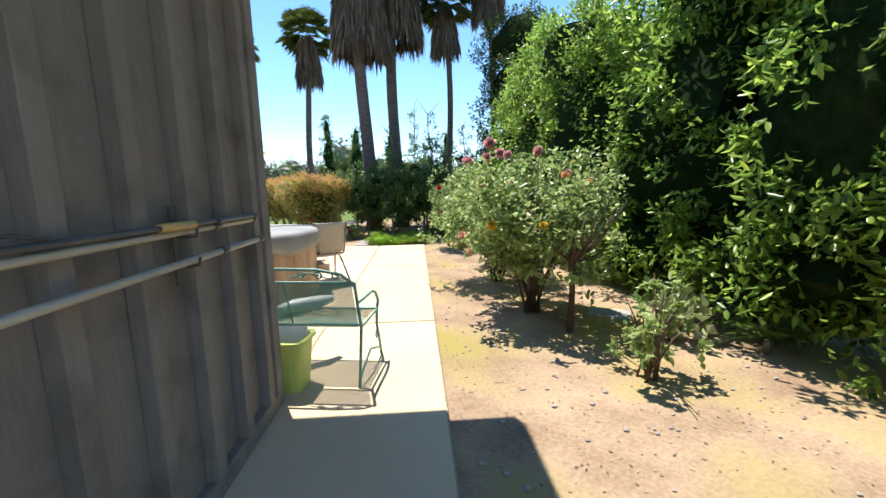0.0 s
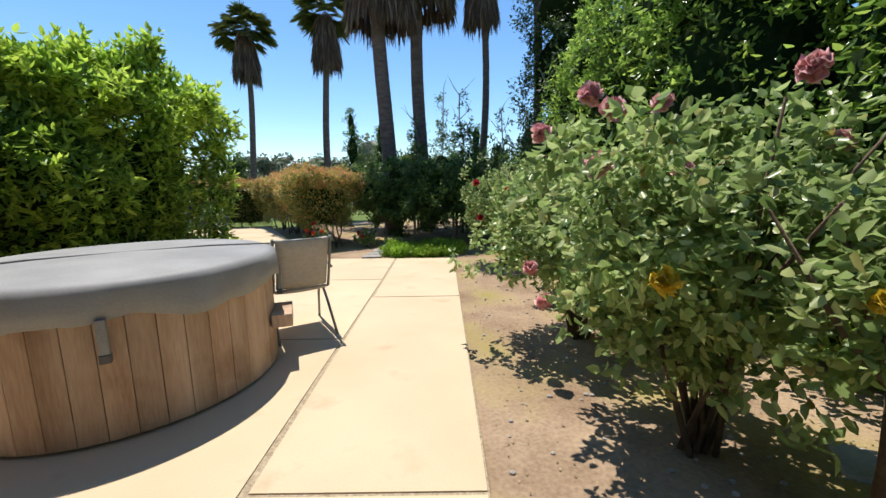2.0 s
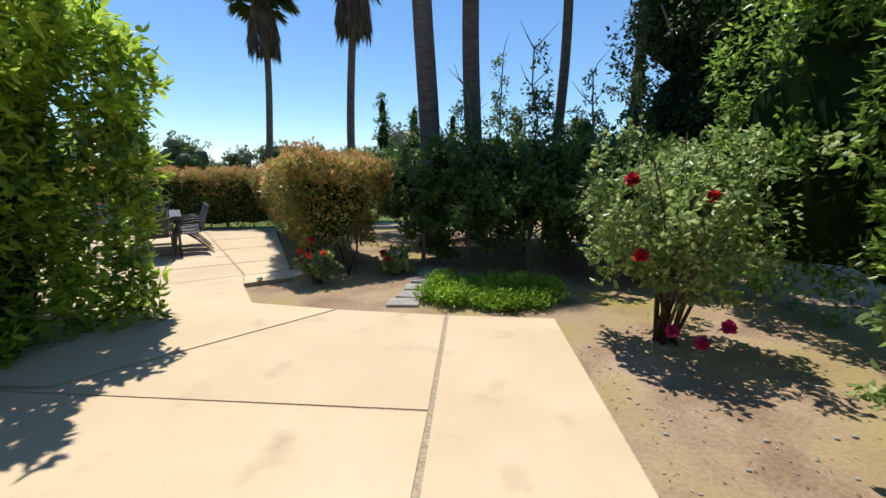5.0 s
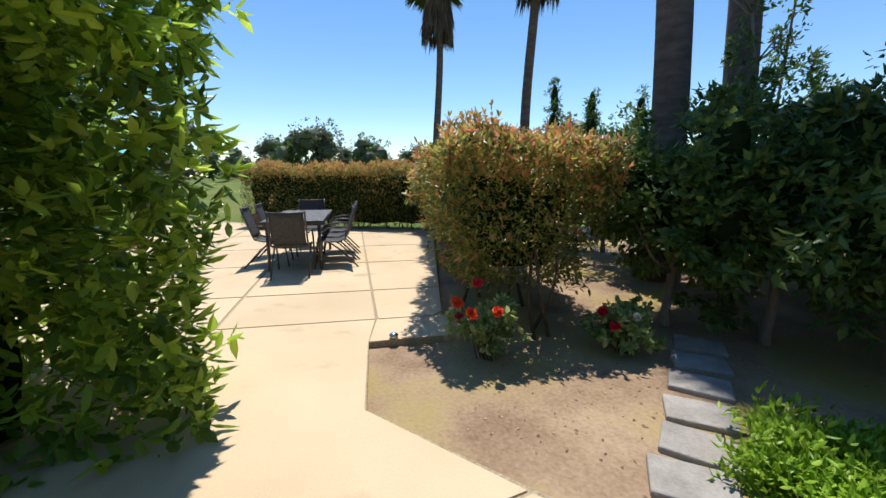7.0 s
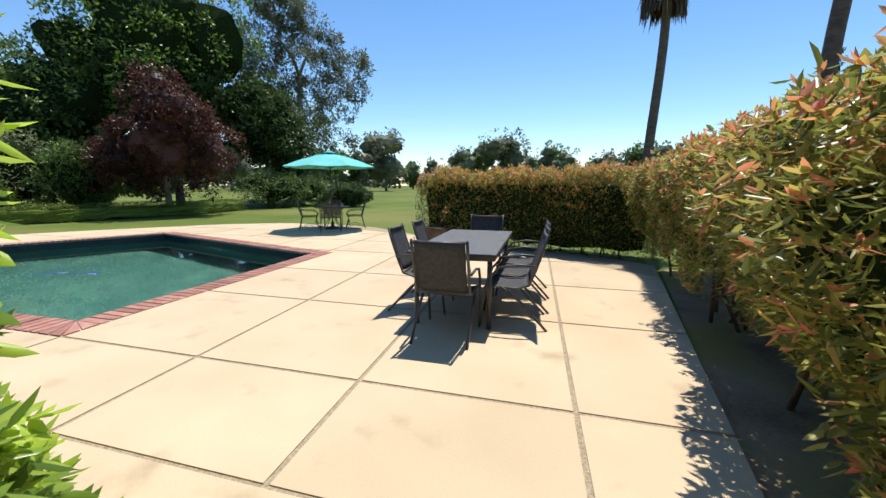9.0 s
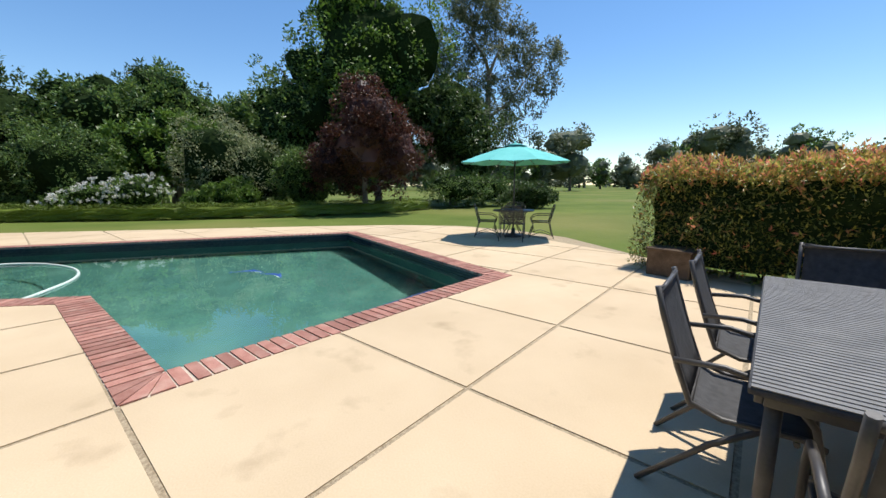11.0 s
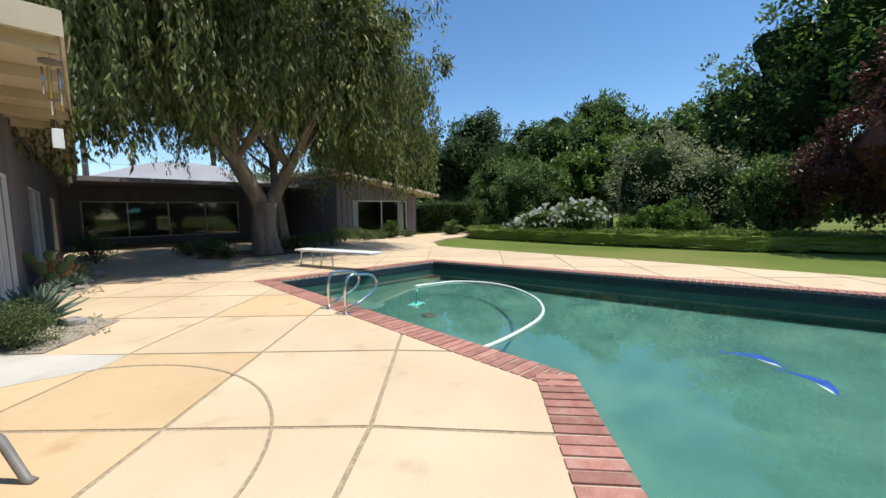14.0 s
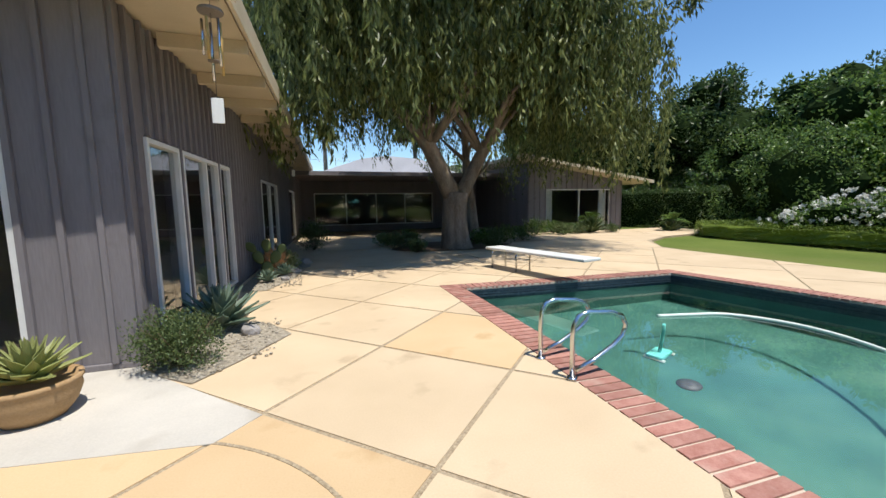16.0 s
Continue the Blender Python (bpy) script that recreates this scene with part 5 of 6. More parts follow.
quads = [leaves_at(p, d * 0.3 + np.array([0, 0, -0.6]), 0.26, 0.075, 0.4, 0.6)]
for k in range(2000):
    b = cr[k % 6]
    a = rng.uniform(0, 6.283)
    rad = rng.uniform(0.15, 1.0) ** 0.5
    sx, sy = b[0] + b[3] * rad * math.cos(a), b[1] + b[4] * rad * math.sin(a)
    sz = b[2] - 0.9 + rng.uniform(-0.8, 0.5)
    out_ = math.hypot(sx, sy) / 5.5
    ln = rng.uniform(0.8, 2.4) * (0.25 + 1.05 * out_) * (1.25 if sx < -2.2 else 1.0)
    m = int(ln * 20)
    tt = rng.random(m) * ln
    q = np.stack([sx + 0.1 * np.sin(tt * 2 + k) + rng.normal(0, 0.05, m), sy + 0.1 * np.cos(tt * 1.7 + k) + rng.normal(0, 0.07, m), sz - tt], 1)
    quads.append(leaves_at(q, np.array([0, 0, -1.0]), 0.20, 0.055, 0.3, 0.4))
quad_mesh("crown", np.concatenate(quads), "leaf_willow", w)
tagged(mesh_ob("tree_bed", fill_sheet([[(-13.5 + 1.9 * math.cos(k * 0.35) * (1 + 0.2 * math.sin(k)), -9.6 + 1.5 * math.sin(k * 0.35)) for k in range(18)]], 0.012), "dark_soil"), "dark planting bed at the foot of the weeping tree", "soil", kind="structure")


# ---- things beside the walk ----
tub = thing("hot_tub", "round cedar hot tub with grey padded vinyl cover", "hot tub", -2.41, 1.16, 0)
N = 44
st_me = None
for k in range(N):
    a = 2 * math.pi * k / N
    if st_me is None:
        s0 = part("stave", box(-0.0635, -0.02, 0.02, 0.0635, 0.02, 0.72, 0.003), "cedar", tub)
        st_me = s0.data
    else:
        s0 = new("stave", st_me)
        s0.parent = tub
    s0.matrix_basis = Matrix.Rotation(a, 4, "Z") @ Matrix.Translation((0, 0.895, 0))
part("liner", lathe([(0.86, 0.01), (0.87, 0.7)], 44), "dark_metal", tub)
cv = bmesh.new()
add_lathe(cv, [(0.95, 0.665), (0.962, 0.67), (0.966, 0.74), (0.962, 0.83), (0.95, 0.865), (0.90, 0.885), (0.5, 0.905), (0.05, 0.915)], 72)
for v in cv.verts:
    a = math.atan2(v.co.y, v.co.x)
    if v.co.z < 0.80:
        k = 0.014 * math.sin(9 * a) + 0.012 * math.sin(23 * a + 1) + 0.010 * math.sin(37 * a)
        v.co.x *= 1 + k
        v.co.y *= 1 + k
        v.co.z += 0.028 * math.sin(5 * a + 0.6) + 0.018 * math.sin(13 * a)
cover = part("cover", cv, "vinyl_grey", tub, "sagging grey vinyl cover")
part("seam", tube([(0.95 * math.cos(0.6), 0.95 * math.sin(0.6), 0.885), (0.5 * math.cos(0.6), 0.5 * math.sin(0.6), 0.912), (-0.5 * math.cos(0.6), -0.5 * math.sin(0.6), 0.912), (-0.95 * math.cos(0.6), -0.95 * math.sin(0.6), 0.885)], 0.008, 6), "vinyl_grey", cover)
for a in (-1.02, -2.3, 0.5, 2.0):
    stp = part("strap", box(-0.022, 0.95, 0.50, 0.022, 0.985, 0.70, 0.006, Matrix.Rotation(a - math.pi / 2, 4, "Z")), "vinyl_grey", tub, "grey strap with black clip")
    part("clip", box(-0.026, 0.945, 0.47, 0.026, 0.99, 0.52, 0.008, Matrix.Rotation(a - math.pi / 2, 4, "Z")), "dark_metal", stp)
part("step_block", box(-0.12, 0.90, 0.30, 0.25, 1.05, 0.40, 0.01, Matrix.Rotation(-1.2, 4, "Z")), "cedar", tub)


def ribbon(profile, half, thick=0.008):
    """A cloth seat along (y, z) points."""
    bm = bmesh.new()
    rows = []
    for y, z in profile:
        rows.append([bm.verts.new((x, y, z - 0.012 * (1 - (x / half) ** 2))) for x in np.linspace(-half, half, 7)])
    for a, b in zip(rows, rows[1:]):
        for k in range(6):
            f = bm.faces.new((a[k], a[k + 1], b[k + 1], b[k]))
            f.smooth = True
    bmesh.ops.recalc_face_normals(bm, faces=bm.faces)
    bmesh.ops.solidify(bm, geom=bm.faces[:], thickness=thick)
    return bm


def sling_chair(label, cloth, metal, group=""):
    """An outdoor armchair: bent tube frame, cloth sling."""
    c = thing("patio_chair", label, "chair", group=group)
    h = 0.24
    part("seat", ribbon([(-0.17, 0.44), (-0.10, 0.405), (0.05, 0.395), (0.20, 0.415), (0.25, 0.40)], h - 0.02), cloth, c)
    part("backrest", ribbon([(-0.31, 0.915), (-0.325, 0.90), (-0.30, 0.82), (-0.25, 0.66), (-0.20, 0.52), (-0.17, 0.455)], h - 0.02), cloth, c)
    for s in (-1, 1):
        part("side_rail", tube([(s * h, -0.32, 0.92), (s * h, -0.29, 0.80), (s * h, -0.22, 0.58), (s * h, -0.165, 0.435), (s * h, -0.05, 0.40), (s * h, 0.2, 0.415), (s * h, 0.26, 0.395)], 0.013, 7), metal, c)
        part("leg", tube([(s * (h + 0.02), 0.30, 0.0), (s * (h + 0.02), 0.27, 0.25), (s * (h + 0.025), 0.22, 0.48), (s * (h + 0.03), 0.12, 0.60), (s * (h + 0.03), -0.06, 0.635), (s * (h + 0.02), -0.235, 0.62)], 0.013, 7), metal, c)
        part("leg", tube([(s * (h + 0.005), 0.10, 0.42), (s * (h + 0.005), -0.08, 0.28), (s * (h + 0.01), -0.34, 0.0)], 0.013, 7), metal, c)
    part("crossbar", tube([(-h, -0.31, 0.895), (h, -0.31, 0.895)], 0.012, 6), metal, c)
    part("crossbar", tube([(-h, -0.165, 0.435), (h, -0.165, 0.435)], 0.011, 6), metal, c)
    part("crossbar", tube([(-h, 0.18, 0.385), (h, 0.18, 0.385)], 0.011, 6), metal, c)
    return c


chair = sling_chair("beige sling patio chair with grey metal frame", "sling", "grey_metal")
chair.matrix_basis = pose(-1.58, 2.06, 0, 0, 0, 33)


def lattice(w, h, step, r, bend=0.0):
    """Woven wire mesh, thin flat strips in both slants, in the x-z plane."""
    bm = bmesh.new()
    n = int((w + h) / step)
    for sgn in (1, -1):
        for k in range(n + 1):
            c = -h + k * step
            pts = []
            for z in (0, h):
                pts.append((c + z, z))
            (x0, z0), (x1, z1) = pts
            t0, t1 = max(0, -x0 / h), min(1, (w - x0) / h)
            if t1 <= t0:
                continue
            a = Vector((x0 + h * t0, 0, h * t0))
            b = Vector((x0 + h * t1, 0, h * t1))
            if sgn < 0:
                a.x, b.x = w - a.x, w - b.x
            d = (b - a).normalized()
            s = Vector((-d.z, 0, d.x)) * r
            o = Vector((0, 0.002 * sgn, 0))
            bm.faces.new([bm.verts.new(v + o) for v in (a - s, b - s, b + s, a + s)])
    bmesh.ops.solidify(bm, geom=bm.faces[:], thickness=0.002)
    return bm


def scroll(bm, x, y, z, r, turns=1.4, flip=1):
    pts = []
    for k in range(20):
        a = k / 19 * turns * 6.283
        q = r * (1 - 0.75 * k / 19)
        pts.append((x + flip * q * math.cos(a), y, z + q * math.sin(a)))
    add_tube(bm, pts, 0.006, 5)


def mesh_seat(label, width, metal, name="garden_bench", category="bench", group=""):
    """Wrought iron mesh seat with scrolled back and looped arms."""
    b = thing(name, label, category, group=group)
    w = width / 2
    tilt = Matrix.Translation((0, -0.20, 0.40)) @ Matrix.Rotation(radians(16), 4, "X")
    bm = lattice(width - 0.04, 0.36, 0.022, 0.0034)
    bmesh.ops.transform(bm, matrix=tilt @ Matrix.Translation((-w + 0.02, 0, 0)), verts=bm.verts)
    part("backrest", bm, metal, b, "woven wire mesh back")
    bm = lattice(width - 0.04, 0.42, 0.022, 0.0034)
    bmesh.ops.transform(bm, matrix=Matrix.Translation((-w + 0.02, 0.24, 0.40)) @ Matrix.Rotation(radians(90), 4, "X"), verts=bm.verts)
    part("seat", bm, metal, b, "woven wire mesh seat")
    T = lambda x, y, z: tuple(tilt @ Vector((x, y, z)))
    top = [T(-w, 0, 0.34), T(-w + 0.08, 0, 0.42), T(-w * 0.5, 0, 0.455), T(0, 0, 0.46), T(w * 0.5, 0, 0.455), T(w - 0.08, 0, 0.42), T(w, 0, 0.34)]
    part("top_rail", tube(top, 0.011, 7), metal, b)
    part("back_rail", tube([T(-w, 0, 0.36), T(w, 0, 0.36)], 0.009, 6), metal, b)
    part("back_rail", tube([T(-w, 0, 0.02), T(w, 0, 0.02)], 0.009, 6), metal, b)
    part("back_rail", tube([T(0, 0, 0.0), T(0, 0, 0.36)], 0.007, 6), metal, b)
    bm = bmesh.new()
    for s in (-1, 1):
        for k in range(3):
            scroll(bm, s * w * (0.28 + 0.24 * k), 0, 0.408, 0.032, 1.3, s * (-1) ** k)
        add_tube(bm, [(s * w * 0.12, 0, 0.40), (s * w * 0.4, 0, 0.43), (s * w * 0.65, 0, 0.39), (s * w * 0.82, 0, 0.40)], 0.005, 5)
    bmesh.ops.transform(bm, matrix=tilt, verts=bm.verts)
    part("scrollwork", bm, metal, b, "leafy iron scrolls")
    for s in (-1, 1):
        x = s * w
        part("back_post", tube([T(x, 0, 0.36), T(x, 0, 0.0), (x, -0.24, 0.22), (x, -0.30, 0.0)], 0.011, 7), metal, b)
        arm = part("arm", tube([T(x, 0, 0.20), (x, -0.1, 0.585), (x, 0.12, 0.58), (x, 0.21, 0.54), (x, 0.27, 0.46), (x, 0.22, 0.40)], 0.011, 7), metal, b)
        part("leg", tube([(x, 0.22, 0.42), (x, 0.20, 0.28), (x, 0.27, 0.10), (x, 0.30, 0.0)], 0.011, 7), metal, b)
        part("side_rail", tube([(x, -0.20, 0.40), (x, 0.25, 0.40)], 0.010, 6), metal, b)
        part("stretcher", tube([(x, -0.28, 0.06), (x, 0.0, 0.16), (x, 0.28, 0.06)], 0.008, 6), metal, b)
        bm = bmesh.new()
        scroll(bm, 0, 0, 0, 0.045, 1.3)
        bmesh.ops.transform(bm, matrix=Matrix.Translation((x, 0.20, 0.20)) @ Matrix.Rotation(radians(90), 4, "Z"), verts=bm.verts)
        part("arm_scroll", bm, metal, arm)
    part("front_rail", tube([(-w, 0.24, 0.40), (w, 0.24, 0.40)], 0.010, 6), metal, b)
    return b


bench = mesh_seat("weathered green wrought iron mesh loveseat beside the hot tub", 0.98, "green_metal")
bench.matrix_basis = pose(-1.02, -0.97, 0, 0, 0, -9)

bin_ = thing("storage_bin", "lime green plastic bin with white lid leaning inside", "bin", -1.09, -1.26, 0, -6)
bm = bmesh.new()
rings = []
for z, a, b_ in ((0.0, 0.13, 0.10), (0.34, 0.165, 0.13), (0.345, 0.185, 0.15), (0.365, 0.185, 0.15), (0.365, 0.155, 0.12), (0.03, 0.12, 0.09)):
    rings.append([bm.verts.new((a * math.copysign(abs(math.cos(t_)) ** 0.35, math.cos(t_)), b_ * math.copysign(abs(math.sin(t_)) ** 0.35, math.sin(t_)), z)) for t_ in [k * math.pi / 12 + 0.13 for k in range(24)]])
for p_, q_ in zip(rings, rings[1:]):
    for k in range(24):
        bm.faces.new((p_[k - 1], p_[k], q_[k], q_[k - 1]))
bm.faces.new(rings[0][::-1])
bm.faces.new(rings[-1])
part("tub", bm, "lime_plastic", bin_)
part("lid", box(-0.15, -0.01, 0.0, 0.15, 0.012, 0.30, 0.008, Matrix.Translation((-0.02, 0.02, 0.12)) @ Matrix.Rotation(radians(-14), 4, "X")), "white_plastic", bin_, "white plastic lid standing upright")
part("handle", tube([(-0.10, 0.155, 0.30), (-0.08, 0.175, 0.34), (0.08, 0.175, 0.34), (0.10, 0.155, 0.30)], 0.008, 6), "lime_plastic", bin_)
gal = thing("cushion_roll", "rolled white cloth lying on the mesh loveseat", "cloth", -1.06, -0.80, 0.405, 40)
part("cloth", tube([(-0.22, 0, 0.05), (-0.1, 0.02, 0.055), (0.08, -0.02, 0.055), (0.22, 0.0, 0.05)], [0.035, 0.05, 0.052, 0.03], 12), "white_plastic", gal)

for k, (z0, z1, r, m_, lab) in enumerate(((1.205, 1.205, 0.013, "pole_pale", "pale wooden pool brush pole on wall hooks"), (1.245, 1.225, 0.010, "dark_metal", "dark metal pole with yellow grip on wall hooks"), (1.085, 1.10, 0.014, "pole_pale", "pale telescopic pool pole on wall hooks"))):
    p_ = thing("pool_pole", lab, "pole", -1.02 + 0.012 * k, -4.95, 0, group="poles on the wall")
    part("shaft", tube([(0, 0, z0), (0, 1.6, (z0 + z1) / 2 - 0.004), (0, 3.18, z1)], r, 8), m_, p_)
    if k == 1:
        part("grip", tube([(0, 2.42, z1 + 0.004), (0, 2.62, z1 + 0.002)], [0.015, 0.017], 8), "yellow_wood", p_, "yellow wooden grip")
        part("hook_wire", tube([(0, 1.75, z1 + 0.03), (0, 1.95, z1 + 0.035), (0, 2.05, z1 + 0.012), (0, 2.2, z1 + 0.01)], 0.005, 6), "dark_metal", p_)
    part("end_cap", tube([(0, 3.17, z1), (0, 3.21, z1)], r * 1.25, 8), "dark_metal", p_)
    part("clamp", tube([(0, 2.78, z1), (0, 2.83, z1)], r * 1.35, 8), "dark_metal", p_)
for y in (-3.45, -2.37):
    hk = thing("wall_hook", "dark metal wall hook holding the poles", "hook", -1.055, y, 1.0, group="wall hooks")
    part("plate", box(-0.006, -0.02, 0.0, 0.002, 0.02, 0.30, 0.002), "dark_metal", hk)
    for z in (0.075, 0.185):
        part("arm", tube([(0, 0, z), (0.045, 0, z - 0.005), (0.075, 0, z), (0.08, 0, z + 0.03)], 0.006, 6), "dark_metal", hk)

for k, (x, y, a) in enumerate(((-1.66, 6.30, 4), (-1.60, 6.62, -6), (-1.57, 6.97, 3), (-1.53, 7.36, -3), (-1.49, 7.74, 5), (-1.46, 8.12, 0))):
    s = tagged(mesh_ob("stepping_stone", box(-0.19, -0.14, -0.03, 0.19, 0.14, 0.035, 0.012), "stone_grey"), "grey square concrete stepping stone in soil", "stepping stone", group="stepping stones")
    s.matrix_basis = pose(x, y, SOIL, 0, 0, a)
s = tagged(mesh_ob("stepping_stone", box(-0.22, -0.15, -0.03, 0.22, 0.15, 0.02, 0.012), "stone_grey"), "flat pale stone lying in mossy soil", "stepping stone", group="stepping stones")
s.matrix_basis = pose(1.95, 0.15, SOIL, 0, 0, -30)
lamp = thing("path_light", "small round black path light at the paving corner", "garden lamp", -3.80, 6.95, SOIL)
part("stake", tube([(0, 0, 0), (0, 0, 0.07)], 0.018, 8), "dark_metal", lamp)
part("cap", lathe([(0.03, 0.07), (0.04, 0.075), (0.04, 0.10), (0.015, 0.115)], 14), "steel", lamp)

# ---- things on the pool patio ----
tb = thing("patio_table", "long dark woven-top patio table with metal legs", "table", -7.00, 8.96, 0, 39.1)
part("tabletop", box(-0.43, -0.935, 0.715, 0.43, 0.935, 0.74, 0.008), "dark_sling", tb, "dark woven vinyl tabletop")
bm = bmesh.new()
for k in range(60):
    y = -0.92 + k * 0.0312
    add_box(bm, -0.422, y - 0.011, 0.7405, 0.422, y + 0.011, 0.7435)
weave = part("weave", bm, "grey_metal", tb, "grey woven strands")
weave["kind"] = "stuff"
for sx in (-1, 1):
    for sy in (-1, 1):
        part("leg", tube([(sx * 0.36, sy * 0.84, 0.0), (sx * 0.36, sy * 0.84, 0.70)], 0.024, 10), "dark_metal", tb)
    part("apron", box(sx * 0.40 - 0.012, -0.88, 0.67, sx * 0.40 + 0.012, 0.88, 0.714, 0.004), "dark_metal", tb)
for sy in (-1, 1):
    part("apron", box(-0.388, sy * 0.88 - 0.012, 0.67, 0.388, sy * 0.88 + 0.012, 0.714, 0.004), "dark_metal", tb)
dc = sling_chair("dark sling patio chair pushed to the long table", "dark_sling", "dark_metal", "chairs round the patio table")
dc.matrix_basis = pose(-6.36, 8.17, 0, 0, 0, 39.1)
for x, y, a in ((-7.17, 8.44, -48), (-7.62, 9.02, -48), (-6.24, 8.89, 132), (-6.56, 9.32, 132), (-6.92, 9.78, 132), (-7.74, 9.87, 219.1)):
    copy_thing(dc, pose(x, y, 0, 0, 0, a))

um = thing("patio_umbrella", "open turquoise market umbrella through a round table", "umbrella", -15.38, 10.48, 0)
part("base", lathe([(0.24, 0.0), (0.24, 0.04), (0.06, 0.08), (0.04, 0.22)], 24), "dark_metal", um)
part("pole", tube([(0, 0, 0.04), (0, 0, 2.30)], 0.021, 10), "dark_metal", um)
bm = bmesh.new()
ring = []
for rad, z in ((0.12, 2.30), (0.5, 2.20), (0.95, 2.06), (1.40, 1.89)):
    row = []
    for k in range(32):
        a = 2 * math.pi * k / 32
        oct_ = math.cos(math.pi / 8) / math.cos((a % (math.pi / 4)) - math.pi / 8)
        q = rad * (oct_ if rad > 0.2 else 1)
        sag = 0.02 * rad * (1 - abs(((a / (math.pi / 4)) % 1) - 0.5) * 2)
        row.append(bm.verts.new((q * math.cos(a), q * math.sin(a), z - sag)))
    ring.append(row)
for a, b_ in zip(ring, ring[1:]):
    for k in range(32):
        bm.faces.new((a[k - 1], b_[k - 1], b_[k], a[k]))
bm.faces.new(ring[0])
bmesh.ops.recalc_face_normals(bm, faces=bm.faces)
bmesh.ops.solidify(bm, geom=bm.faces[:], thickness=0.004)
can = part("canopy", bm, "turquoise", um, "turquoise eight-sided canopy")
part("vent_cap", lathe([(0.30, 2.285), (0.12, 2.345), (0.03, 2.36), (0.02, 2.42)], 16), "turquoise", can)
for k in range(8):
    a = 2 * math.pi * k / 8 + 0.0
    rib = part("rib", tube([(0.04 * math.cos(a), 0.04 * math.sin(a), 2.25), (0.7 * math.cos(a), 0.7 * math.sin(a), 2.09), (1.37 * math.cos(a), 1.37 * math.sin(a), 1.875)], 0.008, 5), "dark_metal", um)
    part("strut", tube([(0.03 * math.cos(a), 0.03 * math.sin(a), 1.85), (0.6 * math.cos(a), 0.6 * math.sin(a), 2.11)], 0.007, 5), "dark_metal", rib)
bt = thing("round_table", "round dark iron mesh garden table under the umbrella", "table", -15.38, 10.48, 0)
bm = bmesh.new()
add_lathe(bm, [(0.03, 0.665), (0.52, 0.665), (0.53, 0.675), (0.52, 0.69), (0.03, 0.69)], 36)
part("tabletop", bm, "dark_metal", bt)
for k in range(4):
    a = k * math.pi / 2 + 0.6
    c_, s_ = math.cos(a), math.sin(a)
    part("leg", tube([(0.42 * c_, 0.42 * s_, 0.66), (0.22 * c_, 0.22 * s_, 0.5), (0.14 * c_, 0.14 * s_, 0.3), (0.34 * c_, 0.34 * s_, 0.0)], 0.012, 7), "dark_metal", bt)
ic = mesh_seat("dark wrought iron mesh chair at the umbrella table", 0.56, "dark_metal", "iron_chair", "chair", "iron chairs at the umbrella table")
ic.matrix_basis = pose(-15.62, 9.84, 0, 0, 0, -20)
for x, y, a in ((-15.12, 11.13, 158), (-16.0, 10.75, 248), (-14.75, 10.2, 66)):
    copy_thing(ic, pose(x, y, 0, 0, 0, a))

for y in (-0.17, 0.27):
    ld = thing("pool_rail", "bent stainless steel pool grab rail", "pool rail", -10.98, y, 0, group="pool grab rails")
    part("rail", tube([(0, 0, 0.0), (0, 0, 0.30), (-0.005, 0, 0.42), (-0.05, 0, 0.50), (-0.13, 0, 0.525), (-0.36, 0, 0.50), (-0.47, 0, 0.46), (-0.52, 0, 0.38), (-0.49, 0, 0.29), (-0.40, 0, 0.22), (-0.20, 0, 0.12), (-0.03, 0, 0.06)], 0.021, 10), "steel", ld)
    part("flange", lathe([(0.045, 0.0), (0.045, 0.012), (0.03, 0.022)], 16), "steel", ld)

db = thing("diving_board", "white diving board on a bent metal stand", "diving board", -13.22, -3.85, 0, 13)
part("board", box(-0.22, -1.25, 0.40, 0.22, 1.35, 0.45, 0.012), "white_plastic", db)
for y in (-1.05, -0.30):
    part("stand", tube([(-0.19, y, 0.006), (-0.19, y, 0.33), (-0.15, y, 0.385), (0.15, y, 0.385), (0.19, y, 0.33), (0.19, y, 0.006)], 0.020, 8), "steel", db)

hs = thing("pool_hose", "pale floating hose of a pool cleaner", "hose", -13.5, -1.1, WATER)
HP = [(-13.55, -1.25), (-13.95, -1.15), (-14.49, -0.95), (-14.80, -0.35), (-14.72, 0.35), (-14.25, 1.15), (-13.66, 1.68), (-13.1, 1.95), (-12.55, 2.06), (-11.9, 2.12), (-11.25, 2.10)]
fine_ = []
for i in range(len(HP) - 1):
    p0, p1, p2, p3 = (Vector(HP[max(0, min(len(HP) - 1, i + o))]) for o in (-1, 0, 1, 2))
    for t_ in (0, 0.25, 0.5, 0.75):
        fine_.append(0.5 * ((2 * p1) + (p2 - p0) * t_ + (2 * p0 - 5 * p1 + 4 * p2 - p3) * t_ ** 2 + (3 * p1 - p0 - 3 * p2 + p3) * t_ ** 3))
part("tube", tube([(p.x + 13.5, p.y + 1.1, 0.012) for p in fine_], 0.024, 8), "hose", hs)
cl = thing("pool_cleaner", "turquoise pool vacuum head on the pool floor", "pool cleaner", -13.40, -1.06, -1.5, 20)
part("head", box(-0.17, -0.11, 0.02, 0.17, 0.11, 0.13, 0.03), "turquoise", cl)
part("neck", tube([(0, 0, 0.12), (0.02, 0.03, 0.5), (0.05, 0.06, 1.0), (0.1, 0.08, 1.31)], 0.022, 8), "turquoise", cl)
for s in (-1, 1):
    part("wheel", tube([(s * 0.15, -0.13, 0.03), (s * 0.15, 0.13, 0.03)], 0.03, 10), "white_plastic", cl)
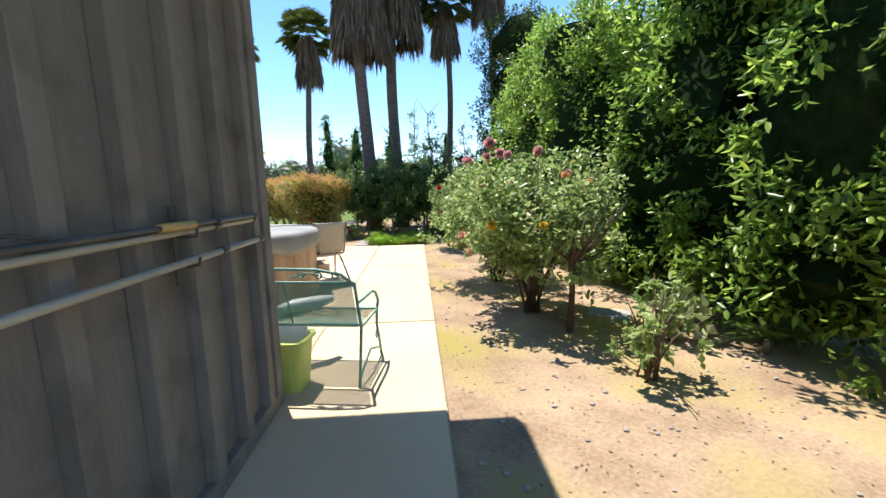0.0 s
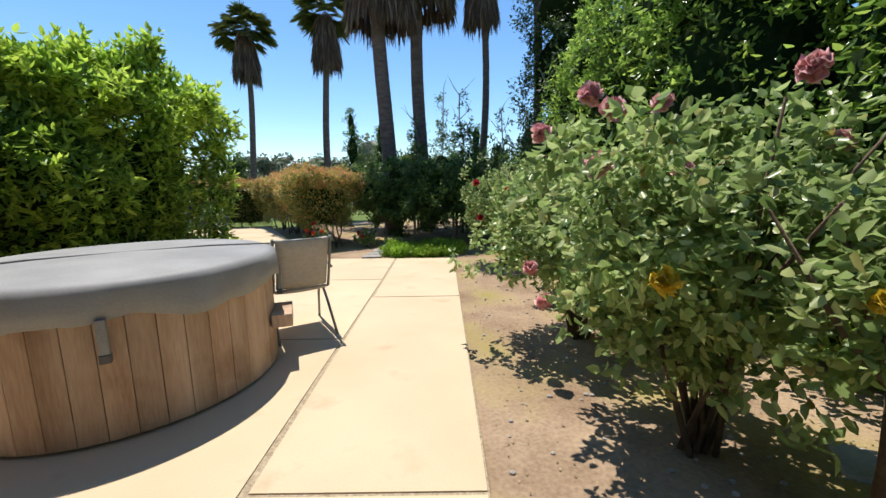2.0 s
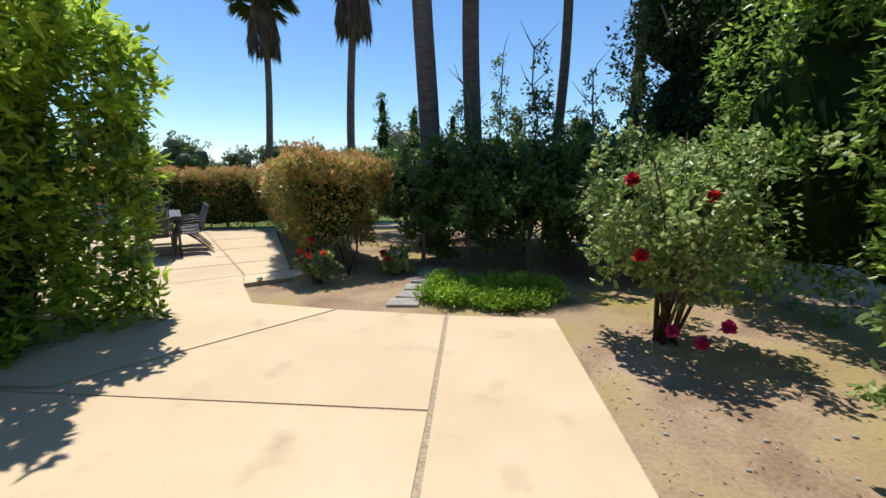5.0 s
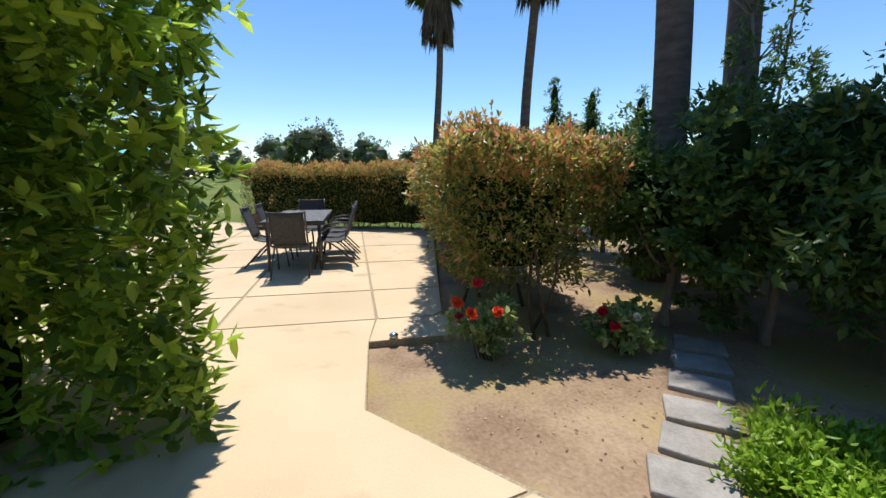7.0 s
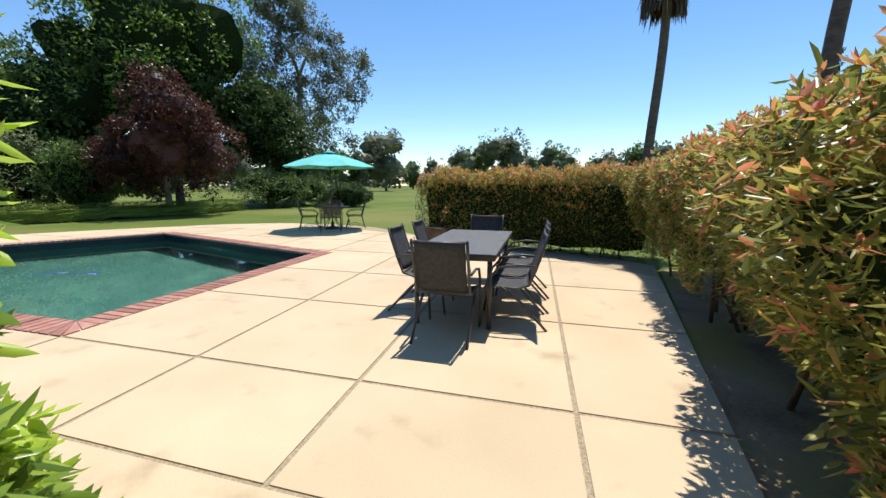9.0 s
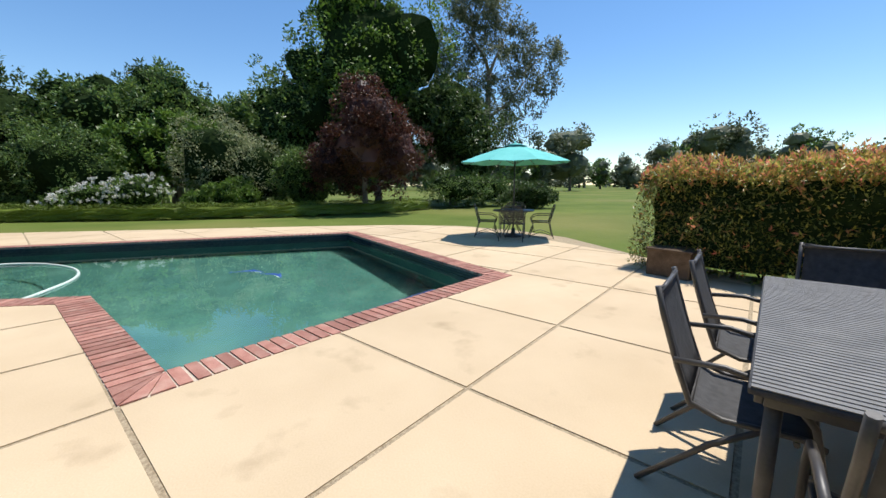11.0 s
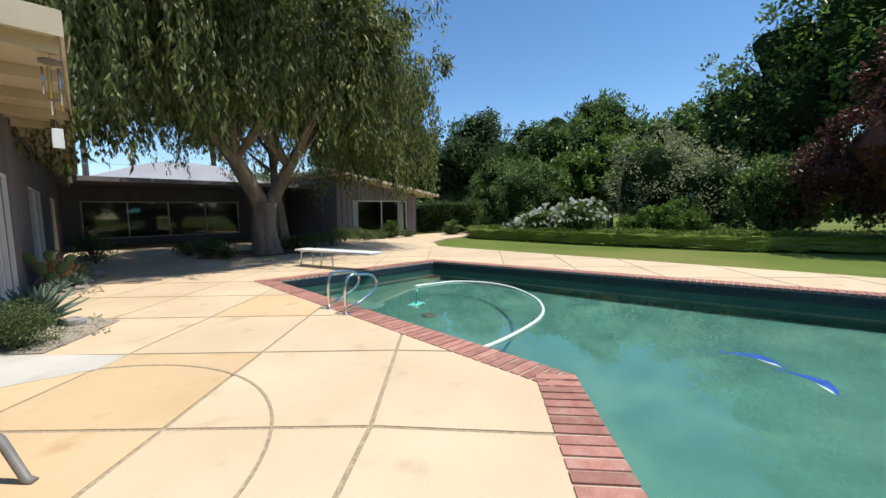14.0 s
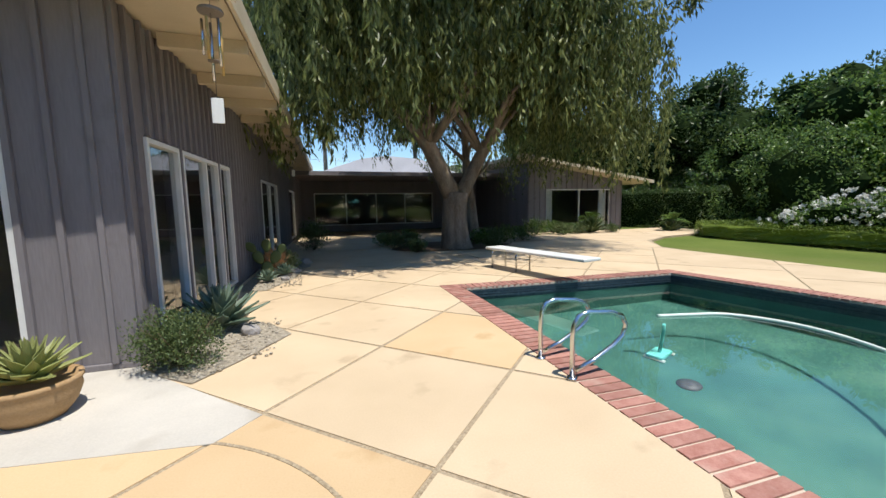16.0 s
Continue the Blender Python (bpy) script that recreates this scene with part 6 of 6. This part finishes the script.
tagged(mesh_ob("pool_drain", lathe([(0.13, -1.499), (0.13, -1.485), (0.02, -1.48)], 20, (-13.11, -0.39)), "dark_metal"), "round dark drain cover on the pool floor", "drain")


def dolphin(x, y, a, s, label):
    t = thing("mosaic_dolphin", label, "mosaic", x, y, -1.498, a, "dolphin mosaics")
    bm = bmesh.new()
    up_, lo_ = [], []
    for k in range(13):
        u = k / 12
        cx, cy = (u - 0.5) * s, 0.22 * s * math.sin(math.pi * u)
        w = 0.10 * s * math.sin(math.pi * min(1, u * 1.08)) ** 0.7 + 0.004
        up_.append((cx, cy + w))
        lo_.append((cx, cy - w * 0.8))
    prism(bm, up_ + lo_[::-1], 0, 0.004)
    part("body", bm, "sail_blue", t)
    bm = bmesh.new()
    prism(bm, [(-0.02 * s, 0.30 * s), (0.10 * s, 0.30 * s), (-0.06 * s, 0.42 * s)], 0, 0.004)
    part("fin", bm, "sail_blue", t)
    bm = bmesh.new()
    prism(bm, [(-0.50 * s, 0.0), (-0.64 * s, 0.10 * s), (-0.58 * s, -0.02 * s), (-0.62 * s, -0.12 * s)], 0, 0.004)
    part("tail", bm, "sail_blue", t)
    bm = bmesh.new()
    prism(bm, [(0.0, 0.10 * s), (0.3 * s, 0.08 * s), (0.42 * s, 0.0), (0.2 * s, 0.04 * s)], 0.005, 0.008)
    part("belly", bm, "white_plastic", t)


dolphin(-14.50, 4.25, 79, 0.66, "blue leaping dolphin mosaic on the pool floor")
dolphin(-14.15, 4.78, 50, 0.60, "small blue dolphin mosaic on the pool floor")

# ---- plants and pots along the house ----
def agave(name, label, x, y, z, r, h, n, material, pot=False, group=""):
    t = thing(name, label, "agave", x, y, z, group=group)
    z0 = 0.0
    if pot:
        part("pot", lathe([(0.16, 0.0), (0.22, 0.08), (0.255, 0.17), (0.25, 0.22), (0.265, 0.235), (0.265, 0.26), (0.235, 0.26), (0.22, 0.22), (0.02, 0.21)], 32), "terracotta", t, "low round tan clay pot")
        z0 = 0.21
    leaf = None
    for k in range(n):
        a = k * 2.399
        el = radians(8 + 76 * (k / n) ** 0.9)
        L = r * (1.05 - 0.25 * (k / n))
        if leaf is None:
            bm = bmesh.new()
            rows = []
            for i in range(7):
                u = i / 6
                w = 0.16 * r * (math.sin(math.pi * min(1, 0.28 + u * 0.72)) ** 0.8) * (1 - u ** 3) + 0.002
                zc = 0.10 * r * math.sin(u * 1.6) * u
                rows.append([bm.verts.new((u * r, -w, zc + w * 0.45)), bm.verts.new((u * r, 0, zc - 0.02 * r * (1 - u))), bm.verts.new((u * r, w, zc + w * 0.45))])
            for p_, q_ in zip(rows, rows[1:]):
                for i in range(2):
                    bm.faces.new((p_[i], q_[i], q_[i + 1], p_[i + 1]))
            bmesh.ops.recalc_face_normals(bm, faces=bm.faces)
            bmesh.ops.solidify(bm, geom=bm.faces[:], thickness=0.012 * r / 0.4)
            lf = part("leaf", bm, material, t)
            leaf = lf.data
        else:
            lf = new("leaf", leaf)
            lf.parent = t
        lf.matrix_basis = Matrix.Translation((0, 0, z0 + 0.03 + 0.06 * r * k / n)) @ Matrix.Rotation(a, 4, "Z") @ Matrix.Rotation(-el, 4, "Y") @ Matrix.Scale(L / r, 4)
    return t


def herb(name, label, x, y, z, r, h, count, material, leaf=0.03, lw=0.014, category="shrub", up=0.6):
    t = thing(name, label, category, x, y, z)
    bm = bmesh.new()
    for k in range(14):
        a = k * 2.4
        add_tube(bm, [(0.02 * math.cos(a), 0.02 * math.sin(a), -0.02), (0.4 * r * math.cos(a), 0.4 * r * math.sin(a), h * 0.5), (0.75 * r * math.cos(a), 0.75 * r * math.sin(a), h * 0.85)], [0.006, 0.004, 0.002], 4)
    part("stems", bm, "twig", t)
    p_, d_ = blob_points([(0, 0, h * 0.48, r, r, h * 0.52), (r * 0.3, 0, h * 0.55, r * 0.7, r * 0.7, h * 0.5)], count, int(abs(x) * 10), 0.85, 0.25)
    p_[:, 2] = np.abs(p_[:, 2])
    quad_mesh("leaves", leaves_at(p_, d_ * 0.4 + np.array([0, 0, up]), leaf, lw, 0, 0.6), material, t)
    return t


tagged(mesh_ob("gravel_bed", fill_sheet([[(-7.66, -1.24), (-7.85, -0.95), (-8.14, -0.70), (-8.45, -1.10), (-8.84, -1.72), (-8.62, -2.15), (-8.30, -2.45), (-7.75, -2.45)]], 0.010), "gravel"), "small gravel bed edging the house wall", "gravel", kind="structure")
tagged(mesh_ob("gravel_bed_2", fill_sheet([[(-7.9, -4.3), (-8.35, -4.25), (-8.75, -5.2), (-9.05, -6.9), (-8.6, -7.4), (-8.05, -7.3)]], 0.010), "gravel"), "gravel planting bed with succulents beside the wall", "gravel", kind="structure")
bm = bmesh.new()
for q_ in ([(-6.2, -1.28), (-6.2, 0.02), (-7.44, 0.08), (-8.48, 0.24), (-8.72, -0.01), (-8.16, -0.62), (-7.88, -0.93), (-7.60, -1.28)],):
    prism(bm, q_, -0.002, 0.005)
tagged(mesh_ob("pale_slab", bm, "concrete_pale"), "pale grey newer concrete strip by the house", "paving", kind="structure")
bm = bmesh.new()
for k in range(40):
    a0, a1 = radians(100 + 4.2 * k), radians(100 + 4.2 * (k + 1))
    prism(bm, [(-7.70 + r_c * math.cos(a_), 1.65 + r_c * math.sin(a_)) for r_c, a_ in ((1.61, a0), (1.61, a1), (1.632, a1), (1.632, a0))], 0.0, 0.0045)
tagged(mesh_ob("round_joint", bm, "aggregate"), "curved joint line of a round paving panel", "paving", kind="structure")
agave("potted_agave", "yellow-green agave in a round tan clay pot", -7.28, -0.52, 0.005, 0.34, 0.4, 46, "leaf_agave_gold", True)
agave("agave", "large blue-green agave in the gravel bed", -8.08, -2.15, 0.01, 0.55, 0.6, 44, "leaf_agave")
herb("herb_bush", "low rounded green lavender-like bush", -7.98, -1.12, 0.01, 0.36, 0.46, 7000, "leaf_herb")
agave("succulent", "small silver succulent rosette in gravel", -8.30, -5.0, 0.01, 0.25, 0.2, 30, "leaf_agave", group="succulents")
agave("succulent", "silver spiky succulent in gravel", -8.55, -5.6, 0.01, 0.28, 0.2, 30, "leaf_agave", group="succulents")
herb("red_succulent", "reddish spiky plant in the gravel bed", -8.35, -5.9, 0.01, 0.22, 0.42, 500, "petal_peach", 0.16, 0.03, "succulent", 1.2)
herb("yellow_shrub", "yellow-green leafy plant in the gravel bed", -8.55, -6.5, 0.01, 0.30, 0.42, 1600, "leaf_agave_gold", 0.06, 0.03)
ct = thing("prickly_pear", "upright green prickly pear cactus by the wall", "cactus", -8.25, -5.6, 0.01)
for k, (dx, dy, z, a, s_) in enumerate(((0, 0, 0.0, 0, 1), (0.08, 0.05, 0.28, 25, 0.9), (-0.10, 0, 0.26, -25, 0.9), (0.18, 0.08, 0.52, 40, 0.75), (-0.02, 0.02, 0.50, 5, 0.8), (-0.2, -0.02, 0.46, -40, 0.7))):
    bm = lathe([(0.03, 0.0), (0.09, 0.08), (0.115, 0.18), (0.09, 0.27), (0.02, 0.32)], 14)
    bmesh.ops.transform(bm, matrix=Matrix.Translation((dx, dy, z)) @ Matrix.Rotation(radians(a), 4, "Y") @ Matrix.Diagonal((s_, 0.22 * s_, s_, 1)), verts=bm.verts)
    part("pad", bm, "leaf_herb", ct)
for x, y, r in ((-8.42, -1.86, 0.10), (-8.95, -6.75, 0.17), (-8.75, -5.9, 0.10), (-8.60, -5.1, 0.08), (-8.2, -2.6, 0.09)):
    bm = bmesh.new()
    core_blob(bm, 0, 0, r * 0.5, r, r * 0.8, r * 0.65, int(r * 100))
    s = tagged(mesh_ob("rock", bm, "stone_grey"), "rough grey garden rock in the gravel bed", "rock", group="garden rocks")
    s.matrix_basis = pose(x, y, 0.0)


def lounger(x, y, a):
    t = thing("sun_lounger", "grey sling sun lounger with curved metal arms", "sun lounger", x, y, 0, a, "sun loungers")
    bm = ribbon([(-0.02, 0.31), (0.0, 0.325), (0.6, 0.31), (1.0, 0.32), (1.55, 0.52)], 0.27)
    bmesh.ops.transform(bm, matrix=Matrix.Rotation(radians(-90), 4, "Z"), verts=bm.verts)
    part("sling", bm, "vinyl_grey", t)
    for s in (-1, 1):
        part("rail", tube([(0.0, s * 0.29, 0.31), (1.0, s * 0.29, 0.31), (1.55, s * 0.29, 0.51)], 0.018, 8), "grey_metal", t)
        part("leg", tube([(0.06, s * 0.29, 0.30), (-0.02, s * 0.30, 0.24), (-0.12, s * 0.30, 0.02), (-0.16, s * 0.30, 0.0)], 0.022, 8), "grey_metal", t)
        part("leg", tube([(1.0, s * 0.29, 0.30), (1.05, s * 0.30, 0.0)], 0.018, 8), "grey_metal", t)


lounger(-7.62, 1.22, -42)
lounger(-7.80, 2.08, -42)


def chime(x, y, z, s, label):
    t = thing("wind_chime", label, "wind chime", x, y, z, group="wind chimes")
    part("disc", lathe([(0.10 * s, -0.04), (0.105 * s, -0.03), (0.10 * s, -0.015), (0.02, -0.01)], 18), "siding_warm", t)
    part("cord", tube([(0, 0, 0.16), (0, 0, -0.02), (0, 0, -0.80 * s)], 0.003, 4), "dark_metal", t)
    for k in range(5):
        a = k * 1.257
        part("tube", tube([(0.075 * s * math.cos(a), 0.075 * s * math.sin(a), -0.09), (0.075 * s * math.cos(a), 0.075 * s * math.sin(a), -(0.40 + 0.05 * k) * s)], 0.011 * s, 8), "yellow_wood" if k % 2 else "steel", t)
    part("striker", lathe([(0.05 * s, -0.45 * s), (0.05 * s, -0.44 * s), (0.01, -0.435 * s)], 14), "siding_warm", t)
    part("sail", box(-0.05 * s, -0.004, -0.98 * s, 0.05 * s, 0.004, -0.76 * s, 0.003), "white_plastic", t, "pale hanging wind catcher")


chime(-8.42, -1.02, 2.98, 0.92, "wooden and metal wind chime hanging from the eaves")
chime(-8.75, -8.5, 2.98, 0.8, "small metal wind chime hanging from the eaves")

# planter by the low hedge
pl_ = thing("planter_box", "dark square planter box at the hedge end", "planter", -10.75, 11.25, 0, 25)
part("box", box(-0.30, -0.22, 0.0, 0.30, 0.22, 0.38, 0.01), "twig", pl_)
part("rim", box(-0.32, -0.24, 0.38, 0.32, 0.24, 0.41, 0.006), "twig", pl_)

# court plants
agave("spiky_plant", "spiky green yucca in front of the pool house", -21.4, -12.0, 0.0, 0.85, 0.9, 40, "leaf_herb")
agave("spiky_plant", "small palm-like plant by the pool house path", -25.3, -11.2, SOIL, 0.7, 0.7, 36, "leaf_herb")
for x, y, r, h in ((-19.6, -11.6, 0.5, 0.45), (-20.6, -11.9, 0.5, 0.4), (-22.4, -11.8, 0.4, 0.35), (-12.1, -8.4, 0.3, 0.35), (-14.4, -8.0, 0.25, 0.3), (-11.9, -9.6, 0.5, 0.5), (-15.2, -9.6, 0.5, 0.5), (-9.3, -12.5, 0.5, 0.9), (-9.2, -10.5, 0.5, 0.8)):
    herb("bed_plant", "low green plant in the courtyard bed", x, y, 0.01, r, h, 900, "leaf_herb", 0.09, 0.04)
w2 = (-14.9, -10.6)
tree("leaning_tree", "dark second tree trunk behind the weeping tree", "tree", (*w2, 0.0), (-14.6, -10.9, 4.5), 0.22, [(-14.6, -10.9, 6, 1.6, 1.6, 1.4)], 1800, 0.2, 0.05, "leaf_willow", core=None, seed=8, reach=1.2)
palm(-19.5, -36, 9.3, 0.25, 0.8, 2.6, "slim palm rising behind the rear roof", 9)
ln = thing("string_lights", "string of small bulbs above the rear roof", "string lights", -14, -21.0, 3.75)
part("cable", tube([(-6, 0, 0.45), (-3, 0, 0.28), (0, 0, 0.42), (3, 0, 0.26), (6.5, 0, 0.42)], 0.008, 4), "dark_metal", ln)
for k in range(5):
    part("post", tube([(-6 + 3.1 * k, 0, -0.01), (-6 + 3.1 * k, 0, 0.45)], 0.012, 5), "dark_metal", ln)
for k in range(22):
    x = -5.7 + k * 0.55
    z = 0.36 + 0.08 * math.cos(x * 2.1)
    part("bulb", tube([(x, 0, z), (x, 0, z - 0.06), (x, 0, z - 0.10)], [0.012, 0.03, 0.015], 6), "white_plastic", ln)

def cycad(x, y, trunk, reach, n, label, seed):
    """A rosette of long arching feather fronds on a short stout trunk."""
    t = thing("cycad", label, "palm plant", x, y, 0.0)
    part("trunk", tube([(0, 0, -0.05), (0, 0, trunk * 0.5), (0, 0, trunk)], [reach * 0.11, reach * 0.10, reach * 0.08], 10), "bark", t)
    rr = random.Random(seed)
    quads = []
    for k in range(n):
        a, el = k * 2.4 + rr.uniform(-.2, .2), rr.uniform(0.1, 1.3)
        way = np.array([math.cos(a) * math.cos(el), math.sin(a) * math.cos(el), math.sin(el)])
        side = np.array([-math.sin(a), math.cos(a), 0.0])
        for j in range(3, 24):
            u = j / 23
            c = np.array([0, 0, trunk]) + way * reach * u + np.array([0, 0, -0.45 * reach * u * u])
            for sg in (-1, 1):
                e = c + (side * sg * 0.75 + way * 0.5 + np.array([0, 0, -0.15])) * reach * 0.30 * (0.35 + math.sin(math.pi * u) * 0.65)
                w = way * reach * 0.022
                quads.append([c, (c + e) / 2 + w, e, (c + e) / 2 - w])
    quad_mesh("fronds", np.array(quads), "leaf_tree", t)


cycad(-21.6, -12.3, 0.55, 0.75, 22, "small cycad before the pool house doors", 3)
cycad(-25.5, -11.2, 0.45, 0.8, 22, "small cycad at the edge of the paving", 4)
cycad(-11.2, -45.0, 9.2, 2.6, 34, "tall feathery palm rising behind the rear roof", 5)
for k, (x, y, r, h) in enumerate(((-11.6, -10.6, 0.45, 0.42), (-12.4, -10.3, 0.4, 0.5), (-14.9, -9.7, 0.5, 0.5), (-15.8, -9.9, 0.6, 0.6), (-16.8, -10.3, 0.6, 0.55), (-18.6, -12.2, 0.6, 0.7), (-19.6, -12.4, 0.6, 0.6), (-20.6, -12.5, 0.5, 0.45))):
    herb("low_shrub", "low leafy green shrub in the planting bed", x, y, 0.0, r, h, 900, "leaf_tree", 0.09, 0.04)

cycad(2.72, -1.0, 0.05, 0.34, 13, "small bright green fern at the foot of the shrubs", 6)
herb("broadleaf_plant", "pale broad-leaved plant at the foot of the shrubs", 2.15, -0.62, SOIL, 0.26, 0.40, 90, "leaf_pale", 0.14, 0.11, "plant")
# litter on the soil
lit = thing("leaf_litter", "dry fallen leaves and petals on the soil", "leaf litter", 0, 0, SOIL)
n = 1500
lx = np.concatenate([rng.uniform(0.05, 2.6, n), rng.uniform(-3.3, 1.5, 1300)])
ly = np.concatenate([rng.uniform(-4.5, 6.5, n), rng.uniform(6.1, 9.0, 1300)])
ok = ~((lx < 0) & (ly < 5.95 - 0.09 * lx)) & ~((lx < -2.9) & (ly < 7.0))
pp = np.stack([lx[ok], ly[ok], np.full(ok.sum(), 0.006)], 1)
q = leaves_at(pp, np.array([0, 0, 0.05]), 0.026, 0.016, 0, 1.0, 0.1, 0.4)
q[:, :, 2] = 0.004 + np.abs(q[:, :, 2] - 0.006) * 0.25
quad_mesh("dry_leaves", q, "dry_leaf", lit)["kind"] = "stuff"
peb = bmesh.new()
for k in range(420):
    x, y, r = rng.uniform(0.1, 2.4), rng.uniform(-4.2, 6.0), rng.uniform(0.006, 0.022)
    v = bmesh.ops.create_icosphere(peb, subdivisions=1, radius=r, matrix=Matrix.Translation((x, y, r * 0.3)) @ Matrix.Diagonal((1, 0.8, 0.6, 1)))
tagged(part("pebbles", peb, "stone_grey", lit, "small pale pebbles"), kind="stuff")
gr = thing("gravel", "loose small stones in the gravel beds", "gravel", 0, 0, 0.01)
peb = bmesh.new()
for k in range(700):
    u, v_ = rng.random(), rng.random()
    if k < 330:
        x, y = -8.7 + 0.95 * u, -2.4 + 1.6 * v_
        if x + y * 0.55 > -8.5 - 0.0 and y > -1.2 or (x < -8.3 and y > -1.1):
            continue
    else:
        x, y = -8.9 + 0.8 * u, -7.2 + 2.8 * v_
    r = rng.uniform(0.008, 0.024)
    bmesh.ops.create_icosphere(peb, subdivisions=1, radius=r, matrix=Matrix.Translation((x, y, r * 0.3)) @ Matrix.Diagonal((1, 0.8, 0.6, 1)))
tagged(part("stones", peb, "gravel", gr), kind="stuff")

# ---- pieces of the paving and the coping ----
for bm, material in SLABS:
    me = bpy.data.meshes.new("slab")
    bm.to_mesh(me)
    bm.free()
    me.materials.append(M[material])
    ob = new("slab", me)
    ob.parent = base
coping = new("pool_coping")
tagged(coping, "red brick pool coping with pale mortar joints", "pool coping", kind="structure")
far_bm = bmesh.new()
brick_me = None
for i in range(6):
    p, q = Vector(POOL[i - 1]), Vector(POOL[i])
    po, qo = Vector(COPING[i - 1]), Vector(COPING[i])
    bm = bmesh.new()
    prism(bm, [tuple(p), tuple(q), tuple(qo), tuple(po)], -0.055, -0.006)
    part("mortar_bed", bm, "mortar", coping)
    d = (q - p).normalized()
    n = Vector((-d.y, d.x)) * SIGN
    L = (q - p).length
    k0 = int(L / 0.108)
    w = L / k0
    for k in range(k0):
        c = p + d * w * (k + 0.5)
        if i in (3,):
            m = Matrix.Translation((c.x, c.y, 0)) @ Matrix.Rotation(math.atan2(d.y, d.x), 4, "Z")
            y0, y1 = (0.0, 0.325) if n.dot(Vector((-d.y, d.x))) > 0 else (-0.325, 0.0)
            add_box(far_bm, -0.047, y0, -0.03, 0.047, y1, 0.006, 0, m)
            continue
        if brick_me is None:
            b = part("brick", box(-0.043, 0.0, -0.03, 0.043, 0.325, 0.006), "brick", coping)
            brick_me = b.data
        else:
            b = new("brick", brick_me)
            b.parent = coping
        yaw = math.atan2(d.y, d.x) + (0 if n.dot(Vector((-d.y, d.x))) > 0 else math.pi)
        b.matrix_basis = Matrix.Translation((c.x, c.y, rng.normal(0, 0.0012))) @ Matrix.Rotation(yaw + rng.normal(0, 0.006), 4, "Z")
for i in range(6):
    p, q, r = Vector(POOL[i - 1]), Vector(POOL[i]), Vector(POOL[(i + 1) % 6])
    d0, d1 = (q - p).normalized(), (r - q).normalized()
    n0, n1 = Vector((-d0.y, d0.x)) * SIGN, Vector((-d1.y, d1.x)) * SIGN
    o = Vector(COPING[i])
    if (o - q).dot(d0) < 0.05:
        continue
    for foot, dd in ((q + n0 * 0.325, d0), (q + n1 * 0.325, -d1)):
        for u0, u1 in ((0.03, 0.48), (0.53, 0.97)):
            bm = bmesh.new()
            a0, a1 = foot.lerp(o, u0), foot.lerp(o, u1)
            b0, b1 = q.lerp(a0, 0.04 + 0.1 * u0), q.lerp(a1, 0.06 + 0.1 * u1)
            prism(bm, [tuple(b0), tuple(a0), tuple(a1), tuple(b1)], -0.03, 0.006)
            part("brick", bm, "brick", coping)
part("far_bricks", far_bm, "brick", coping)["kind"] = "stuff"
